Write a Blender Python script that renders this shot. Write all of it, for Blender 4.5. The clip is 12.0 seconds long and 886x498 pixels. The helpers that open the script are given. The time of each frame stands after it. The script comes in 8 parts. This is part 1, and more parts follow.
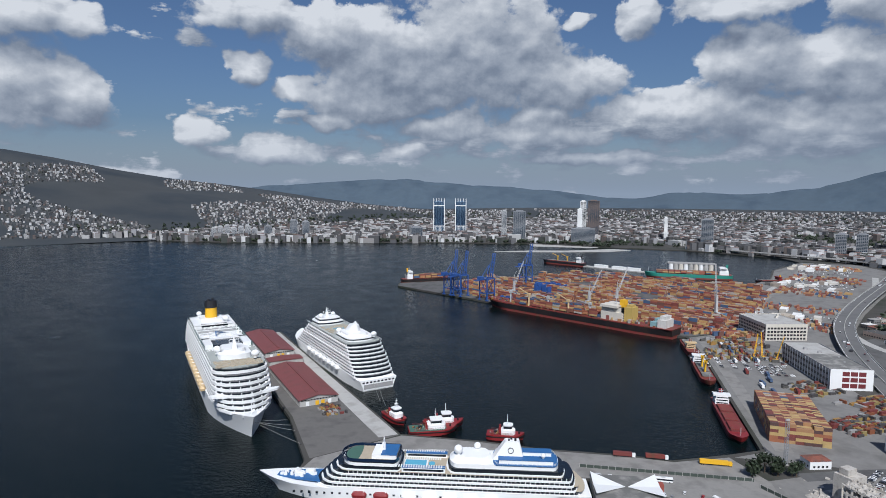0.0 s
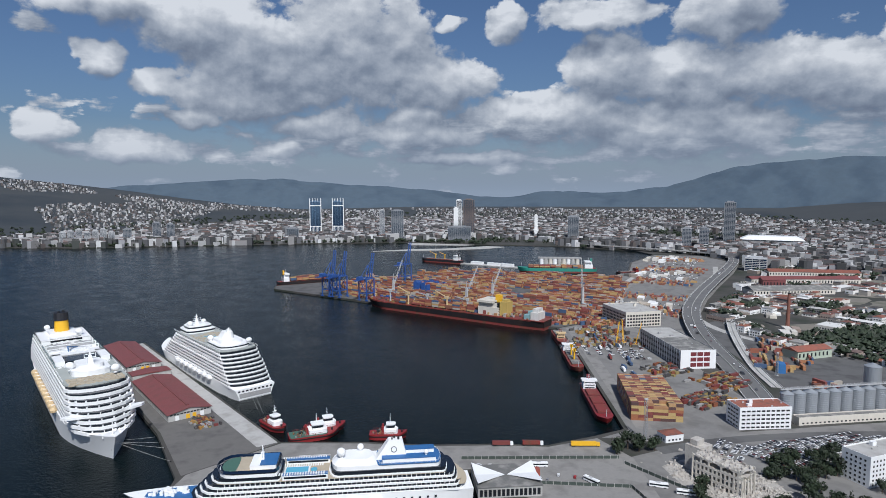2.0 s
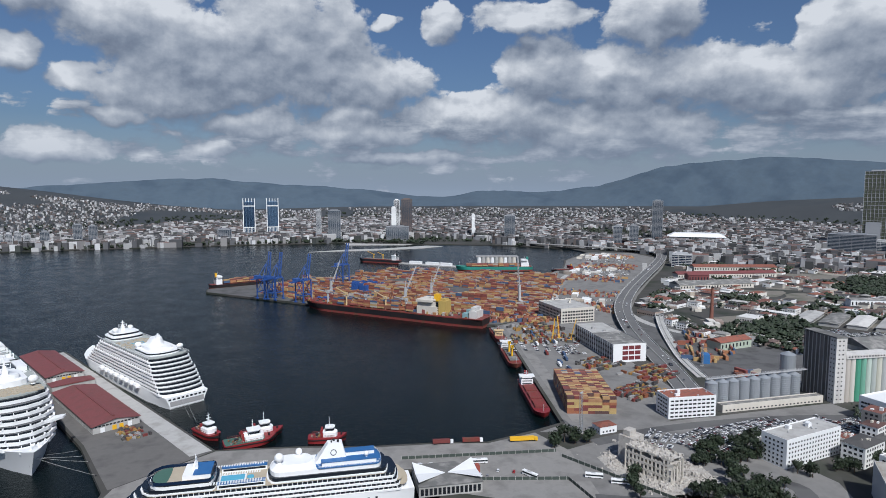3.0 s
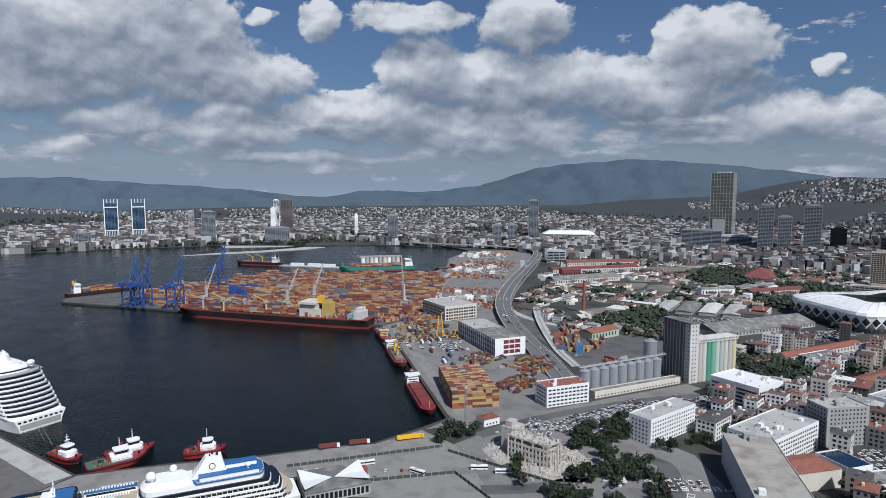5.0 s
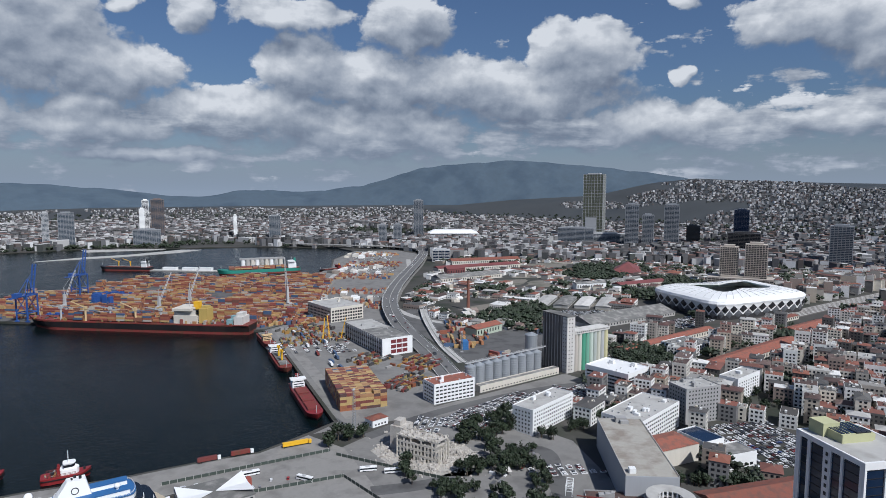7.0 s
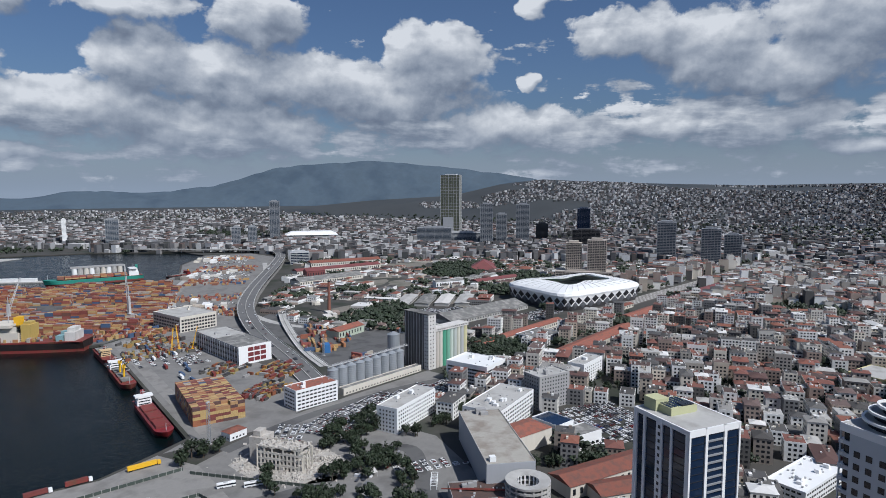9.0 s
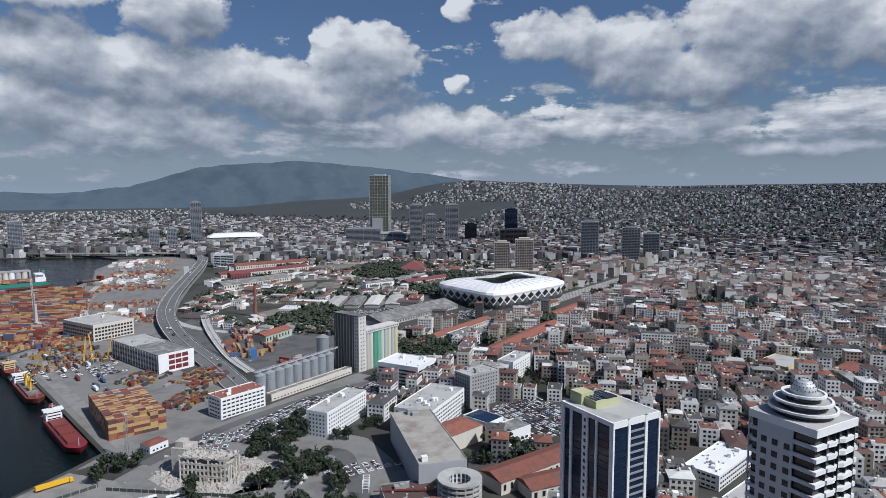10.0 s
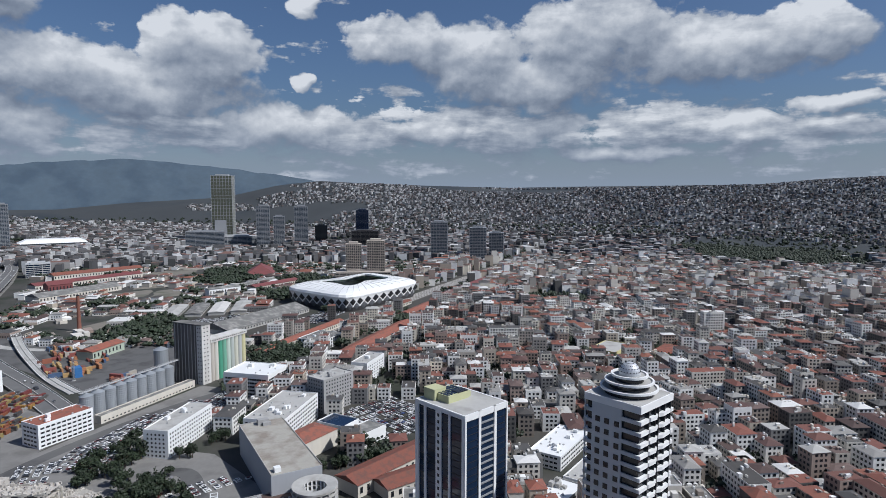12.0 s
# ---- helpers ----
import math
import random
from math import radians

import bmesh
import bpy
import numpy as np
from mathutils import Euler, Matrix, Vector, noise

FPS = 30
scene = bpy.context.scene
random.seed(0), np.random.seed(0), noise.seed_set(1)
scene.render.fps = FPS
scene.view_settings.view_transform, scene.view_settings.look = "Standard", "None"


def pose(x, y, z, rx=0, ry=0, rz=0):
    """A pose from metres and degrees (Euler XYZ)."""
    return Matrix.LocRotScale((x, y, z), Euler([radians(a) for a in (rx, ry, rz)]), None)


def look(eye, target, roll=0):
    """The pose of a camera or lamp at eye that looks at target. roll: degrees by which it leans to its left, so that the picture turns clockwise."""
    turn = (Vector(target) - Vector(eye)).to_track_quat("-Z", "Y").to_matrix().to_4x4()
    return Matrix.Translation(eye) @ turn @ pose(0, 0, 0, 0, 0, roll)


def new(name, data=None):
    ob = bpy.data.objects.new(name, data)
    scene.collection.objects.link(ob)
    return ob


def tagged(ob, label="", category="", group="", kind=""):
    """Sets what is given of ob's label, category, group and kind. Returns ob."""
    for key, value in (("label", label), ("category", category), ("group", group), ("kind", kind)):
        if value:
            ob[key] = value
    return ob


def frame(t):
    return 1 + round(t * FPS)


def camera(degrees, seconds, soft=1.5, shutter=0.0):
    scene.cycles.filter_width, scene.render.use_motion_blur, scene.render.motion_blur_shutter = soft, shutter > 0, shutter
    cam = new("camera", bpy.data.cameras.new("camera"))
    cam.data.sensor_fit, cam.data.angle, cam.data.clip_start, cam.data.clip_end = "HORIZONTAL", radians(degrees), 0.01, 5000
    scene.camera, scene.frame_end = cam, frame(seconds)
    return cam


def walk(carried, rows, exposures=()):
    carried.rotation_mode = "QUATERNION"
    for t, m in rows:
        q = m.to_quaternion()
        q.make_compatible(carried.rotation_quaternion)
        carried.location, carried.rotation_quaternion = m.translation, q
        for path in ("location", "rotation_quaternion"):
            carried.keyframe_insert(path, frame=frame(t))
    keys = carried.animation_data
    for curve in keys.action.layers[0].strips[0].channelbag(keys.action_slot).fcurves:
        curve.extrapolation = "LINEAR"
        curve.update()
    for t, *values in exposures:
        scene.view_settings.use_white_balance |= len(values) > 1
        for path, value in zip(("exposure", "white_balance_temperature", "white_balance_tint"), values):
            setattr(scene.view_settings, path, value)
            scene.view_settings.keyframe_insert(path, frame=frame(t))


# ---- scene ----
# camera: a drone hovering 200 m up, turning to its right
cam = camera(71.46, 12.0, soft=0.8)
walk(cam, [
    (0, pose(0, 0, 200, 84.54, -0.22, -0.20)),
    (0.5, pose(0, 0, 200, 84.51, -0.18, -2.76)),
    (1, pose(0, 0, 200, 84.50, -0.13, -5.58)),
    (1.5, pose(0, 0, 200, 84.51, -0.07, -8.43)),
    (2, pose(0, 0, 200, 84.51, 0.02, -11.53)),
    (2.5, pose(0, 0, 200, 84.51, 0.11, -14.40)),
    (3, pose(0, 0, 200, 84.47, 0.12, -17.31)),
    (5, pose(0, 0, 200, 84.44, 0.10, -28.15)),
    (5.5, pose(0, 0, 200, 84.43, 0.06, -30.63)),
    (6, pose(0, 0, 200, 84.39, 0.02, -33.17)),
    (6.5, pose(0, 0, 200, 84.39, -0.03, -35.63)),
    (7, pose(0, 0, 200, 84.42, -0.03, -38.78)),
    (9, pose(0, 0, 200, 84.46, 0.06, -51.79)),
    (9.5, pose(0, 0, 200, 84.47, 0.05, -54.85)),
    (10, pose(0, 0, 200, 84.51, 0.05, -58.35)),
    (10.5, pose(0, 0, 200, 84.51, -0.01, -61.44)),
    (11, pose(0, 0, 200, 84.54, -0.05, -65.01)),
    (11.5, pose(0, 0, 200, 84.57, -0.06, -68.41)),
    (12, pose(0, 0, 200, 84.62, -0.09, -72.13)),
], exposures=[(0, -0.18, 6000, 9), (12, -0.18, 6000, 9)])

# ---- light ----
SUN_AZ, SUN_EL = radians(179.0), radians(49.0)      # clockwise from +y


def math_node(tree, op, a, b=None, c=None, clamp=False):
    n = tree.nodes.new("ShaderNodeMath")
    n.operation, n.use_clamp = op, clamp
    for i, v in enumerate((a, b, c)):
        if v is None:
            continue
        if isinstance(v, (int, float)):
            n.inputs[i].default_value = v
        else:
            tree.links.new(v, n.inputs[i])
    return n.outputs[0]


def vec_node(tree, op, a, b=None, c=None, out=0):
    n = tree.nodes.new("ShaderNodeVectorMath")
    n.operation = op
    for i, v in enumerate((a, b, c)):
        if v is None:
            continue
        if isinstance(v, (tuple, list)):
            n.inputs[i].default_value = v
        else:
            tree.links.new(v, n.inputs[i])
    return n.outputs[out]


def noise_node(tree, vec, scale, detail=4.0, rough=0.55, out=0):
    n = tree.nodes.new("ShaderNodeTexNoise")
    n.inputs["Scale"].default_value, n.inputs["Detail"].default_value, n.inputs["Roughness"].default_value = scale, detail, rough
    tree.links.new(vec, n.inputs["Vector"])
    return n.outputs[out]


def ramp_node(tree, fac, *stops):
    n = tree.nodes.new("ShaderNodeValToRGB")
    el = n.color_ramp.elements
    while len(el) < len(stops):
        el.new(0.5)
    for e, (p, c) in zip(el, stops):
        e.position, e.color = p, (*c, 1)
    tree.links.new(fac, n.inputs[0])
    return n.outputs[0]


def mix_node(tree, fac, a, b, mode="MIX"):
    n = tree.nodes.new("ShaderNodeMix")
    n.data_type, n.blend_type = "RGBA", mode
    for i, v in ((0, fac), (6, a), (7, b)):
        if isinstance(v, (int, float)):
            n.inputs[i].default_value = v
        elif isinstance(v, (tuple, list)):
            n.inputs[i].default_value = (*v, 1)
        else:
            tree.links.new(v, n.inputs[i])
    return n.outputs[2]


# cumulus banks: bearing, height above the horizon, half width, half height, in degrees
BANK_WEST = [(3.5, 11.9, 7.1, 5.3), (-4.2, 10.9, 6.6, 4.2), (-9.2, 13.6, 5.7, 2.6), (-16.9, 14.9, 5.2, 1.6), (11.1, 9.4, 4.7, 2.6),
             (-6.7, 7.9, 5.7, 2.1), (-16.8, 10.4, 1.7, 1.3), (-13.2, 8.7, 1.9, 1.3), (-33.6, 7.8, 4.3, 3.2), (-30.4, 6.8, 2.8, 2.1),
             (-32.6, 13.1, 4.7, 1.6), (-21.3, 4.6, 2.4, 1.1), (-14.8, 3.3, 3.8, 1.3), (-10.3, 5.8, 2.4, 0.7), (-3.2, 3.4, 1.9, 0.7),
             (1.0, 5.8, 4.7, 1.3), (9.2, 6.0, 3.3, 1.3), (12.2, 14.6, 1.2, 0.7), (17.2, 14.6, 1.7, 1.8), (24.8, 14.9, 5.2, 1.3)]
BANK_NORTH = [(26.3, 10.8, 3.8, 2.6), (35.5, 14.6, 3.8, 2.6), (34.0, 9.4, 10.8, 2.6), (41.6, 9.7, 5.0, 2.1), (51.0, 11.5, 4.7, 3.2),
              (46.5, 8.1, 8.5, 2.4), (57.7, 5.7, 8.5, 2.0), (31.5, 5.4, 11.0, 2.2), (59.5, 9.7, 1.2, 0.6), (21.2, 6.6, 8.5, 1.9),
              (9.2, 5.0, 7.1, 1.2), (13.8, 2.9, 7.1, 0.7)]
BANK_EAST = [(59.9, 15.6, 1.4, 0.9), (68.8, 13.4, 5.2, 2.1), (74.5, 11.5, 4.4, 3.2), (81.1, 9.7, 6.6, 2.5), (85.9, 13.5, 6.6, 3.2),
             (94.7, 11.6, 8.0, 2.6), (102.4, 12.1, 3.8, 2.4), (104.2, 6.9, 3.3, 0.7), (70.9, 5.3, 3.8, 1.2), (79.6, 5.5, 5.7, 1.4),
             (88.1, 3.4, 5.7, 0.8), (97.1, 5.6, 4.7, 0.8)]


def cloud_group():
    g = bpy.data.node_groups.new("cloud_cover", "ShaderNodeTree")
    g.interface.new_socket("Sky", in_out="INPUT", socket_type="NodeSocketVector")
    g.interface.new_socket("Cover", in_out="OUTPUT", socket_type="NodeSocketFloat")
    g.interface.new_socket("Bulk", in_out="OUTPUT", socket_type="NodeSocketFloat")
    src, dst = g.nodes.new("NodeGroupInput"), g.nodes.new("NodeGroupOutput")
    v = src.outputs[0]
    # uneven billows push the outlines about
    big = noise_node(g, v, 0.28, 3, 0.5, out=1)
    push = vec_node(g, "MULTIPLY", vec_node(g, "SUBTRACT", big, (0.5, 0.5, 0.5)), (3.4, 2.4, 0))
    w = vec_node(g, "ADD", v, push)
    total = None
    for a, e, ra, re in BANK_WEST + BANK_NORTH + BANK_EAST:
        d = vec_node(g, "MULTIPLY_ADD", w, (0.85 / ra, 0.85 / re, 0), (-a * 0.85 / ra, -e * 0.85 / re, 0))
        q = vec_node(g, "DOT_PRODUCT", d, d, out=1)
        f = math_node(g, "SUBTRACT", 1.0, q)
        total = f if total is None else math_node(g, "SMOOTH_MAX", total, f, 0.5)
    # loose cloud over the rest of the sky, thin low layers near the horizon
    flat = vec_node(g, "MULTIPLY", v, (0.11, 0.42, 1))
    rest = math_node(g, "MULTIPLY_ADD", noise_node(g, flat, 1.0, 5, 0.6), 3.2, -1.9)
    sep = g.nodes.new("ShaderNodeSeparateXYZ")
    g.links.new(v, sep.inputs[0])
    low = math_node(g, "MULTIPLY_ADD", math_node(g, "ABSOLUTE", math_node(g, "SUBTRACT", sep.outputs[1], 5.0)), -0.22, 1.0, clamp=True)
    high = math_node(g, "MULTIPLY_ADD", sep.outputs[1], 0.05, -0.9, clamp=True)
    east = math_node(g, "MULTIPLY_ADD", sep.outputs[0], 0.03, 0.6, clamp=True)      # clearer towards the west
    low = math_node(g, "MULTIPLY", low, math_node(g, "MULTIPLY_ADD", east, 0.7, 0.25))
    rest = math_node(g, "ADD", rest, math_node(g, "SUBTRACT", low, high))
    total = math_node(g, "MAXIMUM", total, rest)
    total = math_node(g, "MAXIMUM", total, -1.0)
    bulk = total
    # cauliflower heads: rounded cells within cells, torn a little at the rims
    cells = g.nodes.new("ShaderNodeTexVoronoi")
    cells.feature = "F1"
    cells.normalize = True
    cells.inputs["Scale"].default_value, cells.inputs["Detail"].default_value = 0.36, 3.5
    cells.inputs["Roughness"].default_value, cells.inputs["Lacunarity"].default_value = 0.55, 2.3
    wisp = noise_node(g, v, 0.9, 6, 0.6, out=1)
    g.links.new(vec_node(g, "ADD", vec_node(g, "MULTIPLY", v, (1, 1.3, 1)), vec_node(g, "MULTIPLY", wisp, (1.1, 1.1, 0))), cells.inputs["Vector"])
    puff = noise_node(g, vec_node(g, "MULTIPLY", v, (1, 1.25, 1)), 0.3, 7, 0.56)
    heads = math_node(g, "MULTIPLY_ADD", cells.outputs["Distance"], -2.6, 0.85)
    total = math_node(g, "ADD", total, math_node(g, "MULTIPLY_ADD", puff, 1.7, -0.95))
    total = math_node(g, "ADD", total, math_node(g, "MULTIPLY", heads, 0.55))
    g.links.new(total, dst.inputs[0])
    soft = noise_node(g, vec_node(g, "MULTIPLY", v, (1, 1.5, 1)), 0.3, 2.0, 0.5)
    g.links.new(math_node(g, "ADD", bulk, math_node(g, "MULTIPLY_ADD", soft, 2.0, -1.0)), dst.inputs[1])
    return g


def build_world():
    world = bpy.data.worlds.new("sky")
    scene.world = world
    world.use_nodes = True
    t = world.node_tree
    t.nodes.clear()
    sky = t.nodes.new("ShaderNodeTexSky")
    sky.sky_type, sky.sun_disc = "NISHITA", False
    sky.sun_elevation, sky.sun_rotation = SUN_EL, SUN_AZ
    sky.altitude, sky.air_density, sky.dust_density, sky.ozone_density = 200, 1.0, 2.2, 2.0
    co = t.nodes.new("ShaderNodeTexCoord").outputs["Generated"]
    sep = t.nodes.new("ShaderNodeSeparateXYZ")
    t.links.new(co, sep.inputs[0])
    az = math_node(t, "MULTIPLY", math_node(t, "ARCTAN2", sep.outputs[0], sep.outputs[1]), 57.2958)
    el = math_node(t, "MULTIPLY", math_node(t, "ARCSINE", sep.outputs[2]), 57.2958)
    comb = t.nodes.new("ShaderNodeCombineXYZ")
    t.links.new(az, comb.inputs[0]), t.links.new(el, comb.inputs[1])
    comb.inputs[2].default_value = 3.7
    g = cloud_group()

    def cover(vec):
        n = t.nodes.new("ShaderNodeGroup")
        n.node_tree = g
        t.links.new(vec, n.inputs[0])
        return n.outputs
    d0, s0 = cover(comb.outputs[0])
    d1, _ = cover(vec_node(t, "ADD", comb.outputs[0], (-0.25, 0.55, 0)))
    d2, s1 = cover(vec_node(t, "ADD", comb.outputs[0], (-0.7, 2.3, 0)))
    # sunlit heads, broad grey undersides
    lit = math_node(t, "MULTIPLY_ADD", math_node(t, "SUBTRACT", s0, s1), 0.31, 0.47)
    relief = math_node(t, "SUBTRACT", d0, d1)
    relief = math_node(t, "MAXIMUM", math_node(t, "MINIMUM", relief, 0.75), -0.6)
    lit = math_node(t, "MULTIPLY_ADD", relief, 0.40, lit)
    lit = math_node(t, "ADD", lit, math_node(t, "MULTIPLY_ADD", d2, -0.11, 0.05), clamp=True)
    # crisp sunlit rims, ragged soft bases
    edge = math_node(t, "MULTIPLY_ADD", lit, 4.5, 0.9)
    mask = math_node(t, "MULTIPLY_ADD", d0, edge, 0.12, clamp=True)
    mask = math_node(t, "SMOOTH_MIN", mask, 0.97, 0.1)
    shade = ramp_node(t, lit, (0.0, (0.145, 0.172, 0.235)), (0.3, (0.25, 0.285, 0.35)), (0.55, (0.40, 0.43, 0.485)), (0.8, (0.60, 0.615, 0.645)), (1.0, (0.80, 0.80, 0.81)))
    # air light towards the horizon
    low = math_node(t, "MULTIPLY_ADD", el, -0.16, 0.95, clamp=True)
    blue = mix_node(t, math_node(t, "MULTIPLY", low, 0.75), vec_node(t, "MULTIPLY", sky.outputs[0], (0.056, 0.063, 0.075)), (0.39, 0.46, 0.57))
    cloud = mix_node(t, math_node(t, "MULTIPLY", low, 0.5), shade, (0.37, 0.425, 0.52))
    bg = t.nodes.new("ShaderNodeBackground")
    t.links.new(mix_node(t, mask, blue, cloud), bg.inputs[0])
    out = t.nodes.new("ShaderNodeOutputWorld")
    t.links.new(bg.outputs[0], out.inputs[0])


build_world()
lamp = bpy.data.lights.new("sun", "SUN")
lamp.energy, lamp.angle, lamp.color = 5.0, radians(0.6), (1.0, 0.96, 0.91)
sun = new("sun", lamp)
sun.matrix_world = look(Vector((math.sin(SUN_AZ) * math.cos(SUN_EL), math.cos(SUN_AZ) * math.cos(SUN_EL), math.sin(SUN_EL))) * 900, (0, 0, 0))
scene.view_settings.exposure = 0.0

# ---- materials ----
def material(name, base, rough=0.7, metal=0.0, vary=0.25, scale=0.3, bump=0.0, island=0.0, piece=0.0, stain_or_shade=None, streak=False, fine=6.0):
    """A surface with two scales of variation in metres; island / piece: how far single pieces differ in brightness."""
    m = bpy.data.materials.new(name)
    m.use_nodes = True
    t = m.node_tree
    bsdf = t.nodes["Principled BSDF"]
    co = t.nodes.new("ShaderNodeNewGeometry").outputs["Position"]
    if streak:
        co = vec_node(t, "MULTIPLY", co, (1, 1, 0.12))
    n1, n2 = noise_node(t, co, scale, 4), noise_node(t, co, scale * fine, 3)
    both = math_node(t, "ADD", math_node(t, "MULTIPLY", n1, 0.6), math_node(t, "MULTIPLY", n2, 0.4))
    k = math_node(t, "MULTIPLY_ADD", both, 2 * vary, 1 - vary)
    if island:
        k = math_node(t, "MULTIPLY", k, math_node(t, "MULTIPLY_ADD", t.nodes.new("ShaderNodeNewGeometry").outputs["Random Per Island"], 2 * island, 1 - island))
    if piece:
        k = math_node(t, "MULTIPLY", k, math_node(t, "MULTIPLY_ADD", t.nodes.new("ShaderNodeObjectInfo").outputs["Random"], 2 * piece, 1 - piece))
    col = base
    if stain_or_shade:
        col = mix_node(t, math_node(t, "MULTIPLY_ADD", n1, 5.0, -2.3, clamp=True), base, stain_or_shade)
    col = mix_node(t, 1.0, col, vec_node(t, "MULTIPLY", math_to_vec(t, k), (1, 1, 1)), "MULTIPLY")
    t.links.new(col, bsdf.inputs["Base Color"])
    bsdf.inputs["Metallic"].default_value = metal
    t.links.new(math_node(t, "MULTIPLY_ADD", n2, 0.3, rough - 0.15, clamp=True), bsdf.inputs["Roughness"])
    if bump:
        b = t.nodes.new("ShaderNodeBump")
        b.inputs["Strength"].default_value, b.inputs["Distance"].default_value = 0.6, bump
        t.links.new(n2, b.inputs["Height"])
        t.links.new(b.outputs[0], bsdf.inputs["Normal"])
    return m


def math_to_vec(t, v):
    n = t.nodes.new("ShaderNodeCombineXYZ")
    for i in range(3):
        t.links.new(v, n.inputs[i])
    return n.outputs[0]


def palette(name, stops, rough=0.6, vary=0.2, scale=0.3, piece=False, metal=0.0):
    """Pieces of several colours: each island (or object) takes one of the stops."""
    m = material(name, (1, 1, 1), rough, metal, vary, scale)
    t = m.node_tree
    rnd = t.nodes.new("ShaderNodeObjectInfo").outputs["Random"] if piece else t.nodes.new("ShaderNodeNewGeometry").outputs["Random Per Island"]
    n = t.nodes.new("ShaderNodeValToRGB")
    n.color_ramp.interpolation = "CONSTANT"
    el = n.color_ramp.elements
    while len(el) < len(stops):
        el.new(0.5)
    for i, (e, c) in enumerate(zip(el, stops)):
        e.position, e.color = i / len(stops), (*c, 1)
    t.links.new(rnd, n.inputs[0])
    bsdf = t.nodes["Principled BSDF"]
    old = bsdf.inputs["Base Color"].links[0].from_node
    t.links.new(n.outputs[0], old.inputs[6])
    return m


WHITE = material("white_paint", (0.78, 0.78, 0.77), 0.45, vary=0.08, scale=0.08)
SHIP_WHITE = material("ship_white", (0.82, 0.82, 0.81), 0.35, vary=0.06, scale=0.05, streak=True)
HULL_RUST = material("rust_red_hull", (0.20, 0.035, 0.03), 0.6, vary=0.3, scale=0.15, stain_or_shade=(0.12, 0.05, 0.03), streak=True)
HULL_BLACK = material("black_hull", (0.014, 0.011, 0.012), 0.5, vary=0.4, scale=0.05, stain_or_shade=(0.026, 0.016, 0.014), streak=True)
RED = material("red_paint", (0.22, 0.02, 0.022), 0.45, vary=0.2, scale=0.4)
GLASS_DARK = material("dark_glass", (0.012, 0.016, 0.022), 0.14, vary=0.3, scale=0.25)
WINDOW = material("window_glass", (0.012, 0.014, 0.018), 0.3, vary=0.5, scale=0.3)
GLASS_BLUE = material("blue_glass", (0.01, 0.022, 0.05), 0.08, vary=0.3, scale=0.15)
YELLOW = material("yellow_paint", (0.75, 0.42, 0.02), 0.45, vary=0.12, scale=0.4)
ORANGE = material("lifeboat_orange", (0.58, 0.43, 0.24), 0.5, vary=0.12, scale=0.4)
BLACK = material("black_paint", (0.015, 0.015, 0.018), 0.5, vary=0.3, scale=0.4)
BLUE_DECK = material("blue_deck", (0.03, 0.12, 0.30), 0.6, vary=0.2, scale=0.2)
POOL = material("pool_water", (0.12, 0.40, 0.55), 0.1, vary=0.1, scale=0.3)
TEAK = material("teak_deck", (0.42, 0.36, 0.27), 0.7, vary=0.2, scale=0.3)
DECK_GREEN = material("green_deck", (0.06, 0.13, 0.10), 0.7, vary=0.2, scale=0.3)
GREEN_HULL = material("green_hull", (0.03, 0.22, 0.17), 0.5, vary=0.2, scale=0.1, streak=True)
CONCRETE = material("quay_concrete", (0.24, 0.23, 0.215), 0.85, vary=0.35, scale=0.08, stain_or_shade=(0.16, 0.152, 0.142), bump=0.02)
PALE_CONCRETE = material("pale_concrete", (0.42, 0.41, 0.39), 0.85, vary=0.25, scale=0.08, stain_or_shade=(0.30, 0.29, 0.27))
ASPHALT = material("asphalt", (0.11, 0.108, 0.106), 0.88, vary=0.3, scale=0.05, stain_or_shade=(0.06, 0.058, 0.058), bump=0.01)
YARD = material("yard_paving", (0.20, 0.193, 0.183), 0.88, vary=0.4, scale=0.05, stain_or_shade=(0.13, 0.125, 0.118), bump=0.01)
PIER_ASPHALT = material("worn_pier_asphalt", (0.135, 0.128, 0.12), 0.9, vary=0.4, scale=0.06, stain_or_shade=(0.085, 0.08, 0.077), bump=0.01)
ROOF_MAROON = material("maroon_sheet_roof", (0.19, 0.06, 0.058), 0.6, vary=0.2, scale=0.1, stain_or_shade=(0.15, 0.055, 0.05))
TILE = material("clay_tile_roof", (0.235, 0.08, 0.053), 0.8, vary=0.35, scale=0.25, stain_or_shade=(0.13, 0.065, 0.05), piece=0.2, island=0.25)
GREY_ROOF = material("grey_felt_roof", (0.14, 0.138, 0.13), 0.85, vary=0.4, scale=0.12, stain_or_shade=(0.24, 0.23, 0.215), piece=0.2, island=0.2)
WARE_ROOF = material("stained_concrete_roof", (0.36, 0.34, 0.30), 0.85, vary=0.3, scale=0.07, stain_or_shade=(0.22, 0.19, 0.16))
STEEL = material("galvanised_steel", (0.36, 0.38, 0.40), 0.45, 0.4, vary=0.15, scale=0.2, streak=True)
CRANE_BLUE = material("crane_blue", (0.03, 0.085, 0.28), 0.5, vary=0.2, scale=0.3)
CRANE_GREY = material("crane_grey", (0.42, 0.42, 0.42), 0.55, vary=0.2, scale=0.3)
DARK_CLAD = material("dark_cladding", (0.05, 0.048, 0.05), 0.6, vary=0.3, scale=0.1, streak=True)
GREY_WALL = material("grey_render_wall", (0.32, 0.315, 0.31), 0.8, vary=0.2, scale=0.1, streak=True)
BEIGE = material("beige_render_wall", (0.58, 0.54, 0.47), 0.8, vary=0.2, scale=0.12, streak=True)
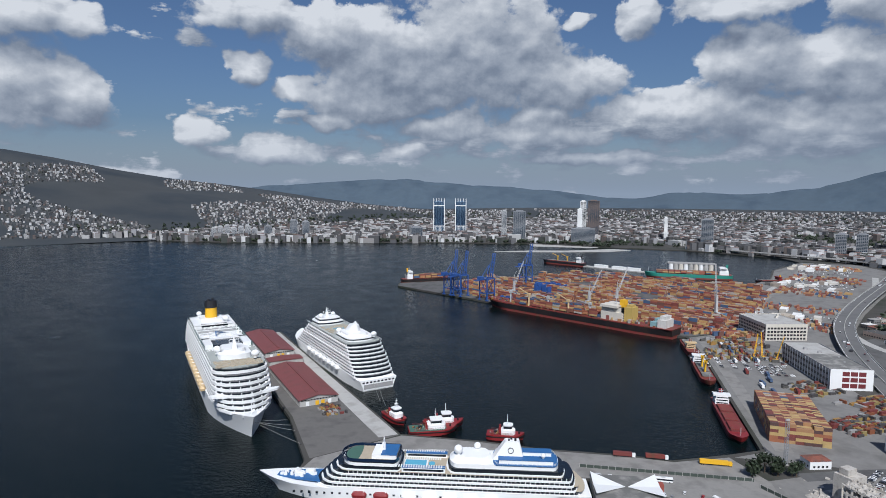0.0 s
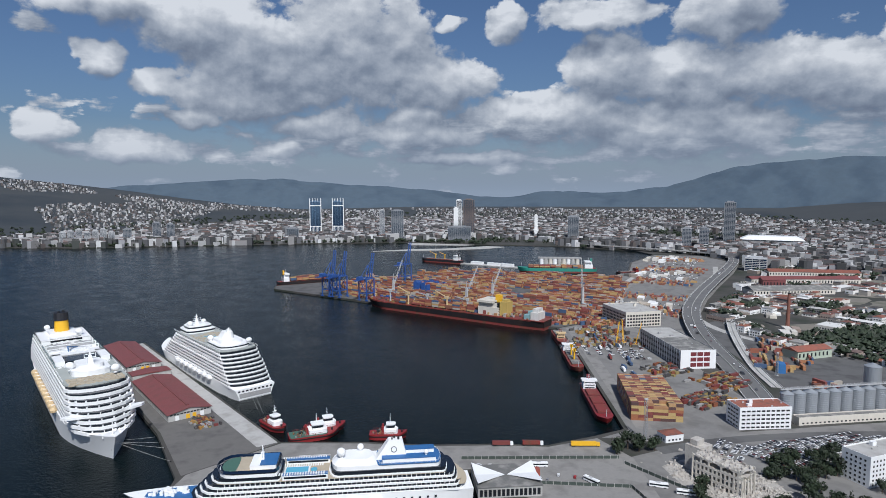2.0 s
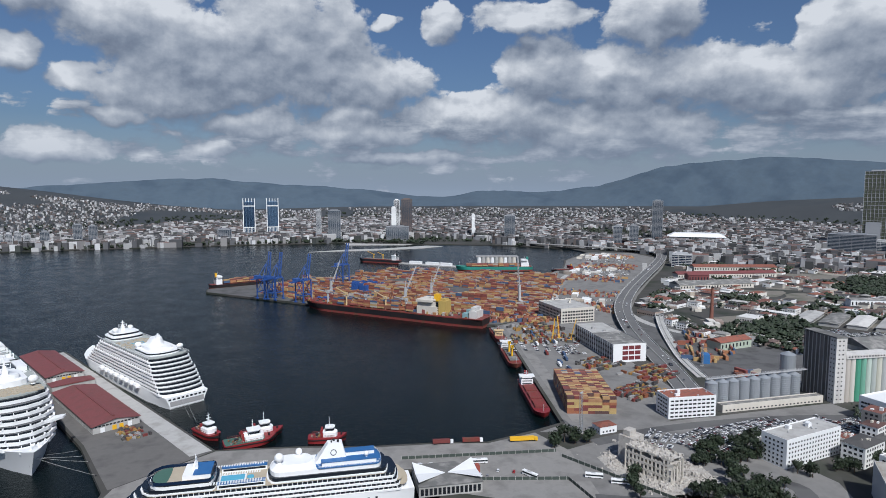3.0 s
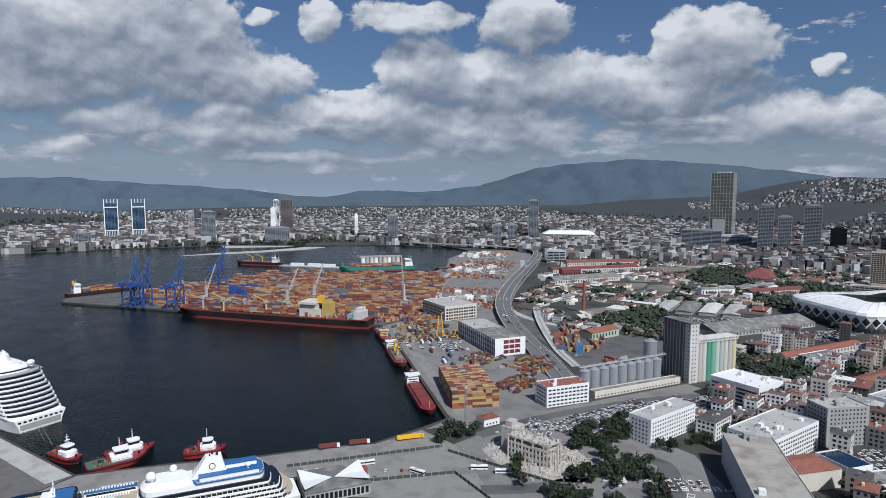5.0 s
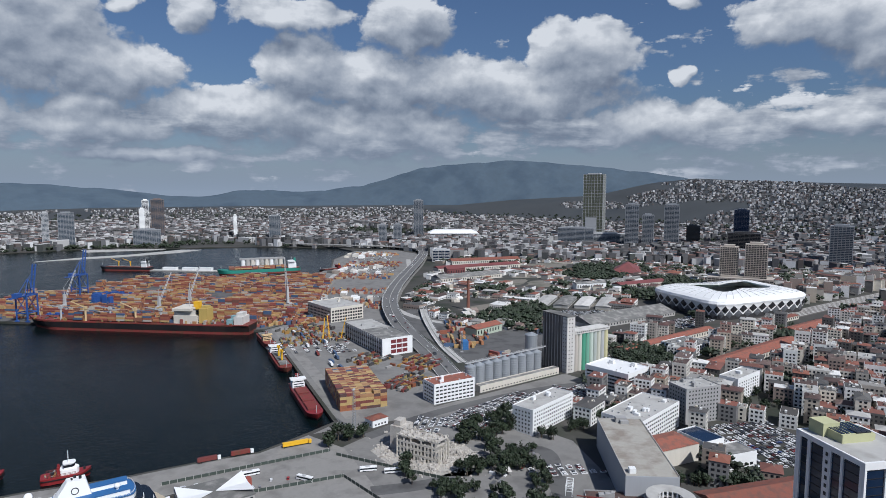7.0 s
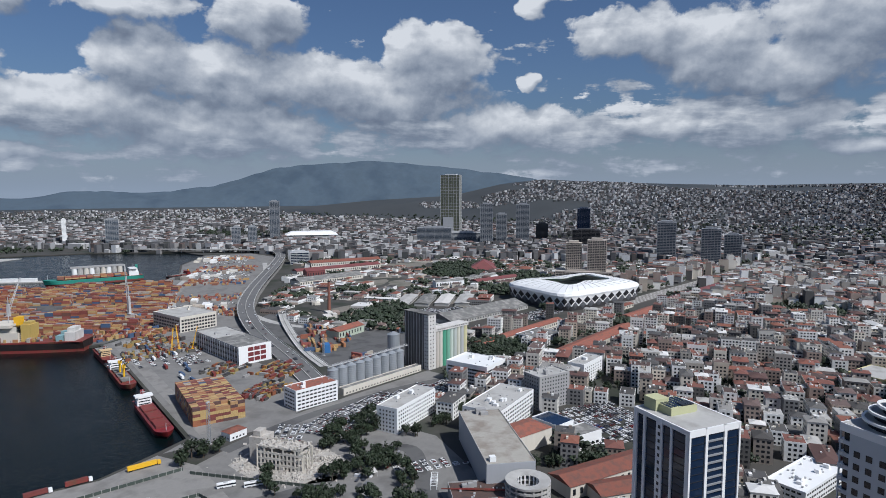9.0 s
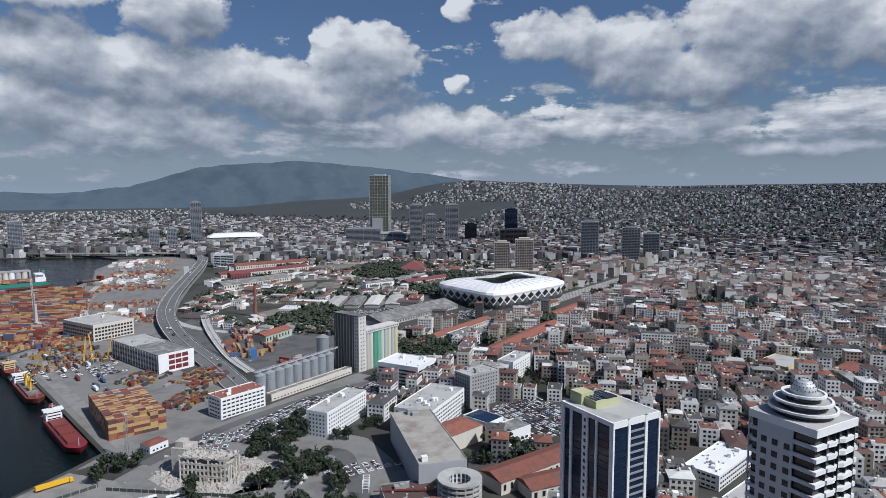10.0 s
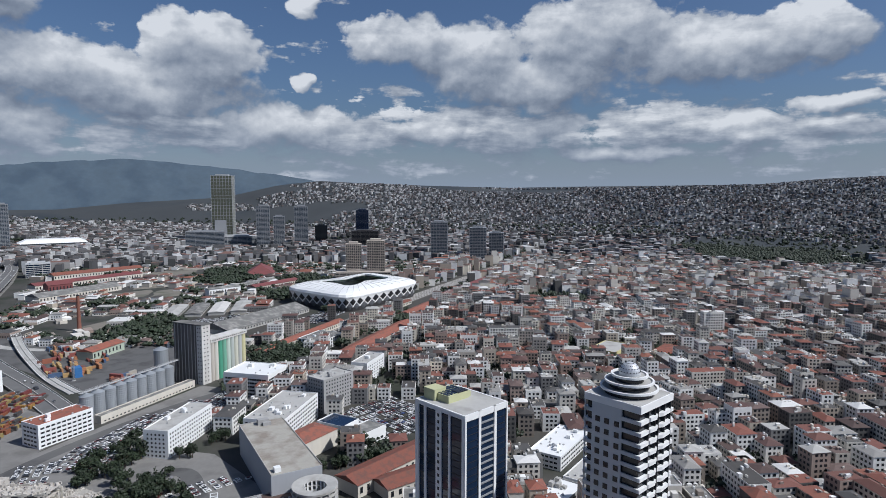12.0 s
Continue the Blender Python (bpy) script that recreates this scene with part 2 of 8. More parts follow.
RUBBLE = material("broken_concrete", (0.46, 0.43, 0.39), 0.9, vary=0.35, scale=0.3, stain_or_shade=(0.30, 0.27, 0.24), island=0.25)
PALE_WALL = material("weathered_white_render", (0.60, 0.58, 0.55), 0.8, vary=0.2, scale=0.15, stain_or_shade=(0.46, 0.44, 0.41), streak=True)
# white render greyed so the domed tower's flanks carry shade in their colour
TOWER_RENDER = material("shade_greyed_tower_render", (0.52, 0.54, 0.55), 0.6, vary=0.1, scale=0.06, streak=True)
TOWER_GLASS_PALE = material("pale_green_glass_screen", (0.16, 0.23, 0.23), 0.15, vary=0.2, scale=0.3)
BARK = material("bark", (0.09, 0.065, 0.045), 0.9, vary=0.3, scale=2)
LEAF = material("leaves", (0.019, 0.031, 0.0125), 0.7, vary=0.35, scale=0.3, island=0.35, piece=0.2)
MACHINE = palette("machine_paint", [(0.30, 0.17, 0.05), (0.20, 0.07, 0.035), (0.26, 0.20, 0.08), (0.06, 0.055, 0.055), (0.16, 0.04, 0.035), (0.09, 0.085, 0.08), (0.30, 0.29, 0.28)], vary=0.3)
CARGO_STOPS = [(0.28, 0.10, 0.06), (0.36, 0.165, 0.08), (0.19, 0.055, 0.045), (0.42, 0.29, 0.13), (0.25, 0.075, 0.06), (0.38, 0.20, 0.095),
               (0.06, 0.10, 0.18), (0.21, 0.09, 0.06), (0.38, 0.345, 0.30), (0.31, 0.13, 0.07), (0.15, 0.07, 0.055), (0.40, 0.26, 0.11)]
CARGO_MIX = palette("container_steel_mixed", CARGO_STOPS)
CARGO_NEAR = palette("container_steel", [(0.40, 0.25, 0.12), (0.44, 0.31, 0.13), (0.20, 0.055, 0.045), (0.34, 0.19, 0.095), (0.17, 0.055, 0.045), (0.44, 0.32, 0.14), (0.30, 0.12, 0.06), (0.10, 0.055, 0.05)], piece=True)
CAR_MIX = palette("car_paint_mixed", [(0.7, 0.7, 0.7), (0.55, 0.56, 0.58), (0.04, 0.04, 0.045), (0.75, 0.75, 0.74), (0.2, 0.2, 0.21), (0.12, 0.025, 0.025), (0.6, 0.6, 0.6), (0.05, 0.055, 0.07), (0.72, 0.72, 0.72), (0.1, 0.1, 0.1)], rough=0.35)
CAR = palette("car_paint", [(0.7, 0.7, 0.7), (0.55, 0.56, 0.58), (0.04, 0.04, 0.045), (0.75, 0.75, 0.74), (0.2, 0.2, 0.21), (0.3, 0.03, 0.03), (0.6, 0.6, 0.6), (0.05, 0.08, 0.2)], rough=0.35, piece=True)
CITY_STOPS = [(0.76, 0.75, 0.72), (0.10, 0.095, 0.09), (0.38, 0.35, 0.31), (0.60, 0.57, 0.52), (0.72, 0.71, 0.69), (0.66, 0.61, 0.52), (0.27, 0.23, 0.195), (0.44, 0.38, 0.31), (0.20, 0.195, 0.19), (0.30, 0.235, 0.20), (0.74, 0.72, 0.68), (0.56, 0.53, 0.48), (0.78, 0.77, 0.75)]
CITY_WALL = palette("town_walls", CITY_STOPS, rough=0.8)
HOUSE_WALL = palette("house_render", CITY_STOPS, rough=0.8, piece=True)
CITY_ROOF = palette("town_roofs", [(0.17, 0.07, 0.054), (0.10, 0.055, 0.048), (0.25, 0.24, 0.225), (0.20, 0.076, 0.054), (0.11, 0.106, 0.10), (0.08, 0.052, 0.046), (0.14, 0.064, 0.05), (0.60, 0.59, 0.57), (0.065, 0.06, 0.056), (0.21, 0.082, 0.054), (0.13, 0.09, 0.08), (0.38, 0.37, 0.35), (0.075, 0.072, 0.07)], rough=0.85)
FAR_WALL = palette("far_town_walls", [(0.30, 0.30, 0.31), (0.58, 0.58, 0.58), (0.09, 0.09, 0.095), (0.46, 0.455, 0.45), (0.075, 0.075, 0.078), (0.15, 0.145, 0.145), (0.05, 0.052, 0.053), (0.25, 0.24, 0.235), (0.10, 0.085, 0.08), (0.40, 0.395, 0.39), (0.06, 0.065, 0.06), (0.12, 0.12, 0.125)], rough=0.9)
FAR_ROOF = palette("far_town_roofs", [(0.14, 0.075, 0.062), (0.075, 0.058, 0.052), (0.28, 0.275, 0.27), (0.10, 0.098, 0.097), (0.06, 0.056, 0.055), (0.17, 0.09, 0.07), (0.46, 0.455, 0.45), (0.085, 0.075, 0.07)], rough=0.9)


def water_material():
    m = material("sea_water", (0.0022, 0.0058, 0.0062), 0.2, vary=0.3, scale=0.004)
    t = m.node_tree
    bsdf = t.nodes["Principled BSDF"]
    co = t.nodes.new("ShaderNodeNewGeometry").outputs["Position"]
    b = t.nodes.new("ShaderNodeBump")
    b.inputs["Strength"].default_value, b.inputs["Distance"].default_value = 1.0, 0.7
    h = math_node(t, "ADD", noise_node(t, co, 0.22, 5, 0.65), math_node(t, "MULTIPLY", noise_node(t, co, 0.02, 3), 0.12))
    t.links.new(h, b.inputs["Height"])
    t.links.new(b.outputs[0], bsdf.inputs["Normal"])
    bsdf.inputs["IOR"].default_value = 1.33
    bsdf.inputs["Specular IOR Level"].default_value = 0.22
    bsdf.inputs["Roughness"].default_value = 0.25
    return m


SEA = water_material()
# distance haze is painted as blue, cloud shadows as the darker mottling
MOUNTAIN = material("mountain_painted_haze", (0.066, 0.095, 0.125), 0.95, vary=0.45, scale=0.005, stain_or_shade=(0.042, 0.064, 0.09))
# scrub tinted bluish for haze; the broad dark patches are painted cloud shadows
HILL = material("hillside_scrub_haze_shade", (0.045, 0.05, 0.053), 0.95, vary=0.6, scale=0.0022, stain_or_shade=(0.020, 0.027, 0.034))
CITY_GROUND = material("town_ground", (0.06, 0.056, 0.05), 0.9, vary=0.5, scale=0.015, stain_or_shade=(0.022, 0.027, 0.017), fine=9)

# ---- building helpers ----
class Mesh:
    """Collects boxes, prisms, tubes and lofts into one mesh."""

    def __init__(self):
        self.v, self.f = [], []

    def add(self, verts, faces):
        o = len(self.v)
        self.v += [tuple(p) for p in verts]
        self.f += [tuple(o + i for i in f) for f in faces]
        return self

    def prism(self, poly, z0, z1, top=None):
        """An upright prism over a counter-clockwise outline; top: another outline for its upper edge."""
        n, top = len(poly), top or poly
        return self.add([(x, y, z0) for x, y in poly] + [(x, y, z1) for x, y in top],
                        [tuple(range(n - 1, -1, -1)), tuple(range(n, 2 * n))] + [(i, (i + 1) % n, n + (i + 1) % n, n + i) for i in range(n)])

    def box(self, x0, x1, y0, y1, z0, z1):
        return self.prism([(x0, y0), (x1, y0), (x1, y1), (x0, y1)], z0, z1)

    def turned(self, cx, cy, w, d, a, z0, z1, inset=0.0):
        p = rect(cx, cy, w, d, a)
        return self.prism(p, z0, z1, rect(cx, cy, w - 2 * inset, d - 2 * inset, a) if inset else None)

    def tube(self, cx, cy, r0, z0, z1, n=16, r1=None):
        c = [(math.cos(2 * math.pi * i / n), math.sin(2 * math.pi * i / n)) for i in range(n)]
        r1 = r0 if r1 is None else r1
        return self.prism([(cx + r0 * a, cy + r0 * b) for a, b in c], z0, z1, [(cx + r1 * a, cy + r1 * b) for a, b in c])

    def beam(self, a, b, w, h=None):
        """A square bar from a to b."""
        a, b = Vector(a), Vector(b)
        h = h or w
        d = (b - a).normalized()
        s = d.cross(Vector((0, 0, 1)))
        s = s.normalized() if s.length > 1e-4 else Vector((1, 0, 0))
        u = s.cross(d)
        vs = [p + s * i * w / 2 + u * j * h / 2 for p in (a, b) for i, j in ((-1, -1), (1, -1), (1, 1), (-1, 1))]
        return self.add(vs, [(3, 2, 1, 0), (4, 5, 6, 7)] + [(i, (i + 1) % 4, 4 + (i + 1) % 4, 4 + i) for i in range(4)])

    def dome(self, cx, cy, z, r, rz=None, n=14, m=5, full=False):
        rz = rz or r
        lo = -math.pi / 2 if full else 0
        vs, fs = [], []
        for j in range(m + 1):
            a = lo + (math.pi / 2 - lo) * j / m * 0.97
            vs += [(cx + r * math.cos(a) * math.cos(2 * math.pi * i / n), cy + r * math.cos(a) * math.sin(2 * math.pi * i / n), z + rz * math.sin(a)) for i in range(n)]
        for j in range(m):
            fs += [(j * n + i, j * n + (i + 1) % n, (j + 1) * n + (i + 1) % n, (j + 1) * n + i) for i in range(n)]
        fs += [tuple(range(m * n, m * n + n)), tuple(range(n - 1, -1, -1))]
        return self.add(vs, fs)

    def lathe(self, profile, n=20):
        """A turned body from (radius, height) pairs."""
        k, vs, fs = len(profile), [], []
        for i in range(n):
            c, s = math.cos(2 * math.pi * i / n), math.sin(2 * math.pi * i / n)
            vs += [(r * c, r * s, z) for r, z in profile]
        for i in range(n):
            a, b = i * k, ((i + 1) % n) * k
            fs += [(a + j, b + j, b + j + 1, a + j + 1) for j in range(k - 1)]
        return self.add(vs, fs)

    def gable(self, x0, x1, y0, y1, z, rise, over=0.0):
        """A pitched roof with its ridge along x."""
        x0, x1, y0, y1 = x0 - over, x1 + over, y0 - over, y1 + over
        ym = (y0 + y1) / 2
        return self.add([(x0, y0, z), (x1, y0, z), (x1, y1, z), (x0, y1, z), (x0, ym, z + rise), (x1, ym, z + rise)],
                        [(3, 2, 1, 0), (0, 1, 5, 4), (2, 3, 4, 5), (1, 2, 5), (3, 0, 4)])

    def hip(self, x0, x1, y0, y1, z, rise, over=0.4):
        x0, x1, y0, y1 = x0 - over, x1 + over, y0 - over, y1 + over
        k, ym = min(x1 - x0, y1 - y0) / 2, (y0 + y1) / 2
        if x1 - x0 < y1 - y0:
            xm = (x0 + x1) / 2
            ridge = [(xm, y0 + k, z + rise), (xm, y1 - k, z + rise)]
            return self.add([(x0, y0, z), (x1, y0, z), (x1, y1, z), (x0, y1, z)] + ridge, [(3, 2, 1, 0), (0, 1, 4), (1, 2, 5, 4), (2, 3, 5), (3, 0, 4, 5)])
        ridge = [(x0 + k, ym, z + rise), (x1 - k, ym, z + rise)]
        return self.add([(x0, y0, z), (x1, y0, z), (x1, y1, z), (x0, y1, z)] + ridge, [(3, 2, 1, 0), (0, 1, 5, 4), (1, 2, 5), (2, 3, 4, 5), (3, 0, 4)])

    def data(self, name, mat, smooth=False):
        me = bpy.data.meshes.new(name)
        me.from_pydata(self.v, [], self.f)
        me.materials.append(mat)
        if smooth:
            me.polygons.foreach_set("use_smooth", [True] * len(me.polygons))
            me.set_sharp_from_angle(angle=radians(32))
        me.update()
        return me


def rect(cx, cy, w, d, a=0.0):
    c, s = math.cos(radians(a)), math.sin(radians(a))
    return [(cx + c * x - s * y, cy + s * x + c * y) for x, y in ((-w / 2, -d / 2), (w / 2, -d / 2), (w / 2, d / 2), (-w / 2, d / 2))]


def thing(name, at, turn=0.0, label="", category="", group="", kind=""):
    ob = new(name)
    ob.empty_display_size = 1
    ob.matrix_world = pose(*at, 0, 0, turn)
    return tagged(ob, label, category, group, kind)


def part(name, mesh, mat, parent, label="", smooth=False, kind=""):
    data = mesh.data(name, mat, smooth) if isinstance(mesh, Mesh) else mesh
    ob = new(name, data)
    ob.parent = parent
    return tagged(ob, label, kind=kind)


def solo(name, mesh, mat, label="", category="", group="", kind="", smooth=False):
    return tagged(new(name, mesh.data(name, mat, smooth)), label, category, group, kind)


def inside(x, y, poly):
    hit, j = False, len(poly) - 1
    for i in range(len(poly)):
        (xi, yi), (xj, yj) = poly[i], poly[j]
        if (yi > y) != (yj > y) and x < (xj - xi) * (y - yi) / (yj - yi) + xi:
            hit = not hit
        j = i
    return hit


def curve_at(table, x):
    return float(np.interp(x, [p[0] for p in table], [p[1] for p in table]))


# ---- setting ----
QUAY = 3.0
SHORE = [(-99, 434), (-32 - 68, 419), (108, 405), (112, 372), (70, 120), (-40, -300), (-500, -1500), (-1500, -4600), (3000, -3900), (4000, -2900), (4920, 0), (4600, 1700)]
SHORE += [(3500, 3450), (2000, 4480), (0, 4930), (-2000, 4500), (-3500, 3470), (-4300, 2400), (-3000, 2480), (-1738, 2426), (-1304, 2445), (-807, 2308), (-386, 2325), (-172, 2334),
         (318, 2305), (590, 2145), (809, 2052), (900, 1966), (1010, 1830), (1000, 1700), (830, 1527), (740, 1370), (690, 1300), (600, 1290), (560, 1330),
         (420, 1440), (250, 1440), (40, 1345), (-88, 1300), (-88, 1260), (90, 1076), (312, 834), (333, 818), (309, 699), (276, 572), (245, 453),
         (217, 445), (171, 435), (137, 445), (78, 455), (32, 470), (-32, 483), (-222, 844), (-278, 815), (-131, 520)]
HILL_LINE = [(-60, 3.5), (-35.3, 3.0), (-31.7, 2.4), (-27.8, 1.6), (-23.6, 0.9), (-19.1, 0.4), (-15.3, -0.1), (-11.4, -0.7), (-6.8, -1.3), (-1.6, -1.75), (10, -1.55), (40, -1.5), (45.3, -1.0),
             (52.6, -0.6), (57.3, 0.5), (60.9, 0.9), (64.6, 0.7), (70.3, 0.5), (78.2, 0.3), (83.3, 0.4), (92.9, 0.5), (99.4, 0.6), (103.4, 1.0), (107.7, 1.2), (140, 1.5), (180, 0.5)]
RISE_START = [(-180, 2700), (-36, 2600), (-15, 2700), (-5, 3300), (10, 3700), (40, 3700), (55, 3100), (65, 2500), (110, 2200), (180, 2400)]
MOUNTAIN_LINE = [(-24, -0.6), (-20.1, -0.1), (-15.8, 0.3), (-11.4, 0.6), (-7.3, 0.9), (-3.2, 1.0), (1.0, 0.6), (6.2, 0.3), (11.3, -0.1), (14.8, -0.6), (17.7, -0.7), (20.1, -0.2), (23, -0.1),
                 (26.2, -0.3), (31.5, 0.3), (36.7, 1.9), (41.8, 2.4), (45.7, 2.6), (51.4, 2.1), (55.8, 1.6), (59.9, 1.0), (65, 0.2), (72, -0.4)]
CREST = 4450.0


def land_height(x, y):
    r, az = math.hypot(x, y), math.degrees(math.atan2(x, y))
    r0 = curve_at(RISE_START, az)
    if r <= r0:
        return QUAY
    crest = 200 + CREST * math.tan(radians(curve_at(HILL_LINE, az)))
    s = min(1.0, (r - r0) / (CREST - r0))
    bump = 1 + 0.12 * s * (1 - s) * 4 * noise.noise((x * 0.0022, y * 0.0022, 1.0))
    z = QUAY + (crest - QUAY) * (0.55 * s + 0.45 * s * s * (3 - 2 * s)) * bump
    return z + 9 * s * noise.noise((x * 0.004, y * 0.004, 4.0)) * (1 - s)


def build_ground():
    # near land: one sheet with the quay walls as its edge
    m = Mesh()
    m.prism(SHORE, -6.0, QUAY)
    ob = solo("ground", m, CITY_GROUND, "dusty town ground edged by concrete quay walls", "ground", kind="structure")
    # slopes behind the town
    m = Mesh()
    az = [i * 1.0 - 62 for i in range(215)]
    rs = [0.0, 0.06, 0.14, 0.22, 0.3, 0.38, 0.46, 0.54, 0.62, 0.7, 0.78, 0.86, 0.93, 1.0, 1.08]
    vs, fs = [], []
    for a in az:
        r0 = curve_at(RISE_START, a) - 30
        for s in rs:
            r = r0 + (CREST - r0) * s
            x, y = r * math.sin(radians(a)), r * math.cos(radians(a))
            vs.append((x, y, land_height(x, y) + (-0.6 if s == 0 else 0.02) - (60 if s > 1.05 else 0)))
    k = len(rs)
    for i in range(len(az) - 1):
        for j in range(k - 1):
            fs.append((i * k + j, i * k + j + 1, (i + 1) * k + j + 1, (i + 1) * k + j))
    m.add(vs, [f[::-1] for f in fs])
    solo("hillside_ground", m, HILL, "scrub hillsides behind the town, painted with haze tint and cloud shade", "hill", kind="structure", smooth=True)
    # mountains
    m = Mesh()
    vs, fs, n = [], [], 0
    steps = [0.0, 0.25, 0.5, 0.7, 0.85, 1.0, 1.04]
    azs = [-26 + 0.5 * i for i in range(200)]
    for a in azs:
        for j, s in enumerate(steps):
            r = 4480 + 400 * s
            top = 200 + 4880 * math.tan(radians(curve_at(MOUNTAIN_LINE, a))) + 10 * noise.noise((a * 0.55, 0, 0)) + 5 * noise.noise((a * 1.7, 3, 0))
            z = (top - 20) * (s ** 0.8) + 20 if s <= 1 else top - 40
            z += 45 * s * (1 - s) * noise.noise((a * 0.7, s * 3, 2)) if s < 1 else 0
            vs.append((r * math.sin(radians(a)), r * math.cos(radians(a)), z))
    k = len(steps)
    for i in range(len(azs) - 1):
        for j in range(k - 1):
            fs.append((i * k + j, (i + 1) * k + j, (i + 1) * k + j + 1, i * k + j + 1))
    m.add(vs, fs)
    solo("backdrop", m, MOUNTAIN, "mountain range behind the town with blue haze painted into its colour", "mountain", kind="structure", smooth=True)
    # the bay
    m = Mesh()
    m.add([(-4900, -4900, 0), (4900, -4900, 0), (4900, 4900, 0), (-4900, 4900, 0)], [(0, 1, 2, 3)])
    solo("water", m, SEA, "dark calm rippled sea water of the bay", "water", kind="structure")
    # sand spit off the far shore
    m = Mesh()
    m.prism([(175, 2002), (380, 1990), (560, 2012), (640, 2060), (590, 2100), (420, 2040), (300, 2040)], -2, 1.2)
    m.prism([(330, 2200), (520, 2150), (600, 2180), (420, 2300), (330, 2290)], -2, 1.0)
    solo("ground_spit", m, PALE_CONCRETE, "pale sand spit off the far shore", "ground", kind="structure")


build_ground()


def sheet(name, poly, mat, label, z, thick=0.3):
    m = Mesh()
    m.prism(poly, QUAY - 0.2, QUAY + z)
    return solo(name, m, mat, label, name.split("_")[0], kind="structure")


sheet("pavement_pier", [(-96, 437), (-33, 481), (-223, 840), (-276, 813), (-129, 522)], PIER_ASPHALT, "grey worn asphalt of the finger pier", 0.02)
sheet("pavement_pier_edge", [(-49, 476), (-34, 482.5), (-223.5, 841), (-234, 836)], PALE_CONCRETE, "pale concrete strip along the pier edge", 0.03)
sheet("pavement_quay", [(-98, 421), (106, 407), (112, 372), (205, 310), (225, 400), (215, 440), (171, 432), (137, 442), (78, 452), (32, 467), (-31, 480), (-93, 438)], CONCRETE, "pale concrete quay and lorry park", 0.024)
sheet("pavement_yard", [(219, 440), (248, 450), (279, 571), (312, 698), (336, 816), (420, 850), (450, 780), (415, 620), (395, 505), (380, 440), (300, 420)], YARD, "grey asphalt port yard", 0.028)
sheet("pavement_terminal", [(92, 1079), (314, 838), (340, 822), (420, 855), (600, 1150), (640, 1270), (560, 1325), (418, 1436), (250, 1436), (40, 1341), (-85, 1298), (-85, 1262)], ASPHALT, "dark asphalt of the container terminal", 0.032)
sheet("pavement_service", [(450, 640), (493, 712), (575, 840), (680, 970), (810, 1115), (960, 1275), (1100, 1440), (1120, 1640), (1000, 1690), (835, 1525), (745, 1372), (640, 1272), (602, 1150), (422, 852), (452, 780), (425, 640)], YARD, "dusty grey yards beside the motorway", 0.036)
sheet("pavement_depot", [(440, 470), (600, 480), (640, 560), (590, 700), (640, 840), (560, 800), (500, 690)], ASPHALT, "dark asphalt container depot", 0.026)
sheet("pavement_square", [(205, 392), (222, 402), (330, 428), (505, 420), (505, 345), (420, 355), (368, 348), (372, 300), (322, 205), (262, 150), (222, 200), (198, 310)], YARD, "grey paved streets and car parks", 0.022)

DUST = material("pale_rubble_dust", (0.40, 0.375, 0.34), 0.95, vary=0.4, scale=0.12, stain_or_shade=(0.25, 0.235, 0.21), bump=0.05)
sheet("ground_cleared", [(238, 384), (262, 392), (292, 372), (300, 345), (296, 318), (270, 306), (248, 322), (236, 352)], DUST, "pale dusty ground cleared by demolition", 0.05)
DRY = material("dry_waste_ground", (0.19, 0.172, 0.145), 0.95, vary=0.45, scale=0.03, stain_or_shade=(0.10, 0.10, 0.075))
for k, (x, y, q) in enumerate(((700, 745, 46), (780, 820, 52), (900, 930, 60), (860, 620, 44), (960, 860, 50), (1060, 960, 70), (720, 480, 36), (1100, 620, 50), (640, 600, 30), (1180, 1080, 80))):
    sheet("ground_waste_%d" % (k + 1), [(x + q * math.cos(a) * (1 + 0.35 * math.sin(a * 3 + k)), y + q * 0.7 * math.sin(a) * (1 + 0.3 * math.cos(a * 2 + k))) for a in [i * 0.4488 for i in range(14)]], DRY, "dry dusty waste ground between sheds", 0.012 + 0.004 * (k % 3))

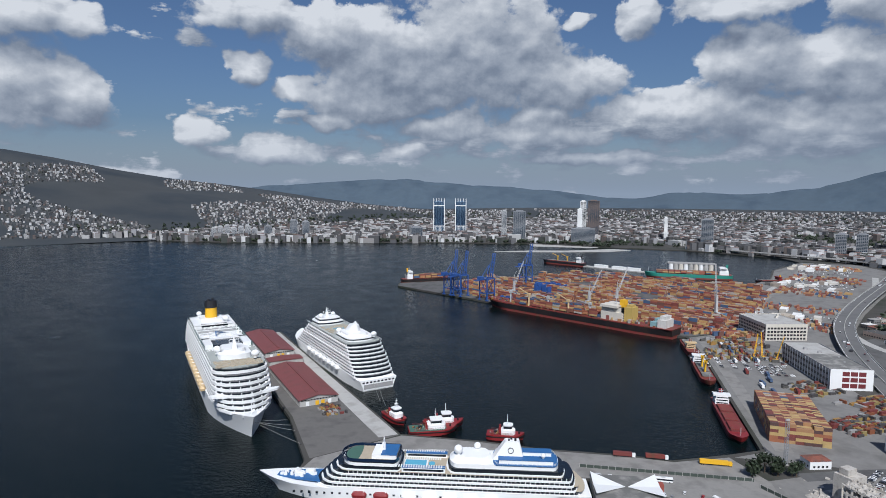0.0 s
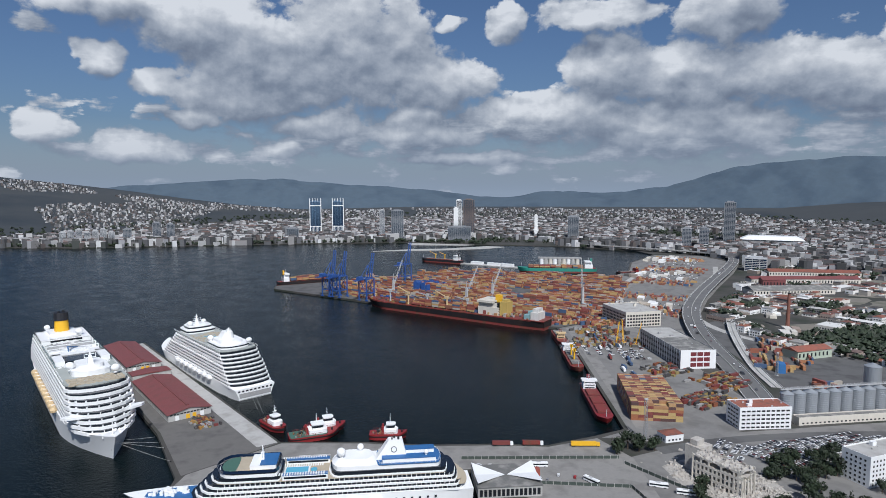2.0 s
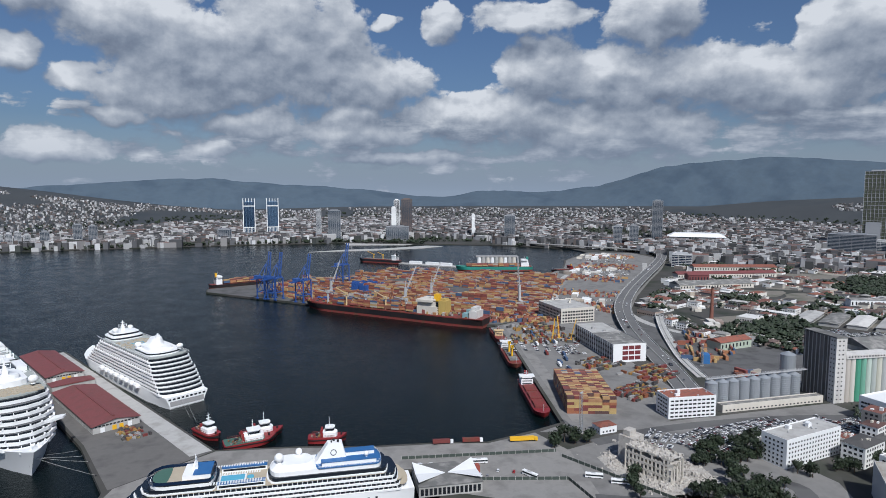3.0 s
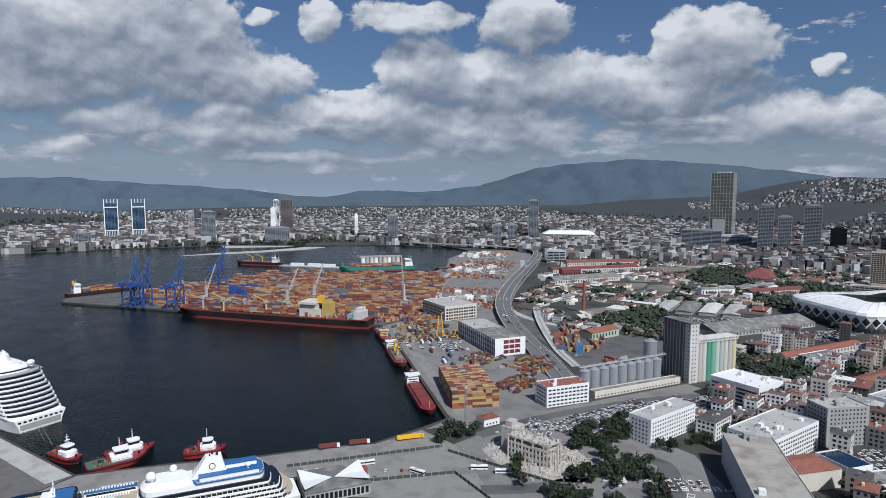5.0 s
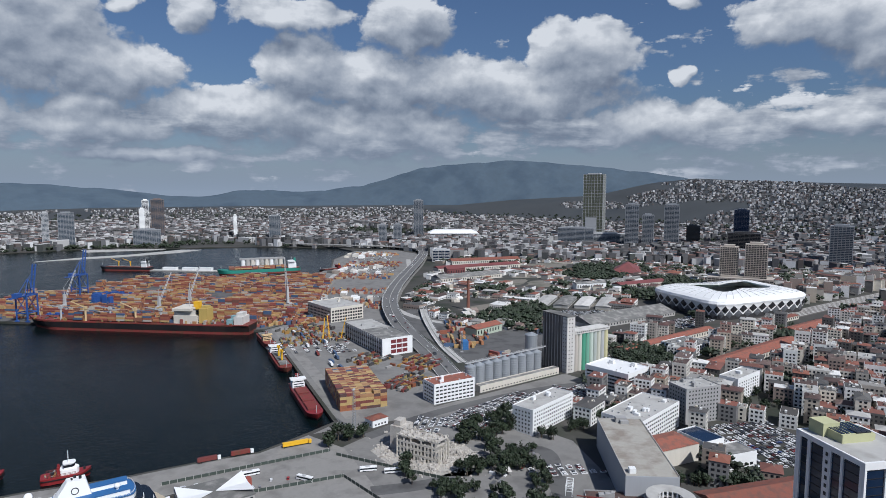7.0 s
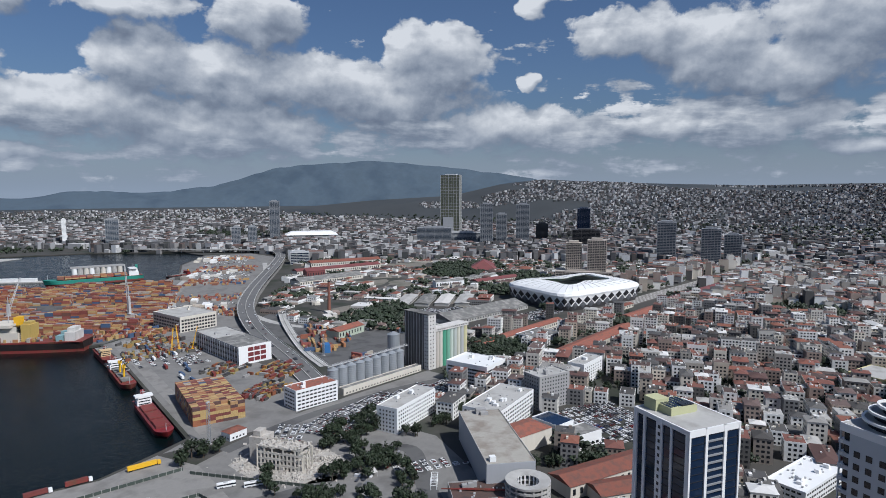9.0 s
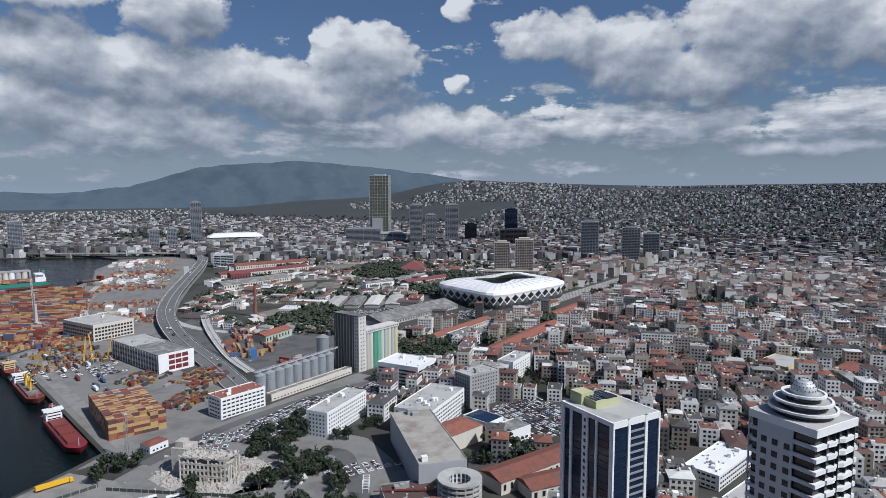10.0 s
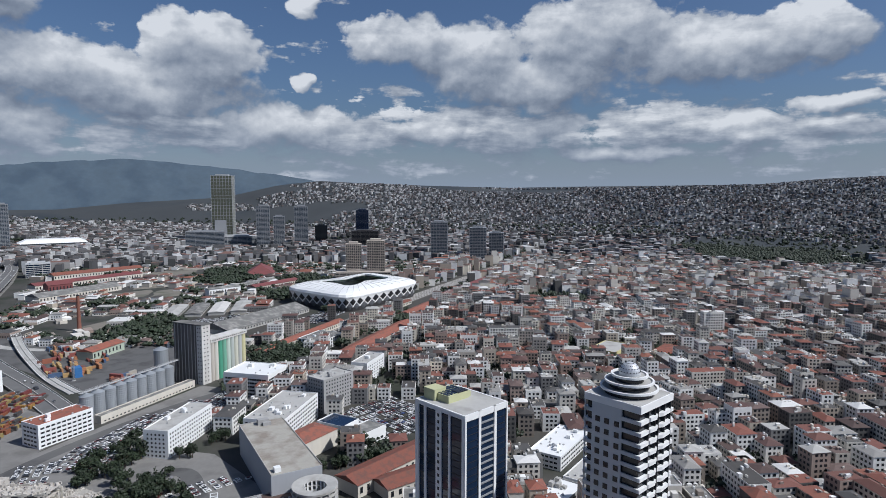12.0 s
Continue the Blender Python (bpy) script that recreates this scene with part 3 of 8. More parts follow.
# ---- ships ----
def hull_mesh(length, beam, depth, z0, z1, sheer=2.0, stern=0.82, fine=0.22, rake=0.05):
    """The outer skin of a hull between two heights, bow at +x, stern at 0."""
    st = [0, 0.02, 0.06, 0.15, 0.4, 1 - fine - 0.08, 1 - fine, 1 - fine * 0.7, 1 - fine * 0.45, 1 - fine * 0.22, 1 - fine * 0.08, 1.0]
    zs = [0.0, 0.5, 1.0]
    vs, k = [], len(zs)
    for s in st:
        for q in zs:
            z = z0 + (z1 - z0) * q
            full = max(0.0, min(1.0, z / depth))
            aft = stern * (0.75 + 0.25 * full) + (1 - stern * (0.75 + 0.25 * full)) * min(1, s / 0.15) ** 0.6
            u = max(0.0, (s - (1 - fine)) / fine)
            bow = max(0.0, 1 - u ** (1.5 + 1.3 * full))
            b = beam / 2 * min(aft, bow) if s < 1 else 0.02
            x = length * (s - rake * (1 - full) * max(0, (s - 0.7) / 0.3))
            z += sheer * max(0, (s - 0.78) / 0.22) ** 2 * q if q else 0
            vs += [(x, b, z), (x, -b, z)]
    fs = []
    for i in range(len(st) - 1):
        for j in range(k - 1):
            a, c = (i * k + j) * 2, ((i + 1) * k + j) * 2
            fs += [(a, a + 2, c + 2, c), (a + 1, c + 1, c + 3, a + 3)]
        a, c = (i * k + k - 1) * 2, ((i + 1) * k + k - 1) * 2
        fs.append((a, a + 1, c + 1, c))
    for j in range(k - 1):
        fs.append((j * 2, j * 2 + 1, j * 2 + 3, j * 2 + 2))
    return Mesh().add(vs, fs)


def outline(x0, x1, hw, front=8.0, back=3.0, n=7):
    """A deck's outline with a rounded front (+x) and back."""
    p = []
    for i in range(n + 1):
        a = -math.pi / 2 + math.pi * i / n
        p.append((x1 - front + front * math.cos(a), hw * math.sin(a)))
    for i in range(n + 1):
        a = math.pi / 2 + math.pi * i / n
        p.append((x0 + back + back * math.cos(a), hw * math.sin(a)))
    return p


def deck(ship, z, x0, x1, hw, front=8.0, back=3.0, h=2.9, balconies=True, rail=1.15, step=3.6, fronts=0):
    d = part("deck", Mesh().prism(outline(x0, x1, hw, front, back), z, z + rail), SHIP_WHITE, ship)
    part("window_band", Mesh().prism(outline(x0 + 0.4, x1 - 0.9, hw - 1.0, front - 0.5, max(0.5, back - 0.5)), z + rail, z + h), GLASS_DARK, d, "dark recessed window band")
    if balconies:
        m, x = Mesh(), x0 + back + 1
        while x < x1 - front:
            for s in (-1, 1):
                m.box(x, x + 0.3, min(s * (hw - 1.05), s * (hw - 0.45)), max(s * (hw - 1.05), s * (hw - 0.45)), z + rail, z + h)
            x += step
        n = fronts
        for i in range(1, n):
            a = -math.pi / 2 + math.pi * i / n
            px, py = x1 - front + (front - 0.6) * math.cos(a), (hw - 0.6) * math.sin(a)
            m.turned(px, py, 1.0, 0.4, math.degrees(math.atan2(py / hw, (px - x1 + front) / front + 1e-6)), z + rail, z + h)
        part("balcony_partitions", m, SHIP_WHITE, d, "white balcony partitions", kind="stuff")
    return d


def lifeboats(ship, xs, hw, z, mat, size=9.0, sides=(1, -1)):
    for s in sides:
        for x in xs:
            m = Mesh().prism(outline(x, x + size, 1.7, 2.2, 1.8, 5), z, z + 1.6, outline(x - 0.2, x + size + 0.3, 1.9, 2.4, 2.0, 5))
            m.prism(outline(x - 0.2, x + size + 0.3, 1.9, 2.4, 2.0, 5), z + 1.6, z + 3.0, outline(x + 0.9, x + size - 0.9, 1.2, 1.6, 1.4, 5))
            m.v = [(a, b + s * (hw + 1.2), c) for a, b, c in m.v]
            b = part("lifeboat", m, mat, ship)
            part("davit", Mesh().box(x + 1.5, x + 1.9, min(s * (hw - 0.3), s * (hw + 1.5)), max(s * (hw - 0.3), s * (hw + 1.5)), z + 3.0, z + 3.4), SHIP_WHITE, b)


def mast(ship, x, z, h, w=4.0):
    m = Mesh().prism(rect(x, 0, 3.4, 3.0), z, z + h * 0.5, rect(x - 0.6, 0, 2.0, 1.6)).tube(x - 0.6, 0, 0.5, z + h * 0.5, z + h, 8, 0.2)
    for k in (0.35, 0.55, 0.75):
        m.box(x - 1.0, x - 0.4, -w * (1.1 - k), w * (1.1 - k), z + h * k, z + h * k + 0.4)
    for s in (-1, 1):
        m.beam((x - 0.7, s * w * 0.7, z + h * 0.36), (x - 0.7, s * w * 0.7, z + h * 0.62), 0.25)
    part("mast", m, SHIP_WHITE, ship)


def radome(ship, x, y, z, r=2.4):
    d = part("radome", Mesh().tube(x, y, r * 0.45, z, z + r * 0.6, 10).dome(x, y, z + r * 1.3, r, n=14, m=8, full=True), SHIP_WHITE, ship, smooth=True)
    return d


def deck_clutter(ship, name, x0, x1, y0, y1, z, n, mat, seed, size=(0.7, 1.9, 0.5), label=""):
    r, m = random.Random(seed), Mesh()
    for i in range(n):
        x, y = r.uniform(x0, x1), r.uniform(y0, y1)
        m.turned(x, y, size[1] * r.uniform(0.7, 1.2), size[0] * r.uniform(0.8, 1.3), r.choice((0, 0, 90, 20)), z, z + size[2] * r.uniform(0.7, 1.5))
    part(name, m, mat, ship, label, kind="stuff")


def railing(m, pts, z, h=1.1):
    for (ax, ay), (bx, by) in zip(pts, pts[1:]):
        m.beam((ax, ay, z + h), (bx, by, z + h), 0.12)
        m.beam((ax, ay, z + h * 0.5), (bx, by, z + h * 0.5), 0.08)
        k = max(1, int(math.hypot(bx - ax, by - ay) / 3))
        for i in range(k):
            m.box(ax + (bx - ax) * i / k - 0.05, ax + (bx - ax) * i / k + 0.05, ay + (by - ay) * i / k - 0.05, ay + (by - ay) * i / k + 0.05, z, z + h)


def place_ship(name, stern, bow, label, category="ship", group=""):
    a = math.degrees(math.atan2(bow[1] - stern[1], bow[0] - stern[0]))
    return thing(name, (*stern, 0), a, label, category, group), math.hypot(bow[0] - stern[0], bow[1] - stern[1])


def yellow_funnel_liner():
    s, L = place_ship("cruise_ship", (-288, 744), (-150, 478), "white cruise ship with yellow and black funnel at the pier", "cruise ship", "moored cruise ships")
    s.scale = (1.02, 1.5, 1.3)
    B = 33.0
    part("hull", hull_mesh(L, B, 13.0, -3, 13.0, 3.0, 0.9, 0.31, 0.045), SHIP_WHITE, s, smooth=True)
    part("boot_stripe", hull_mesh(L - 0.5, B + 0.25, 13.0, -2, 0.9, 0, 0.9, 0.31, 0.045), HULL_BLACK, s, "dark waterline stripe")
    m = Mesh()
    for i in range(36):
        for k in (-1, 1):
            for z in (6.2, 9.4):
                m.box(20 + i * 4.6, 21.4 + i * 4.6, min(k * 16.3, k * (B / 2 + 0.06)), max(k * 16.3, k * (B / 2 + 0.06)), z, z + 1.2)
    part("portholes", m, GLASS_DARK, s, kind="stuff")
    fronts = [L - 17, L - 20, L - 23, L - 27, L - 32, L - 36, L - 41, L - 47]
    for i, f in enumerate(fronts):
        hw = B / 2 - (0.9 if i == 0 else 0.0) - 0.25 * max(0, i - 4)
        deck(s, 13.0 + 2.9 * i, 8 + 2.2 * i, f, hw, 34 - i * 3.0, 5, balconies=True, rail=1.8, step=4.4, fronts=9 if i < 6 else 0)
        if i == 3:
            part("bridge_wing", Mesh().prism(outline(f - 14, f - 3, hw + 3.0, 9, 1.5), 13.0 + 2.9 * i + 0.1, 13.0 + 2.9 * i + 1.4), SHIP_WHITE, s)
    z = 13.0 + 2.9 * 8
    part("sun_deck", Mesh().prism(outline(24, L - 51, B / 2 - 1.2, 13, 4), z, z + 0.8), material("pale_sun_deck", (0.34, 0.36, 0.34), 0.7, vary=0.25, scale=0.3), s, "pale grey-green upper sun deck")
    m = Mesh()
    for k in (-1, 1):
        railing(m, [(x, k * (B / 2 - 1.4)) for x in range(30, int(L) - 64, 12)], z + 0.8, 1.4)
    part("railing", m, SHIP_WHITE, s, kind="stuff")
    z += 0.8
    part("deckhouse", Mesh().prism(outline(L - 112, L - 76, 9.5, 7, 4), z, z + 3.2).prism(outline(L - 106, L - 82, 6.5, 5, 3), z + 3.2, z + 6.0), SHIP_WHITE, s)
    for x0, x1, w in ((L - 150, L - 122, 14.2), (34, 86, 14.2)):
        part("gallery", Mesh().box(x0, x1, -w, -w + 5, z, z + 3.4).box(x0, x1, w - 5, w, z, z + 3.4).box(x0, x0 + 4, -w, w, z, z + 3.4), SHIP_WHITE, s)
        part("gallery_glass", Mesh().box(x0 + 1, x1 - 1, -w - 0.06, w + 0.06, z + 1.0, z + 2.6), GLASS_DARK, s)
    part("pool", Mesh().prism(outline(L - 148, L - 126, 5, 4, 4), z, z + 0.35), POOL, s, "blue swimming pool")
    part("green_court", Mesh().box(L - 120, L - 113, -9, 9, z, z + 0.3), DECK_GREEN, s)
    deck_clutter(s, "deck_seating", L - 74, L - 54, -13, 13, z, 330, TEAK, 1, label="rows of wooden deck chairs")
    deck_clutter(s, "loungers", L - 150, L - 114, -13, 13, z, 260, WHITE, 2)
    deck_clutter(s, "canopies", L - 176, L - 150, -13, 13, z, 60, SHIP_WHITE, 12, (2.6, 4.0, 2.4))
    part("water_slide", Mesh().beam((L - 160, -4, z + 6), (L - 178, 5, z + 1.5), 1.4, 0.8).beam((L - 160, -4, z), (L - 160, -4, z + 6), 0.6), BLUE_DECK, s)
    deck_clutter(s, "deck_fittings", 28, 90, -13, 13, z, 220, SHIP_WHITE, 3, (1.4, 2.2, 1.2))
    f = part("funnel", Mesh().prism(outline(50, 64, 4.6, 6, 5), z, z + 10, outline(50.5, 62.5, 4.3, 5.5, 5)).prism(outline(50.5, 62.5, 4.3, 5.5, 5), z + 10, z + 15, outline(51, 61.5, 4.0, 5, 4.6)), YELLOW, s, "yellow funnel with a black top", True)
    part("funnel_top", Mesh().prism(outline(50.4, 62.2, 4.6, 5.6, 5), z + 14.0, z + 20.0, outline(50.8, 61.2, 4.2, 5, 4.6)).tube(54, 1.6, 0.9, z + 20, z + 21.5, 10).tube(57.5, -1.6, 0.9, z + 20, z + 21.3, 10), BLACK, f)
    part("funnel_house", Mesh().prism(outline(38, 78, 10.5, 6, 5), z, z + 3.6).prism(outline(42, 72, 8, 5, 4), z + 3.6, z + 5.6), SHIP_WHITE, s)
    radome(s, 76, 8.5, z + 3.0), radome(s, L - 68, 10.0, z + 1.5), radome(s, L - 92, -9.5, z + 2.4), radome(s, 34, -7, z + 3.2, 2.0)
    mast(s, L - 86, z + 6, 11)
    # forecastle gear, glazed side galleries and roof structures
    deck_clutter(s, "windlasses", L - 22, L - 8, -5, 5, 13.6, 26, SHIP_WHITE, 21, (1.0, 2.0, 1.4))
    part("foremast", Mesh().tube(L - 9, 0, 0.35, 14, 24, 8, 0.15).box(L - 9.3, L - 8.7, -1.6, 1.6, 20, 20.4), SHIP_WHITE, s)
    for k in (-1, 1):
        for q in range(9):
            x0 = 96 + q * 9.5
            part("glass_screen", Mesh().box(x0, x0 + 8.6, k * 14.6 - 0.15, k * 14.6 + 0.15, z, z + 2.6), TOWER_GLASS_PALE, s)
    for q in range(4):
        part("roof_gantry", Mesh().box(L - 172 - q * 14, L - 171 - q * 14, -14, 14, z + 3.2, z + 3.7).box(L - 172 - q * 14, L - 171 - q * 14, -14, -13.4, z, z + 3.2).box(L - 172 - q * 14, L - 171 - q * 14, 13.4, 14, z, z + 3.2), SHIP_WHITE, s)
    deck_clutter(s, "deck_gear", 92, L - 176, -12, 12, z, 150, CRANE_GREY, 22, (1.2, 2.4, 1.0))
    lifeboats(s, [60 + 13 * i for i in range(11)], B / 2, 12.2, ORANGE, 11)


def terrace_stern_liner():
    s, L = place_ship("cruise_ship", (-62, 604), (-186, 815), "white cruise ship with terraced stern decks beside the pier", "cruise ship", "moored cruise ships")
    s.scale = (1.0, 1.45, 1.12)
    B = 30.0
    part("hull", hull_mesh(L, B, 10.0, -3, 10.0, 3.5, 0.93, 0.24, 0.05), SHIP_WHITE, s, smooth=True)
    part("boot_stripe", hull_mesh(L - 0.5, B + 0.25, 10.0, -2, 0.7, 0, 0.93, 0.24, 0.05), GREY_WALL, s)
    for i in range(9):
        deck(s, 10 + 2.9 * i, 2.0 + 3.4 * i, L - 34 - 5 * i, B / 2 - (0.0 if i < 6 else 0.9), 13, 9 - 0.3 * i, balconies=True, rail=1.25, step=5.0)
    z = 10 + 2.9 * 9
    part("stern_ramp", Mesh().box(-0.3, 0.4, -11, 11, 2.0, 6.0), GREY_WALL, s)
    m = Mesh()
    for i in range(9):
        m.box(-0.25, 0.3, -12 + i * 2.8, -10.4 + i * 2.8, 7.2, 8.6)
    part("stern_windows", m, GLASS_DARK, s, kind="stuff")
    part("sun_deck", Mesh().prism(outline(32, L - 84, B / 2 - 1.4, 12, 8), z, z + 0.7), bpy.data.materials["pale_sun_deck"], s)
    z += 0.7
    part("gym_house", Mesh().prism(outline(38, 84, 11, 9, 9), z, z + 3.0).prism(outline(46, 78, 8, 7, 7), z + 3.0, z + 5.6), SHIP_WHITE, s)
    part("window_ring", Mesh().prism(outline(37.9, 84.1, 11.1, 9, 9), z + 1.2, z + 2.3), GLASS_DARK, s)
    part("funnel", Mesh().prism(outline(56, 76, 5, 6, 8), z + 5.6, z + 12, outline(56, 69, 3.2, 4, 5)), SHIP_WHITE, s, "streamlined white funnel")
    part("pool", Mesh().box(96, 112, -4, 4, z, z + 0.3), POOL, s)
    deck_clutter(s, "loungers", 88, 124, -12, 12, z, 170, TEAK, 5)
    part("forward_house", Mesh().prism(outline(130, 166, 11, 12, 5), z, z + 3.2).prism(outline(134, 160, 9, 9, 4), z + 3.2, z + 6.4), SHIP_WHITE, s)
    part("house_glass", Mesh().prism(outline(129.8, 166.2, 11.1, 12, 5), z + 1.1, z + 2.5).prism(outline(133.8, 160.2, 9.1, 9, 4), z + 4.2, z + 5.6), GLASS_DARK, s)
    radome(s, 40, -9, z + 2.6, 2.3), radome(s, 74, 9, z + 2.8, 2.3), radome(s, 140, 7, z + 6, 2.4), radome(s, 150, -6, z + 6, 1.9)
    mast(s, 148, z + 6.4, 10), mast(s, 60, z + 12, 4, 2)
    m = Mesh()
    for k in (-1, 1):
        railing(m, [(x, k * (B / 2 - 1.6)) for x in range(34, 170, 12)], z, 1.3)
    part("railing", m, SHIP_WHITE, s, kind="stuff")
    lifeboats(s, [52 + 13 * i for i in range(8)], B / 2 - 0.6, 9.6, WHITE, 10)


def blue_deck_liner():
    s, L = place_ship("cruise_ship", (96, 380), (-121, 397), "white cruise ship with blue upper decks and a pool", "cruise ship", "moored cruise ships")
    B = 28.0
    part("hull", hull_mesh(L, B, 9.5, -3, 9.5, 3.6, 0.9, 0.26, 0.07), SHIP_WHITE, s, smooth=True)
    part("boot_stripe", hull_mesh(L - 0.5, B + 0.25, 9.5, -2, 0.8, 0, 0.9, 0.26, 0.07), BLUE_DECK, s)
    part("foredeck", Mesh().prism([(L - 44, -9.5), (L - 28, -7.0), (L - 10, -2.2), (L - 10, 2.2), (L - 28, 7.0), (L - 44, 9.5)], 11.0, 11.4), BLUE_DECK, s, "blue painted foredeck")
    deck_clutter(s, "winches", L - 40, L - 16, -4, 4, 11.4, 26, SHIP_WHITE, 7, (1.6, 2.4, 1.8))
    m = Mesh()
    for i in range(34):
        for k in (-1, 1):
            m.box(24 + i * 5.0, 25.4 + i * 5.0, min(k * 13, k * (B / 2 + 0.06)), max(k * 13, k * (B / 2 + 0.06)), 5.6, 6.8)
    part("portholes", m, GLASS_DARK, s, kind="stuff")
    for i in range(4):
        deck(s, 9.5 + 2.9 * i, 6 + 1.6 * i, L - 40 - 3.0 * i, B / 2 - 0.1 * i, 12, 4, balconies=True, step=3.0)
    z = 9.5 + 2.9 * 4                                   # pool deck
    part("pool_deck", Mesh().prism(outline(16, L - 54, B / 2 - 0.9, 9, 4), z, z + 0.5), TEAK, s, "pale pool deck")
    z += 0.5
    # forward block and its open court
    deck(s, z, L - 98, L - 53, B / 2 - 0.6, 11, 3, 3.0, balconies=False, rail=0.7)
    deck(s, z + 3.0, L - 96, L - 58, B / 2 - 1.0, 10, 3, 2.8, balconies=False, rail=1.6)
    part("court", Mesh().prism(outline(L - 92, L - 62, B / 2 - 3, 8, 3), z + 5.8, z + 6.1), TEAK, s)
    part("court_green", Mesh().prism(outline(L - 70, L - 60, B / 2 - 3.5, 7, 1), z + 6.1, z + 6.3), DECK_GREEN, s)
    part("court_house", Mesh().box(L - 94, L - 78, -8, 9, z + 6.0, z + 8.8), SHIP_WHITE, s)
    part("court_house_roof", Mesh().box(L - 94.2, L - 84, -8.2, 9.2, z + 8.8, z + 9.1), BLUE_DECK, s)
    ring, m = outline(L - 96, L - 57, B / 2 - 1.4, 10, 3), Mesh()
    for (ax, ay), (bx, by) in zip(ring, ring[1:] + ring[:1]):
        m.beam((ax, ay, z + 6.6), (bx, by, z + 6.6), 0.3, 1.8)
    part("wind_screen", m, GLASS_BLUE, s, "dark glass wind screen")
    mast(s, L - 84, z + 9, 9)
    # pool court
    for k in (-1, 1):
        part("promenade", Mesh().box(92, L - 98, min(k * 9.4, k * 13), max(k * 9.4, k * 13), z, z + 2.8), SHIP_WHITE, s)
        part("promenade_deck", Mesh().box(92, L - 98, min(k * 9.0, k * 13.0), max(k * 9.0, k * 13.0), z + 2.8, z + 3.05), BLUE_DECK, s, "blue promenade floor")
        part("promenade_glass", Mesh().box(93, L - 99, min(k * 9.3, k * 13.08), max(k * 9.3, k * 13.08), z + 0.9, z + 2.2), GLASS_DARK, s)
    part("pool_rim", Mesh().box(104, 120, -4.6, 4.6, z, z + 0.7), WHITE, s)
    part("pool", Mesh().box(105, 119, -3.6, 3.6, z + 0.7, z + 0.85), POOL, s, "blue swimming pool")
    for x in (101.5, 123):
        part("hot_tub", Mesh().tube(x, 0, 2.1, z, z + 0.8, 16).tube(x, 0, 1.6, z + 0.8, z + 0.9, 16), POOL, s)
    m = Mesh()
    for x in np.arange(96, 134, 1.5):
        for y in (-8.3, -6.2, 6.2, 8.3):
            m.box(x, x + 0.8, y - 0.95, y + 0.95, z + 0.3, z + 0.45).box(x, x + 0.8, y + 0.5, y + 0.95, z + 0.45, z + 0.9)
    part("loungers", m, WHITE, s, "rows of white sun loungers", kind="stuff")
    m = Mesh()
    for x in np.arange(94, 136, 1.6):
        for y in (-12.2, 10.4, 12.0):
            m.box(x, x + 0.8, y - 0.9, y + 0.9, z + 3.1, z + 3.5)
    part("upper_loungers", m, WHITE, s, kind="stuff")
    # aft block with funnel
    deck(s, z, 16, 92, B / 2 - 0.8, 6, 4, 3.0, balconies=False, rail=0.8)
    part("aft_house", Mesh().prism(outline(20, 90, B / 2 - 3, 6, 4), z + 3.0, z + 5.8), SHIP_WHITE, s)
    part("aft_roof", Mesh().prism(outline(20, 62, B / 2 - 2.4, 2, 4), z + 5.8, z + 6.2), BLUE_DECK, s, "blue aft sports deck")
    part("dome_house", Mesh().prism(outline(62, 90, B / 2 - 4, 8, 6), z + 5.8, z + 8.8, outline(64, 87, B / 2 - 6, 7, 5)), SHIP_WHITE, s)
    for y in (-6.5, 6.5):
        part("sports_house", Mesh().box(24, 58, y - 3, y + 3, z + 6.2, z + 8.6), SHIP_WHITE, s)
        part("sports_deck", Mesh().box(23.6, 58.4, y - 3.3, y + 3.3, z + 8.6, z + 8.9), BLUE_DECK, s)
    f = part("funnel", Mesh().prism(rect(52, 0, 20, 9), z + 6.2, z + 18, rect(49.5, 0, 9, 6)), SHIP_WHITE, s, "white wedge funnel with a ring emblem")
    for k in (-1, 1):
        m, n = Mesh(), 20
        vs = []
        for i in range(n):
            a = 2 * math.pi * i / n
            for r in (1.5, 1.95):
                px, pz = 50.5 + r * math.cos(a), z + 12.4 + r * math.sin(a)
                y = 4.5 - 1.5 * (pz - z - 6.2) / 11.8
                vs += [(px, k * (y + 0.02), pz), (px, k * (y + 0.14), pz)]
        fs = []
        for i in range(n):
            a, b = i * 4, ((i + 1) % n) * 4
            fs += [(a + 1, a + 3, b + 3, b + 1), (a, b, b + 1, a + 1), (a + 2, a + 3, b + 3, b + 2)]
        part("emblem_ring", m.add(vs, fs), BLACK, f)
    part("exhaust_pipes", Mesh().tube(47.5, 1.2, 0.7, z + 18, z + 19.6, 10).tube(50, -1.2, 0.7, z + 18, z + 19.4, 10).tube(51.6, 1.0, 0.5, z + 18, z + 19.2, 10), BLACK, f)
    radome(s, 84, 4, z + 8.6, 2.9), radome(s, 72, -6.5, z + 8.0, 2.2), radome(s, 30, 6, z + 8.8, 1.6)
    m = Mesh()
    railing(m, [(x, -13.0) for x in range(92, int(L) - 98, 10)], z + 3.0), railing(m, [(x, 13.0) for x in range(92, int(L) - 98, 10)], z + 3.0)
    railing(m, outline(20.5, 61, B / 2 - 2.6, 2, 4), z + 6.2, 1.2)
    part("railing", m, SHIP_WHITE, s, kind="stuff")
    lifeboats(s, [128 + 14 * i for i in range(2)], B / 2 + 0.1, 5.2, RED, 9.5)
    lifeboats(s, [58 + 13 * i for i in range(5)], B / 2 + 0.1, 5.2, WHITE, 9.5)
    part("stern_terrace", Mesh().prism(outline(3, 20, 12, 1, 4), 12.4, 12.8).prism(outline(6, 20, 11.5, 1, 4), 15.3, 15.7), TEAK, s)


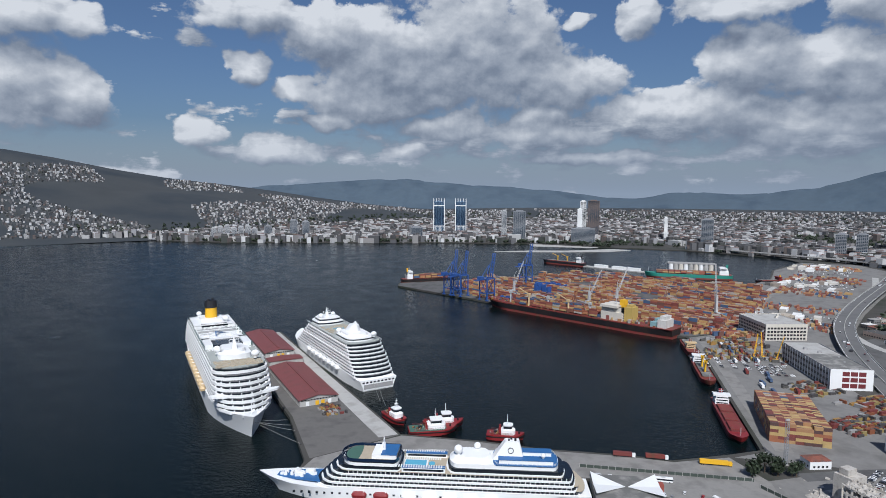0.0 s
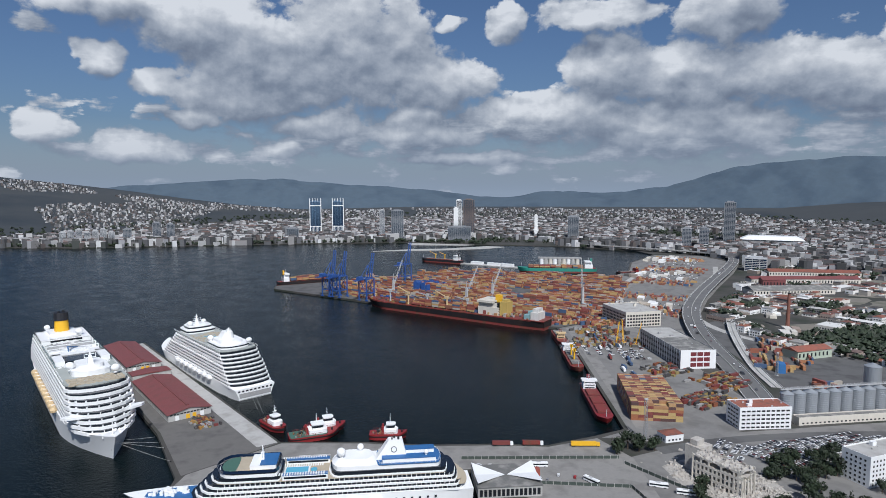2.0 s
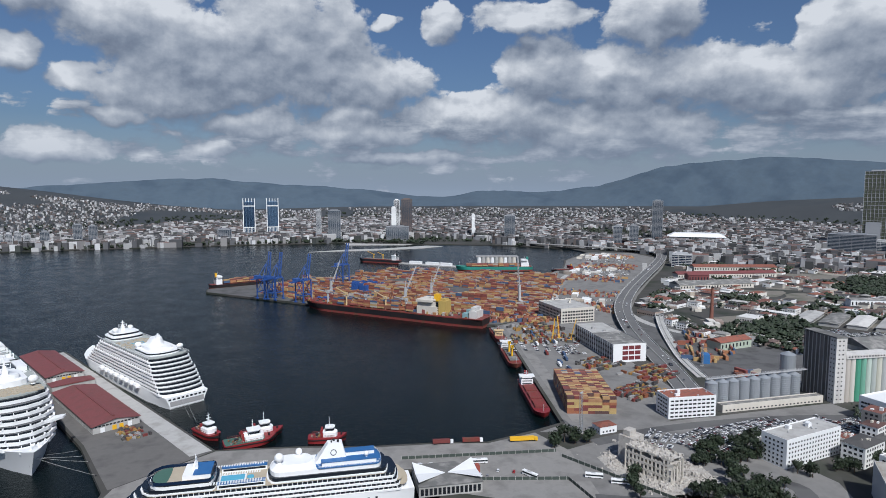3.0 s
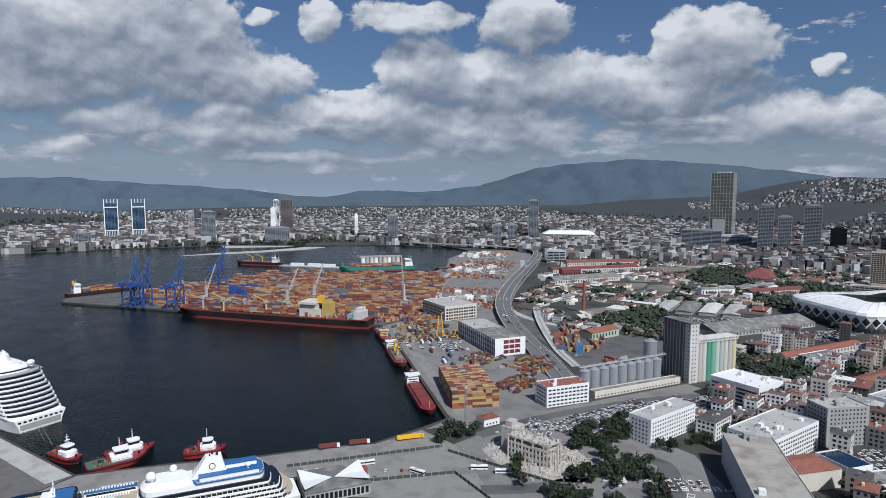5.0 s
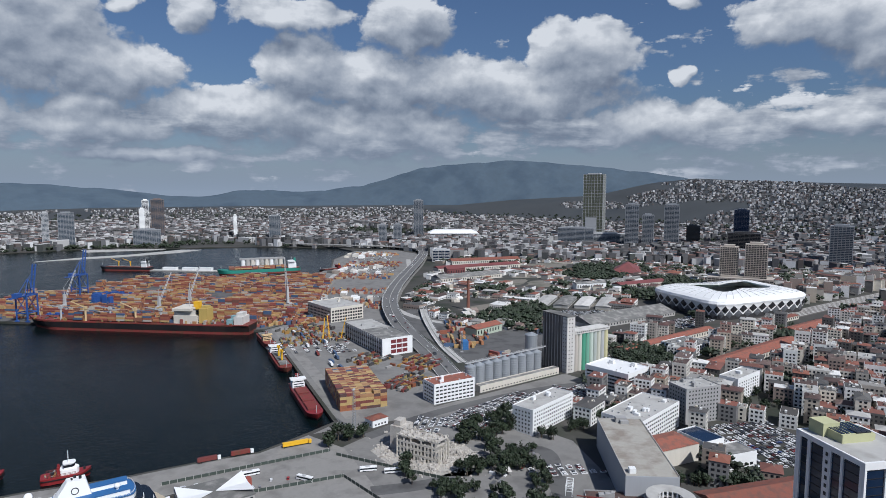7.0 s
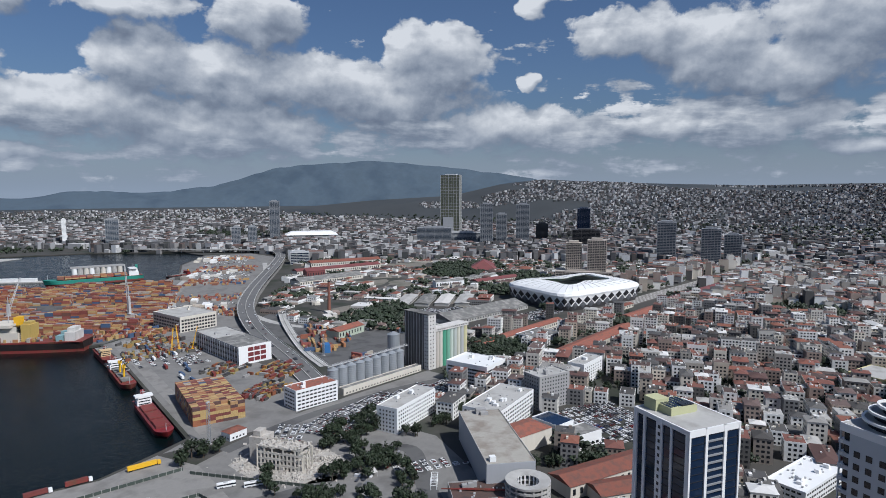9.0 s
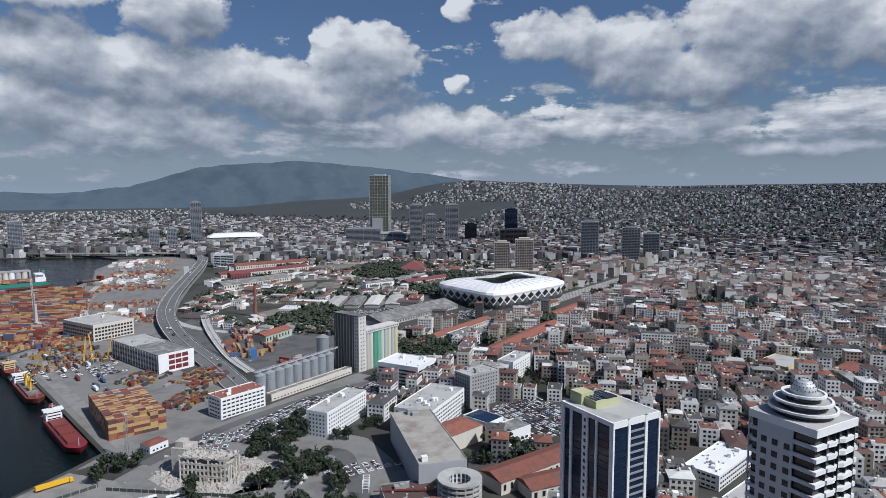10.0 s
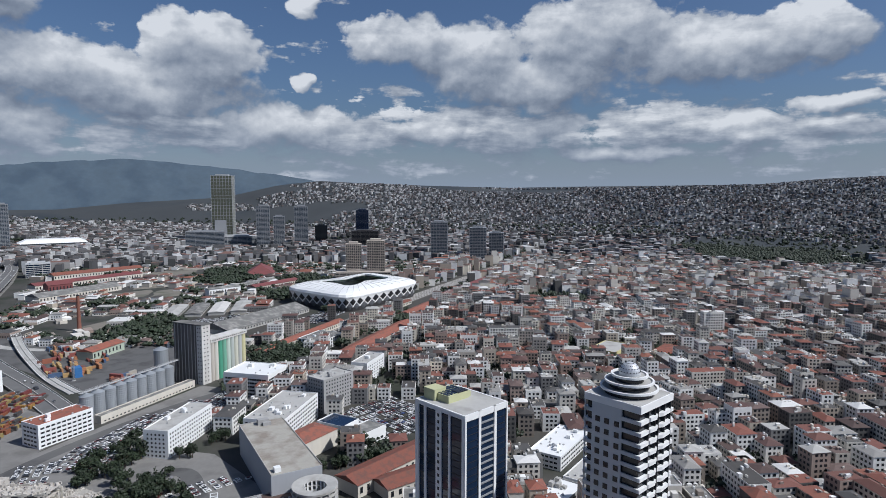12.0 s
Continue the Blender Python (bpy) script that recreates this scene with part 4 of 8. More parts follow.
def cargo_ship(stern, bow, beam, depth, hull, boot, label, house=0.12, house_w=0.8, house_h=12, deck_mat=None, hatches=4, cranes=0, boxes=0, seed=1, deckhouse=None, group="cargo ships in port"):
    s, L = place_ship("cargo_ship", stern, bow, label, "cargo ship", group)
    part("hull", hull_mesh(L, beam, depth, 1.4 + depth * 0.18, depth, depth * 0.22, 0.85, 0.15, 0.03), hull, s)
    part("boot_top", hull_mesh(L - 0.3, beam * 0.985, depth, -2, 1.6 + depth * 0.22, 0, 0.85, 0.15, 0.03), boot, s, "red antifouling below the loaded line")
    part("deck", Mesh().prism(outline(1, L * 0.86, beam / 2 - 0.4, beam * 0.2, 1.0), depth, depth + 0.15), deck_mat or HULL_RUST, s)
    hx0, hx1 = L * house - L * 0.05, L * house + L * 0.05
    hw, k = beam / 2 * house_w, max(3, int(house_h / 2.7))
    h = part("deckhouse", Mesh().box(hx0, hx1, -hw, hw, depth, depth + house_h * 0.55).box(hx0 + L * 0.008, hx1, -hw * 0.85, hw * 0.85, depth + house_h * 0.55, depth + house_h * 0.85).box(hx0 + 0.02 * L, hx1, -beam / 2, beam / 2, depth + house_h * 0.85, depth + house_h), deckhouse or WHITE, s, "superstructure block with bridge")
    m = Mesh()
    for i in range(k):
        z = depth + 1.0 + i * (house_h - 1.6) / k
        m.box(hx0 - 0.06, hx1 + 0.07, -hw * 0.8, hw * 0.8, z, z + 0.9)
    part("windows", m, GLASS_DARK, h)
    part("funnel", Mesh().prism(rect(hx0 + L * 0.015, 0, L * 0.025, beam * 0.22), depth + house_h * 0.8, depth + house_h * 1.35), hull if hull is not HULL_BLACK else YELLOW, s)
    m = Mesh().tube((hx0 + hx1) / 2, 0, 0.35, depth + house_h, depth + house_h * 1.5, 8).box((hx0 + hx1) / 2 - 0.2, (hx0 + hx1) / 2 + 0.2, -2.5, 2.5, depth + house_h * 1.25, depth + house_h * 1.25 + 0.3)
    m.tube(L * 0.95, 0, 0.3, depth + 1, depth + 1 + house_h * 0.7, 8)
    part("mast", m, CRANE_GREY, s)
    start, end = (house + 0.07) * L, 0.86 * L
    if house > 0.5:
        start, end = 0.06 * L, (house - 0.07) * L
    w = (end - start) / max(1, hatches)
    for i in range(hatches):
        x = start + i * w
        c = part("hatch_coaming", Mesh().box(x + w * 0.06, x + w * 0.94, -beam * 0.36, beam * 0.36, depth, depth + 1.3), deck_mat or HULL_RUST, s)
        part("hatch_cover", Mesh().box(x + w * 0.08, x + w * 0.92, -beam * 0.34, beam * 0.34, depth + 1.3, depth + 1.9), HULL_RUST if hull is RED else GREEN_HULL if hull is GREEN_HULL else GREY_ROOF, c)
    for i in range(cranes):
        x = start + (i + 1) * (end - start) / (cranes + 1)
        c = part("deck_crane", Mesh().tube(x, 0, 1.1, depth, depth + 13, 10).box(x - 1.6, x + 1.6, -1.6, 1.6, depth + 11, depth + 14), deckhouse or YELLOW, s)
        part("jib", Mesh().beam((x, 0, depth + 13), (x + w * 0.8, 2, depth + 20), 0.8), deckhouse or YELLOW, c)
    if boxes:
        r, m = random.Random(seed), Mesh()
        x = start
        while x < end - 12:
            for j in range(int(beam / 2.6) - 1):
                y = -beam / 2 + 1.3 + j * 2.6
                for q in range(r.choice((0, 1, 2, 2, boxes, boxes))):
                    m.box(x, x + 12.0, y, y + 2.44, depth + 1.9 + q * 2.62, depth + 1.9 + q * 2.62 + 2.55)
            x += 13.2
        part("container_cargo", m, CARGO_MIX, s, "stacked orange and red containers on deck", kind="stuff")
    return s


def tug(stern, bow, label, seed):
    s, L = place_ship("tugboat", stern, bow, label, "tugboat", "harbour tugs")
    B = L * 0.34
    s.scale = (1.0, 1.15, 1.4)
    part("hull", hull_mesh(L, B, 3.2, 0.2, 3.2, 1.6, 0.85, 0.35, 0.04), RED, s)
    part("fender", hull_mesh(L + 0.4, B + 0.5, 3.2, 1.9, 2.5, 1.0, 0.85, 0.35, 0.02), BLACK, s, "black rubber fender")
    part("deck", Mesh().prism(outline(0.6, L * 0.78, B / 2 - 0.5, B * 0.35, 0.6), 3.2, 3.3), DECK_GREEN if seed == 2 else RED, s)
    h = part("wheelhouse", Mesh().prism(outline(L * 0.38, L * 0.76, B * 0.34, 2.4, 0.6), 3.3, 5.8).prism(outline(L * 0.45, L * 0.68, B * 0.26, 1.8, 0.5), 5.8, 8.4).prism(outline(L * 0.44, L * 0.70, B * 0.3, 1.9, 0.5), 8.4, 8.8), SHIP_WHITE, s)
    part("window_ring", Mesh().prism(outline(L * 0.45 - 0.08, L * 0.68 + 0.08, B * 0.26 + 0.08, 1.8, 0.5), 6.7, 7.9), GLASS_DARK, h)
    for k in (-1, 1):
        part("funnel", Mesh().prism(rect(L * 0.36, k * B * 0.25, 1.8, 1.3), 3.3, 7.6, rect(L * 0.35, k * B * 0.25, 1.4, 1.0)), RED, s)
    m = Mesh().tube(L * 0.55, 0, 0.28, 8.8, 14.5, 8, 0.15).box(L * 0.55 - 0.15, L * 0.55 + 0.15, -1.8, 1.8, 11.0, 11.3).box(L * 0.55 - 0.15, L * 0.55 + 0.15, -1.1, 1.1, 12.8, 13.0)
    for k in (-1, 1):
        m.beam((L * 0.55, k * 1.3, 8.8), (L * 0.55, 0, 12.8), 0.2)
    part("mast", m, SHIP_WHITE, s)
    deck_clutter(s, "deck_gear", L * 0.08, L * 0.4, -B * 0.36, B * 0.36, 3.3, 26, MACHINE, 70 + seed, (0.5, 1.1, 0.7))
    deck_clutter(s, "rescue_gear", L * 0.4, L * 0.72, -B * 0.3, B * 0.3, 5.8, 16, SHIP_WHITE, 80 + seed, (0.6, 1.0, 0.8))
    m = Mesh()
    for k in (-1, 1):
        railing(m, [(L * q / 10, k * B * 0.42) for q in range(1, 8)], 3.3, 1.2)
    part("rail", m, HULL_RUST, s, "red painted rail", kind="stuff")
    part("towing_arch", Mesh().beam((L * 0.33, -B * 0.36, 3.3), (L * 0.33, -B * 0.2, 6.4), 0.35).beam((L * 0.33, B * 0.36, 3.3), (L * 0.33, B * 0.2, 6.4), 0.35).beam((L * 0.33, -B * 0.2, 6.4), (L * 0.33, B * 0.2, 6.4), 0.35), HULL_RUST, s)
    part("winch", Mesh().box(L * 0.2, L * 0.27, -1.2, 1.2, 3.3, 4.6).tube(L * 0.86, 0, 0.7, 3.4, 4.8, 10), BLACK, s)


yellow_funnel_liner()
terrace_stern_liner()
blue_deck_liner()
big_ship = cargo_ship((322, 824), (84, 1068), 34, 13, HULL_BLACK, HULL_RUST, "black and rust-red container ship half loaded at the terminal", house=0.27, house_h=22, hatches=9, boxes=4, cranes=0, seed=4, deckhouse=BEIGE)
part("engine_casing", Mesh().box(62, 74, -9, 9, 13.1, 34).box(64, 72, -6, 6, 34, 37), material("ochre_ship_paint", (0.46, 0.33, 0.10), 0.55, vary=0.25, scale=0.2, streak=True), big_ship, "ochre engine casing")
part("aft_house", Mesh().box(10, 22, -12, 12, 13.1, 24).box(12, 20, -9, 9, 24, 29), PALE_WALL, big_ship, "white and pale aft house")
part("aft_tank", Mesh().box(24, 34, -14, -4, 13.1, 22).box(24, 32, 3, 13, 13.1, 20), material("faded_teal_paint", (0.22, 0.36, 0.38), 0.6, vary=0.25, scale=0.2), big_ship, "faded teal deck tanks")
for q in range(5):
    x = 128 + q * 38
    c = part("deck_crane", Mesh().tube(x, 13, 1.4, 13, 32, 10).box(x - 2, x + 2, 11, 15, 30, 34), ORANGE if q % 2 else CRANE_GREY, big_ship)
    part("jib", Mesh().beam((x, 13, 32), (x + 24, 10, 40 if q % 2 else 34), 1.2), ORANGE if q % 2 else CRANE_GREY, c)
part("rail_strake", hull_mesh(341, 34.3, 13, 11.6, 13.2, 2.86, 0.85, 0.15, 0.03), HULL_RUST, big_ship, "maroon upper strake")
deck_clutter(big_ship, "deck_gear", 20, 330, -15, 15, 13.1, 260, MACHINE, 61, (1.6, 3.0, 2.2))
deck_clutter(big_ship, "deck_stores", 60, 120, -15, 15, 13.1, 60, CARGO_MIX, 62, (2.4, 6.0, 4.5))
cargo_ship((320, 792), (305, 722), 13, 6, HULL_RUST, HULL_RUST, "small rusty red coaster at the quay", house=0.62, house_h=8, hatches=2, seed=1, deckhouse=ORANGE)
cargo_ship((298, 700), (276, 612), 15, 6, HULL_RUST, HULL_BLACK, "rust-brown coaster with a white bridge at the quay", house=0.14, house_h=9, hatches=3, cranes=2, seed=2)
cargo_ship((263, 566), (238, 468), 15, 5.5, RED, HULL_BLACK, "red coaster with a white bridge and red hatches", house=0.14, house_h=9, hatches=3, cranes=0, seed=3, deck_mat=material("maroon_deck", (0.14, 0.03, 0.032), 0.6, vary=0.3, scale=0.3))
cargo_ship((660, 1378), (478, 1432), 26, 11, GREEN_HULL, HULL_RUST, "green bulk carrier moored in the far basin", house=0.1, house_h=17, hatches=5, boxes=2, seed=8)
cargo_ship((382, 1614), (286, 1708), 20, 9, BLACK, HULL_RUST, "dark freighter with deck cranes lying in the bay", house=0.12, house_h=14, hatches=4, cranes=2, seed=5)
cargo_ship((-84, 1316), (30, 1354), 22, 9, HULL_BLACK, HULL_RUST, "dark feeder ship with a white bridge and yellow containers", house=0.14, house_h=17, hatches=4, boxes=3, seed=6)
cargo_ship((770, 1348), (690, 1336), 18, 5, HULL_BLACK, HULL_RUST, "low dark coaster moored at the far basin", house=0.3, house_h=8, hatches=3, seed=9, deckhouse=RED)
tug((-48, 534), (-30, 507), "red tugboat with a white wheelhouse moored at the quay", 1)
tug((-26, 490), (14, 497), "large red tugboat with a green deck moored at the quay", 2)
tug((-14, 504), (20, 510), "red and white tugboat lying outside another tug", 3)
tug((38, 484), (68, 479), "small red tugboat with a white wheelhouse", 1)

# ---- buildings ----
TAKEN = []                                              # footprints: x, y, radius


def taken(x, y, r):
    TAKEN.append((x, y, r))


def fit_box(left, near, right):
    """Centre, length along near-right, depth along near-left and turn of a block given by three ground corners."""
    (lx, ly), (nx, ny), (rx, ry) = left, near, right
    a = math.atan2(ry - ny, rx - nx)
    w = math.hypot(rx - nx, ry - ny)
    c, s = math.cos(a), math.sin(a)
    d = -(lx - nx) * s + (ly - ny) * c
    return (nx + c * w / 2 - s * d / 2, ny + s * w / 2 + c * d / 2), w, d, math.degrees(a)


def window_shape(w, h, deep=0.18):
    """One window pane with its frame's thickness, facing -y."""
    m = Mesh()
    m.add([(-w / 2, -deep * 0.4, 0), (w / 2, -deep * 0.4, 0), (w / 2, deep, 0), (-w / 2, deep, 0), (-w / 2, -deep * 0.4, h), (w / 2, -deep * 0.4, h), (w / 2, deep, h), (-w / 2, deep, h)],
          [(0, 1, 5, 4), (1, 2, 6, 5), (3, 0, 4, 7), (4, 5, 6, 7), (3, 2, 1, 0)])
    return m


WINDOW_DATA = {}


def windows(house, w, d, z0, floors, step, size, fh=3.0, sides="snew", mat=WINDOW, skip=0.0, seed=0):
    """Window panes, each a part, in rows on the chosen sides of a block centred on the house's origin."""
    key = (size, mat.name)
    if key not in WINDOW_DATA:
        WINDOW_DATA[key] = window_shape(*size).data("window", mat)
    r = random.Random(seed)
    for side in sides:
        span, off, turn = {"s": (w, d, 0), "n": (w, d, 180), "e": (d, w, 90), "w": (d, w, 270)}[side]
        n = max(1, int((abs(span) - 1.2) / step))
        for f in range(floors):
            for i in range(n):
                if r.random() < skip:
                    continue
                o = part("window", WINDOW_DATA[key], None, house)
                o.matrix_local = pose(0, 0, 0, 0, 0, turn) @ pose((i - (n - 1) / 2) * step, -abs(off) / 2, z0 + f * fh)


def block(name, left, near, right, z1, wall, roof, label, category="building", floors=0, step=3.2, size=(1.5, 1.4), fh=3.0, parapet=0.9, z0=QUAY, sides="snew", pitched=0.0, extras=2, seed=0, mat=WINDOW):
    (cx, cy), w, d, a = fit_box(left, near, right)
    d = abs(d)
    b = thing(name, (cx, cy, z0), a, label, category)
    taken(cx, cy, max(w, d) * 0.55)
    h = z1 - z0
    part("wall", Mesh().box(-w / 2, w / 2, -d / 2, d / 2, -0.3, h), wall, b)
    r = random.Random(seed)
    if pitched:
        part("roof", Mesh().hip(-w / 2, w / 2, -d / 2, d / 2, h + 0.01, pitched), roof, b)
    else:
        part("roof", Mesh().box(-w / 2 + 0.35, w / 2 - 0.35, -d / 2 + 0.35, d / 2 - 0.35, h, h + 0.12), roof, b)
        m, t = Mesh(), 0.35
        m.box(-w / 2, w / 2, -d / 2, -d / 2 + t, h, h + parapet).box(-w / 2, w / 2, d / 2 - t, d / 2, h, h + parapet)
        m.box(-w / 2, -w / 2 + t, -d / 2 + t, d / 2 - t, h, h + parapet).box(w / 2 - t, w / 2, -d / 2 + t, d / 2 - t, h, h + parapet)
        part("parapet", m, wall, b)
        for i in range(extras):
            x, y = r.uniform(-w * 0.35, w * 0.35), r.uniform(-d * 0.3, d * 0.3)
            part("roof_hut", Mesh().box(x, x + r.uniform(2, 4.5), y, y + r.uniform(2, 4), h + 0.12, h + r.uniform(1.8, 3.6)), wall, b)
        m = Mesh()
        for i in range(extras * 3):
            x, y = r.uniform(-w * 0.42, w * 0.42), r.uniform(-d * 0.42, d * 0.42)
            m.box(x, x + r.uniform(0.6, 1.6), y, y + r.uniform(0.6, 1.4), h + 0.12, h + r.uniform(0.7, 1.5))
        if extras:
            part("roof_equipment", m, CRANE_GREY, b, kind="stuff")
    if floors:
        windows(b, w, d, 1.2, floors, step, size, fh, sides, mat, seed=seed)
    return b, w, d, h


def pier_shed(cx, cy, length, width, label):
    b = thing("pier_shed", (cx, cy, QUAY), 117.8, label, "warehouse", "pier sheds")
    part("wall", Mesh().box(-length / 2, length / 2, -width / 2, width / 2, 0, 6.2), PALE_CONCRETE, b)
    for k in (-1, 1):
        y0, y1 = (0, width / 2 + 1.2) if k > 0 else (-width / 2 - 1.2, 0)
        m = Mesh()
        e, p = (y1, y0) if k > 0 else (y0, y1)
        n = 1
        for i in range(n):                              # roofing sheets
            xa = -length / 2 - 1 + (length + 2) * i / n
            xb = -length / 2 - 1 + (length + 2) * (i + 1) / n - 0.12
            m.add([(xa, e, 6.0), (xb, e, 6.0), (xb, p, 9.4), (xa, p, 9.4), (xa, e, 6.25), (xb, e, 6.25), (xb, p, 9.65), (xa, p, 9.65)],
                  [(0, 1, 2, 3), (4, 5, 6, 7), (0, 1, 5, 4), (1, 2, 6, 5), (3, 0, 4, 7)])
        part("roof", m, ROOF_MAROON, b)
    part("ridge_vent", Mesh().box(-length / 2 + 6, length / 2 - 6, -1.0, 1.0, 9.3, 10.3), ROOF_MAROON, b)
    part("gable_wall", Mesh().add([(-length / 2 - 0.05, -width / 2, 6.2), (-length / 2 - 0.05, width / 2, 6.2), (-length / 2 - 0.05, 0, 9.4), (-length / 2 + 0.2, -width / 2, 6.2), (-length / 2 + 0.2, width / 2, 6.2), (-length / 2 + 0.2, 0, 9.4)],
                                  [(0, 2, 1), (3, 4, 5), (0, 1, 4, 3), (1, 2, 5, 4), (2, 0, 3, 5)]), PALE_CONCRETE, b)
    for i in range(12):
        y = -width / 2 + 2.5 + i * (width - 5) / 11
        part("clerestory_pane", Mesh().box(-length / 2 - 0.15, -length / 2 + 0.1, y - 1.0, y + 1.0, 4.9, 6.0), WINDOW, b)
    for y, mat in ((-width * 0.28, WHITE), (-width * 0.1, YELLOW), (width * 0.05, YELLOW), (width * 0.3, WHITE)):
        part("door", Mesh().box(-length / 2 - 0.2, -length / 2 + 0.1, y - 1.6, y + 1.6, 0.05, 4.0), mat, b)
    for k in (-1, 1):
        for i in range(14):
            x = -length / 2 + 6 + i * (length - 12) / 13
            part("bay_door", Mesh().box(x - 1.9, x + 1.9, k * (width / 2) - 0.12, k * (width / 2) + 0.12, 0.05, 4.4), GREY_WALL, b)
    return b


pier_shed(-140, 606, 122, 36, "long pier shed with a maroon sheet-metal roof and yellow doors")
pier_shed(-217, 766, 118, 34, "maroon-roofed long shed at the far end of the pier")
b = thing("link_shed", (-178, 690, QUAY), 117.8, "low maroon-roofed link building between the pier sheds", "warehouse")
part("wall", Mesh().box(-9, 9, -19, 19, 0, 5), PALE_CONCRETE, b)
part("roof", Mesh().gable(-9, 9, -19, 19, 5, 1.6, 0.6), ROOF_MAROON, b)


# containers
def container_shape(mat):
    rib = []
    for i in range(10):                                 # corrugated long sides
        x = -3.03 + i * 0.606
        rib += [(x, -1.24), (x + 0.25, -1.24), (x + 0.3, -1.16), (x + 0.55, -1.16)]
    rib.append((3.03, -1.24))
    return Mesh().prism(rib + [(-x, -y) for x, y in rib], 0.04, 2.56).data("container", mat)


def near_stack():
    (cx, cy), w, d, a = fit_box((300, 545), (270, 463), (312, 459))
    base = pose(cx, cy, QUAY, 0, 0, math.degrees(math.atan2(97, 34)) - 90)
    cols, rows = 7, 34
    data = container_shape(CARGO_NEAR)
    rest = Mesh()
    r = random.Random(3)
    tiers = [[6 - (1 if q < 3 and c in (3, 4) else 0) - (1 if r.random() < 0.03 else 0) for q in range(rows)] for c in range(cols)]
    for c in range(cols):
        for q in range(rows):
            for k in range(tiers[c][q]):
                x, y, z = (c - (cols - 1) / 2) * 6.15, (q - (rows - 1) / 2) * 2.5, k * 2.6
                top = k >= tiers[c][q] - 1
                if q == 0 or (top and q < 26) or (c == 0 and q < 9):
                    o = new("shipping_container", data)
                    o.matrix_world = base @ pose(x + r.uniform(-0.06, 0.06), y, z)
                    tagged(o, "weathered steel shipping container in a tall yard stack", "container", "stacked yard containers")
                elif top or c in (0, cols - 1) or q == rows - 1:
                    p = [base @ Vector((x + sx * 3.03, y + sy * 1.2, z + sz)) for sz in (0.03, 2.57) for sx, sy in ((-1, -1), (1, -1), (1, 1), (-1, 1))]
                    rest.add(p, [(3, 2, 1, 0), (4, 5, 6, 7)] + [(i, (i + 1) % 4, 4 + (i + 1) % 4, 4 + i) for i in range(4)])
    for k in range(5):
        p = [base @ Vector((sx * 15, sy * 39, k * 2.6 + sz)) for sz in (0.0, 2.6) for sx, sy in ((-1, -1), (1, -1), (1, 1), (-1, 1))]
        rest.add(p, [(3, 2, 1, 0), (4, 5, 6, 7)] + [(i, (i + 1) % 4, 4 + (i + 1) % 4, 4 + i) for i in range(4)])
    solo("container_stack", rest, CARGO_MIX, "inner rows of the tall container stack", "container", kind="stuff")
    taken(cx, cy, 60)


near_stack()


def terminal_stacks():
    m, r = Mesh(), random.Random(11)
    org, u = Vector((312, 834)), Vector((-222, 242)).normalized()
    v = Vector((u.y, -u.x))                             # inland
    area = [(70, 1120), (330, 872), (425, 872), (470, 930), (640, 1180), (600, 1262), (545, 1310), (410, 1420), (250, 1420), (60, 1325), (30, 1240)]
    a = math.degrees(math.atan2(u.y, u.x))
    row = 26.0
    while row < 560:
        along, tall, lane = -150.0, 3, int(row / 24)
        while along < 520:
            if int(along) % 90 < 8:
                along += 9
                continue
            tall = max(1, min(5, tall + r.choice((-1, 0, 0, 1))))
            p = org + u * along + v * row
            if inside(p.x, p.y, area) and noise.noise((p.x * 0.012, p.y * 0.012, 0)) > -0.33:
                for j in range(6):
                    q = p + v * (j * 2.6)
                    for k in range(max(0, tall + r.choice((-2, -1, 0, 0, 0)))):
                        m.turned(q.x, q.y, 12.1, 2.44, a, QUAY + 0.03 + k * 2.6, QUAY + 0.03 + k * 2.6 + 2.56)
            along += 12.6
        row += 24.0
    solo("container_stacks", m, CARGO_MIX, "rows of stacked orange, red and blue containers", "container", kind="stuff")


terminal_stacks()


def scatter_boxes(name, spots, mat, label, category, seed):
    """Loose boxes: each spot is a centre, half sizes, a turn and a number."""
    r, m = random.Random(seed), Mesh()
    for cx, cy, hx, hy, a, n, size in spots:
        ca, sa = math.cos(radians(a)), math.sin(radians(a))
        for i in range(n):
            x, y = r.uniform(-hx, hx), r.uniform(-hy, hy)
            k = r.uniform(0.7, 1.3)
            m.turned(cx + ca * x - sa * y, cy + sa * x + ca * y, size[0] * k, size[1] * k, a + r.choice((0, 90, 0, 0, r.uniform(-9, 9))), QUAY + 0.04, QUAY + size[2] * r.uniform(0.5, 1.2))
    return solo(name, m, mat, label, category, kind="stuff")


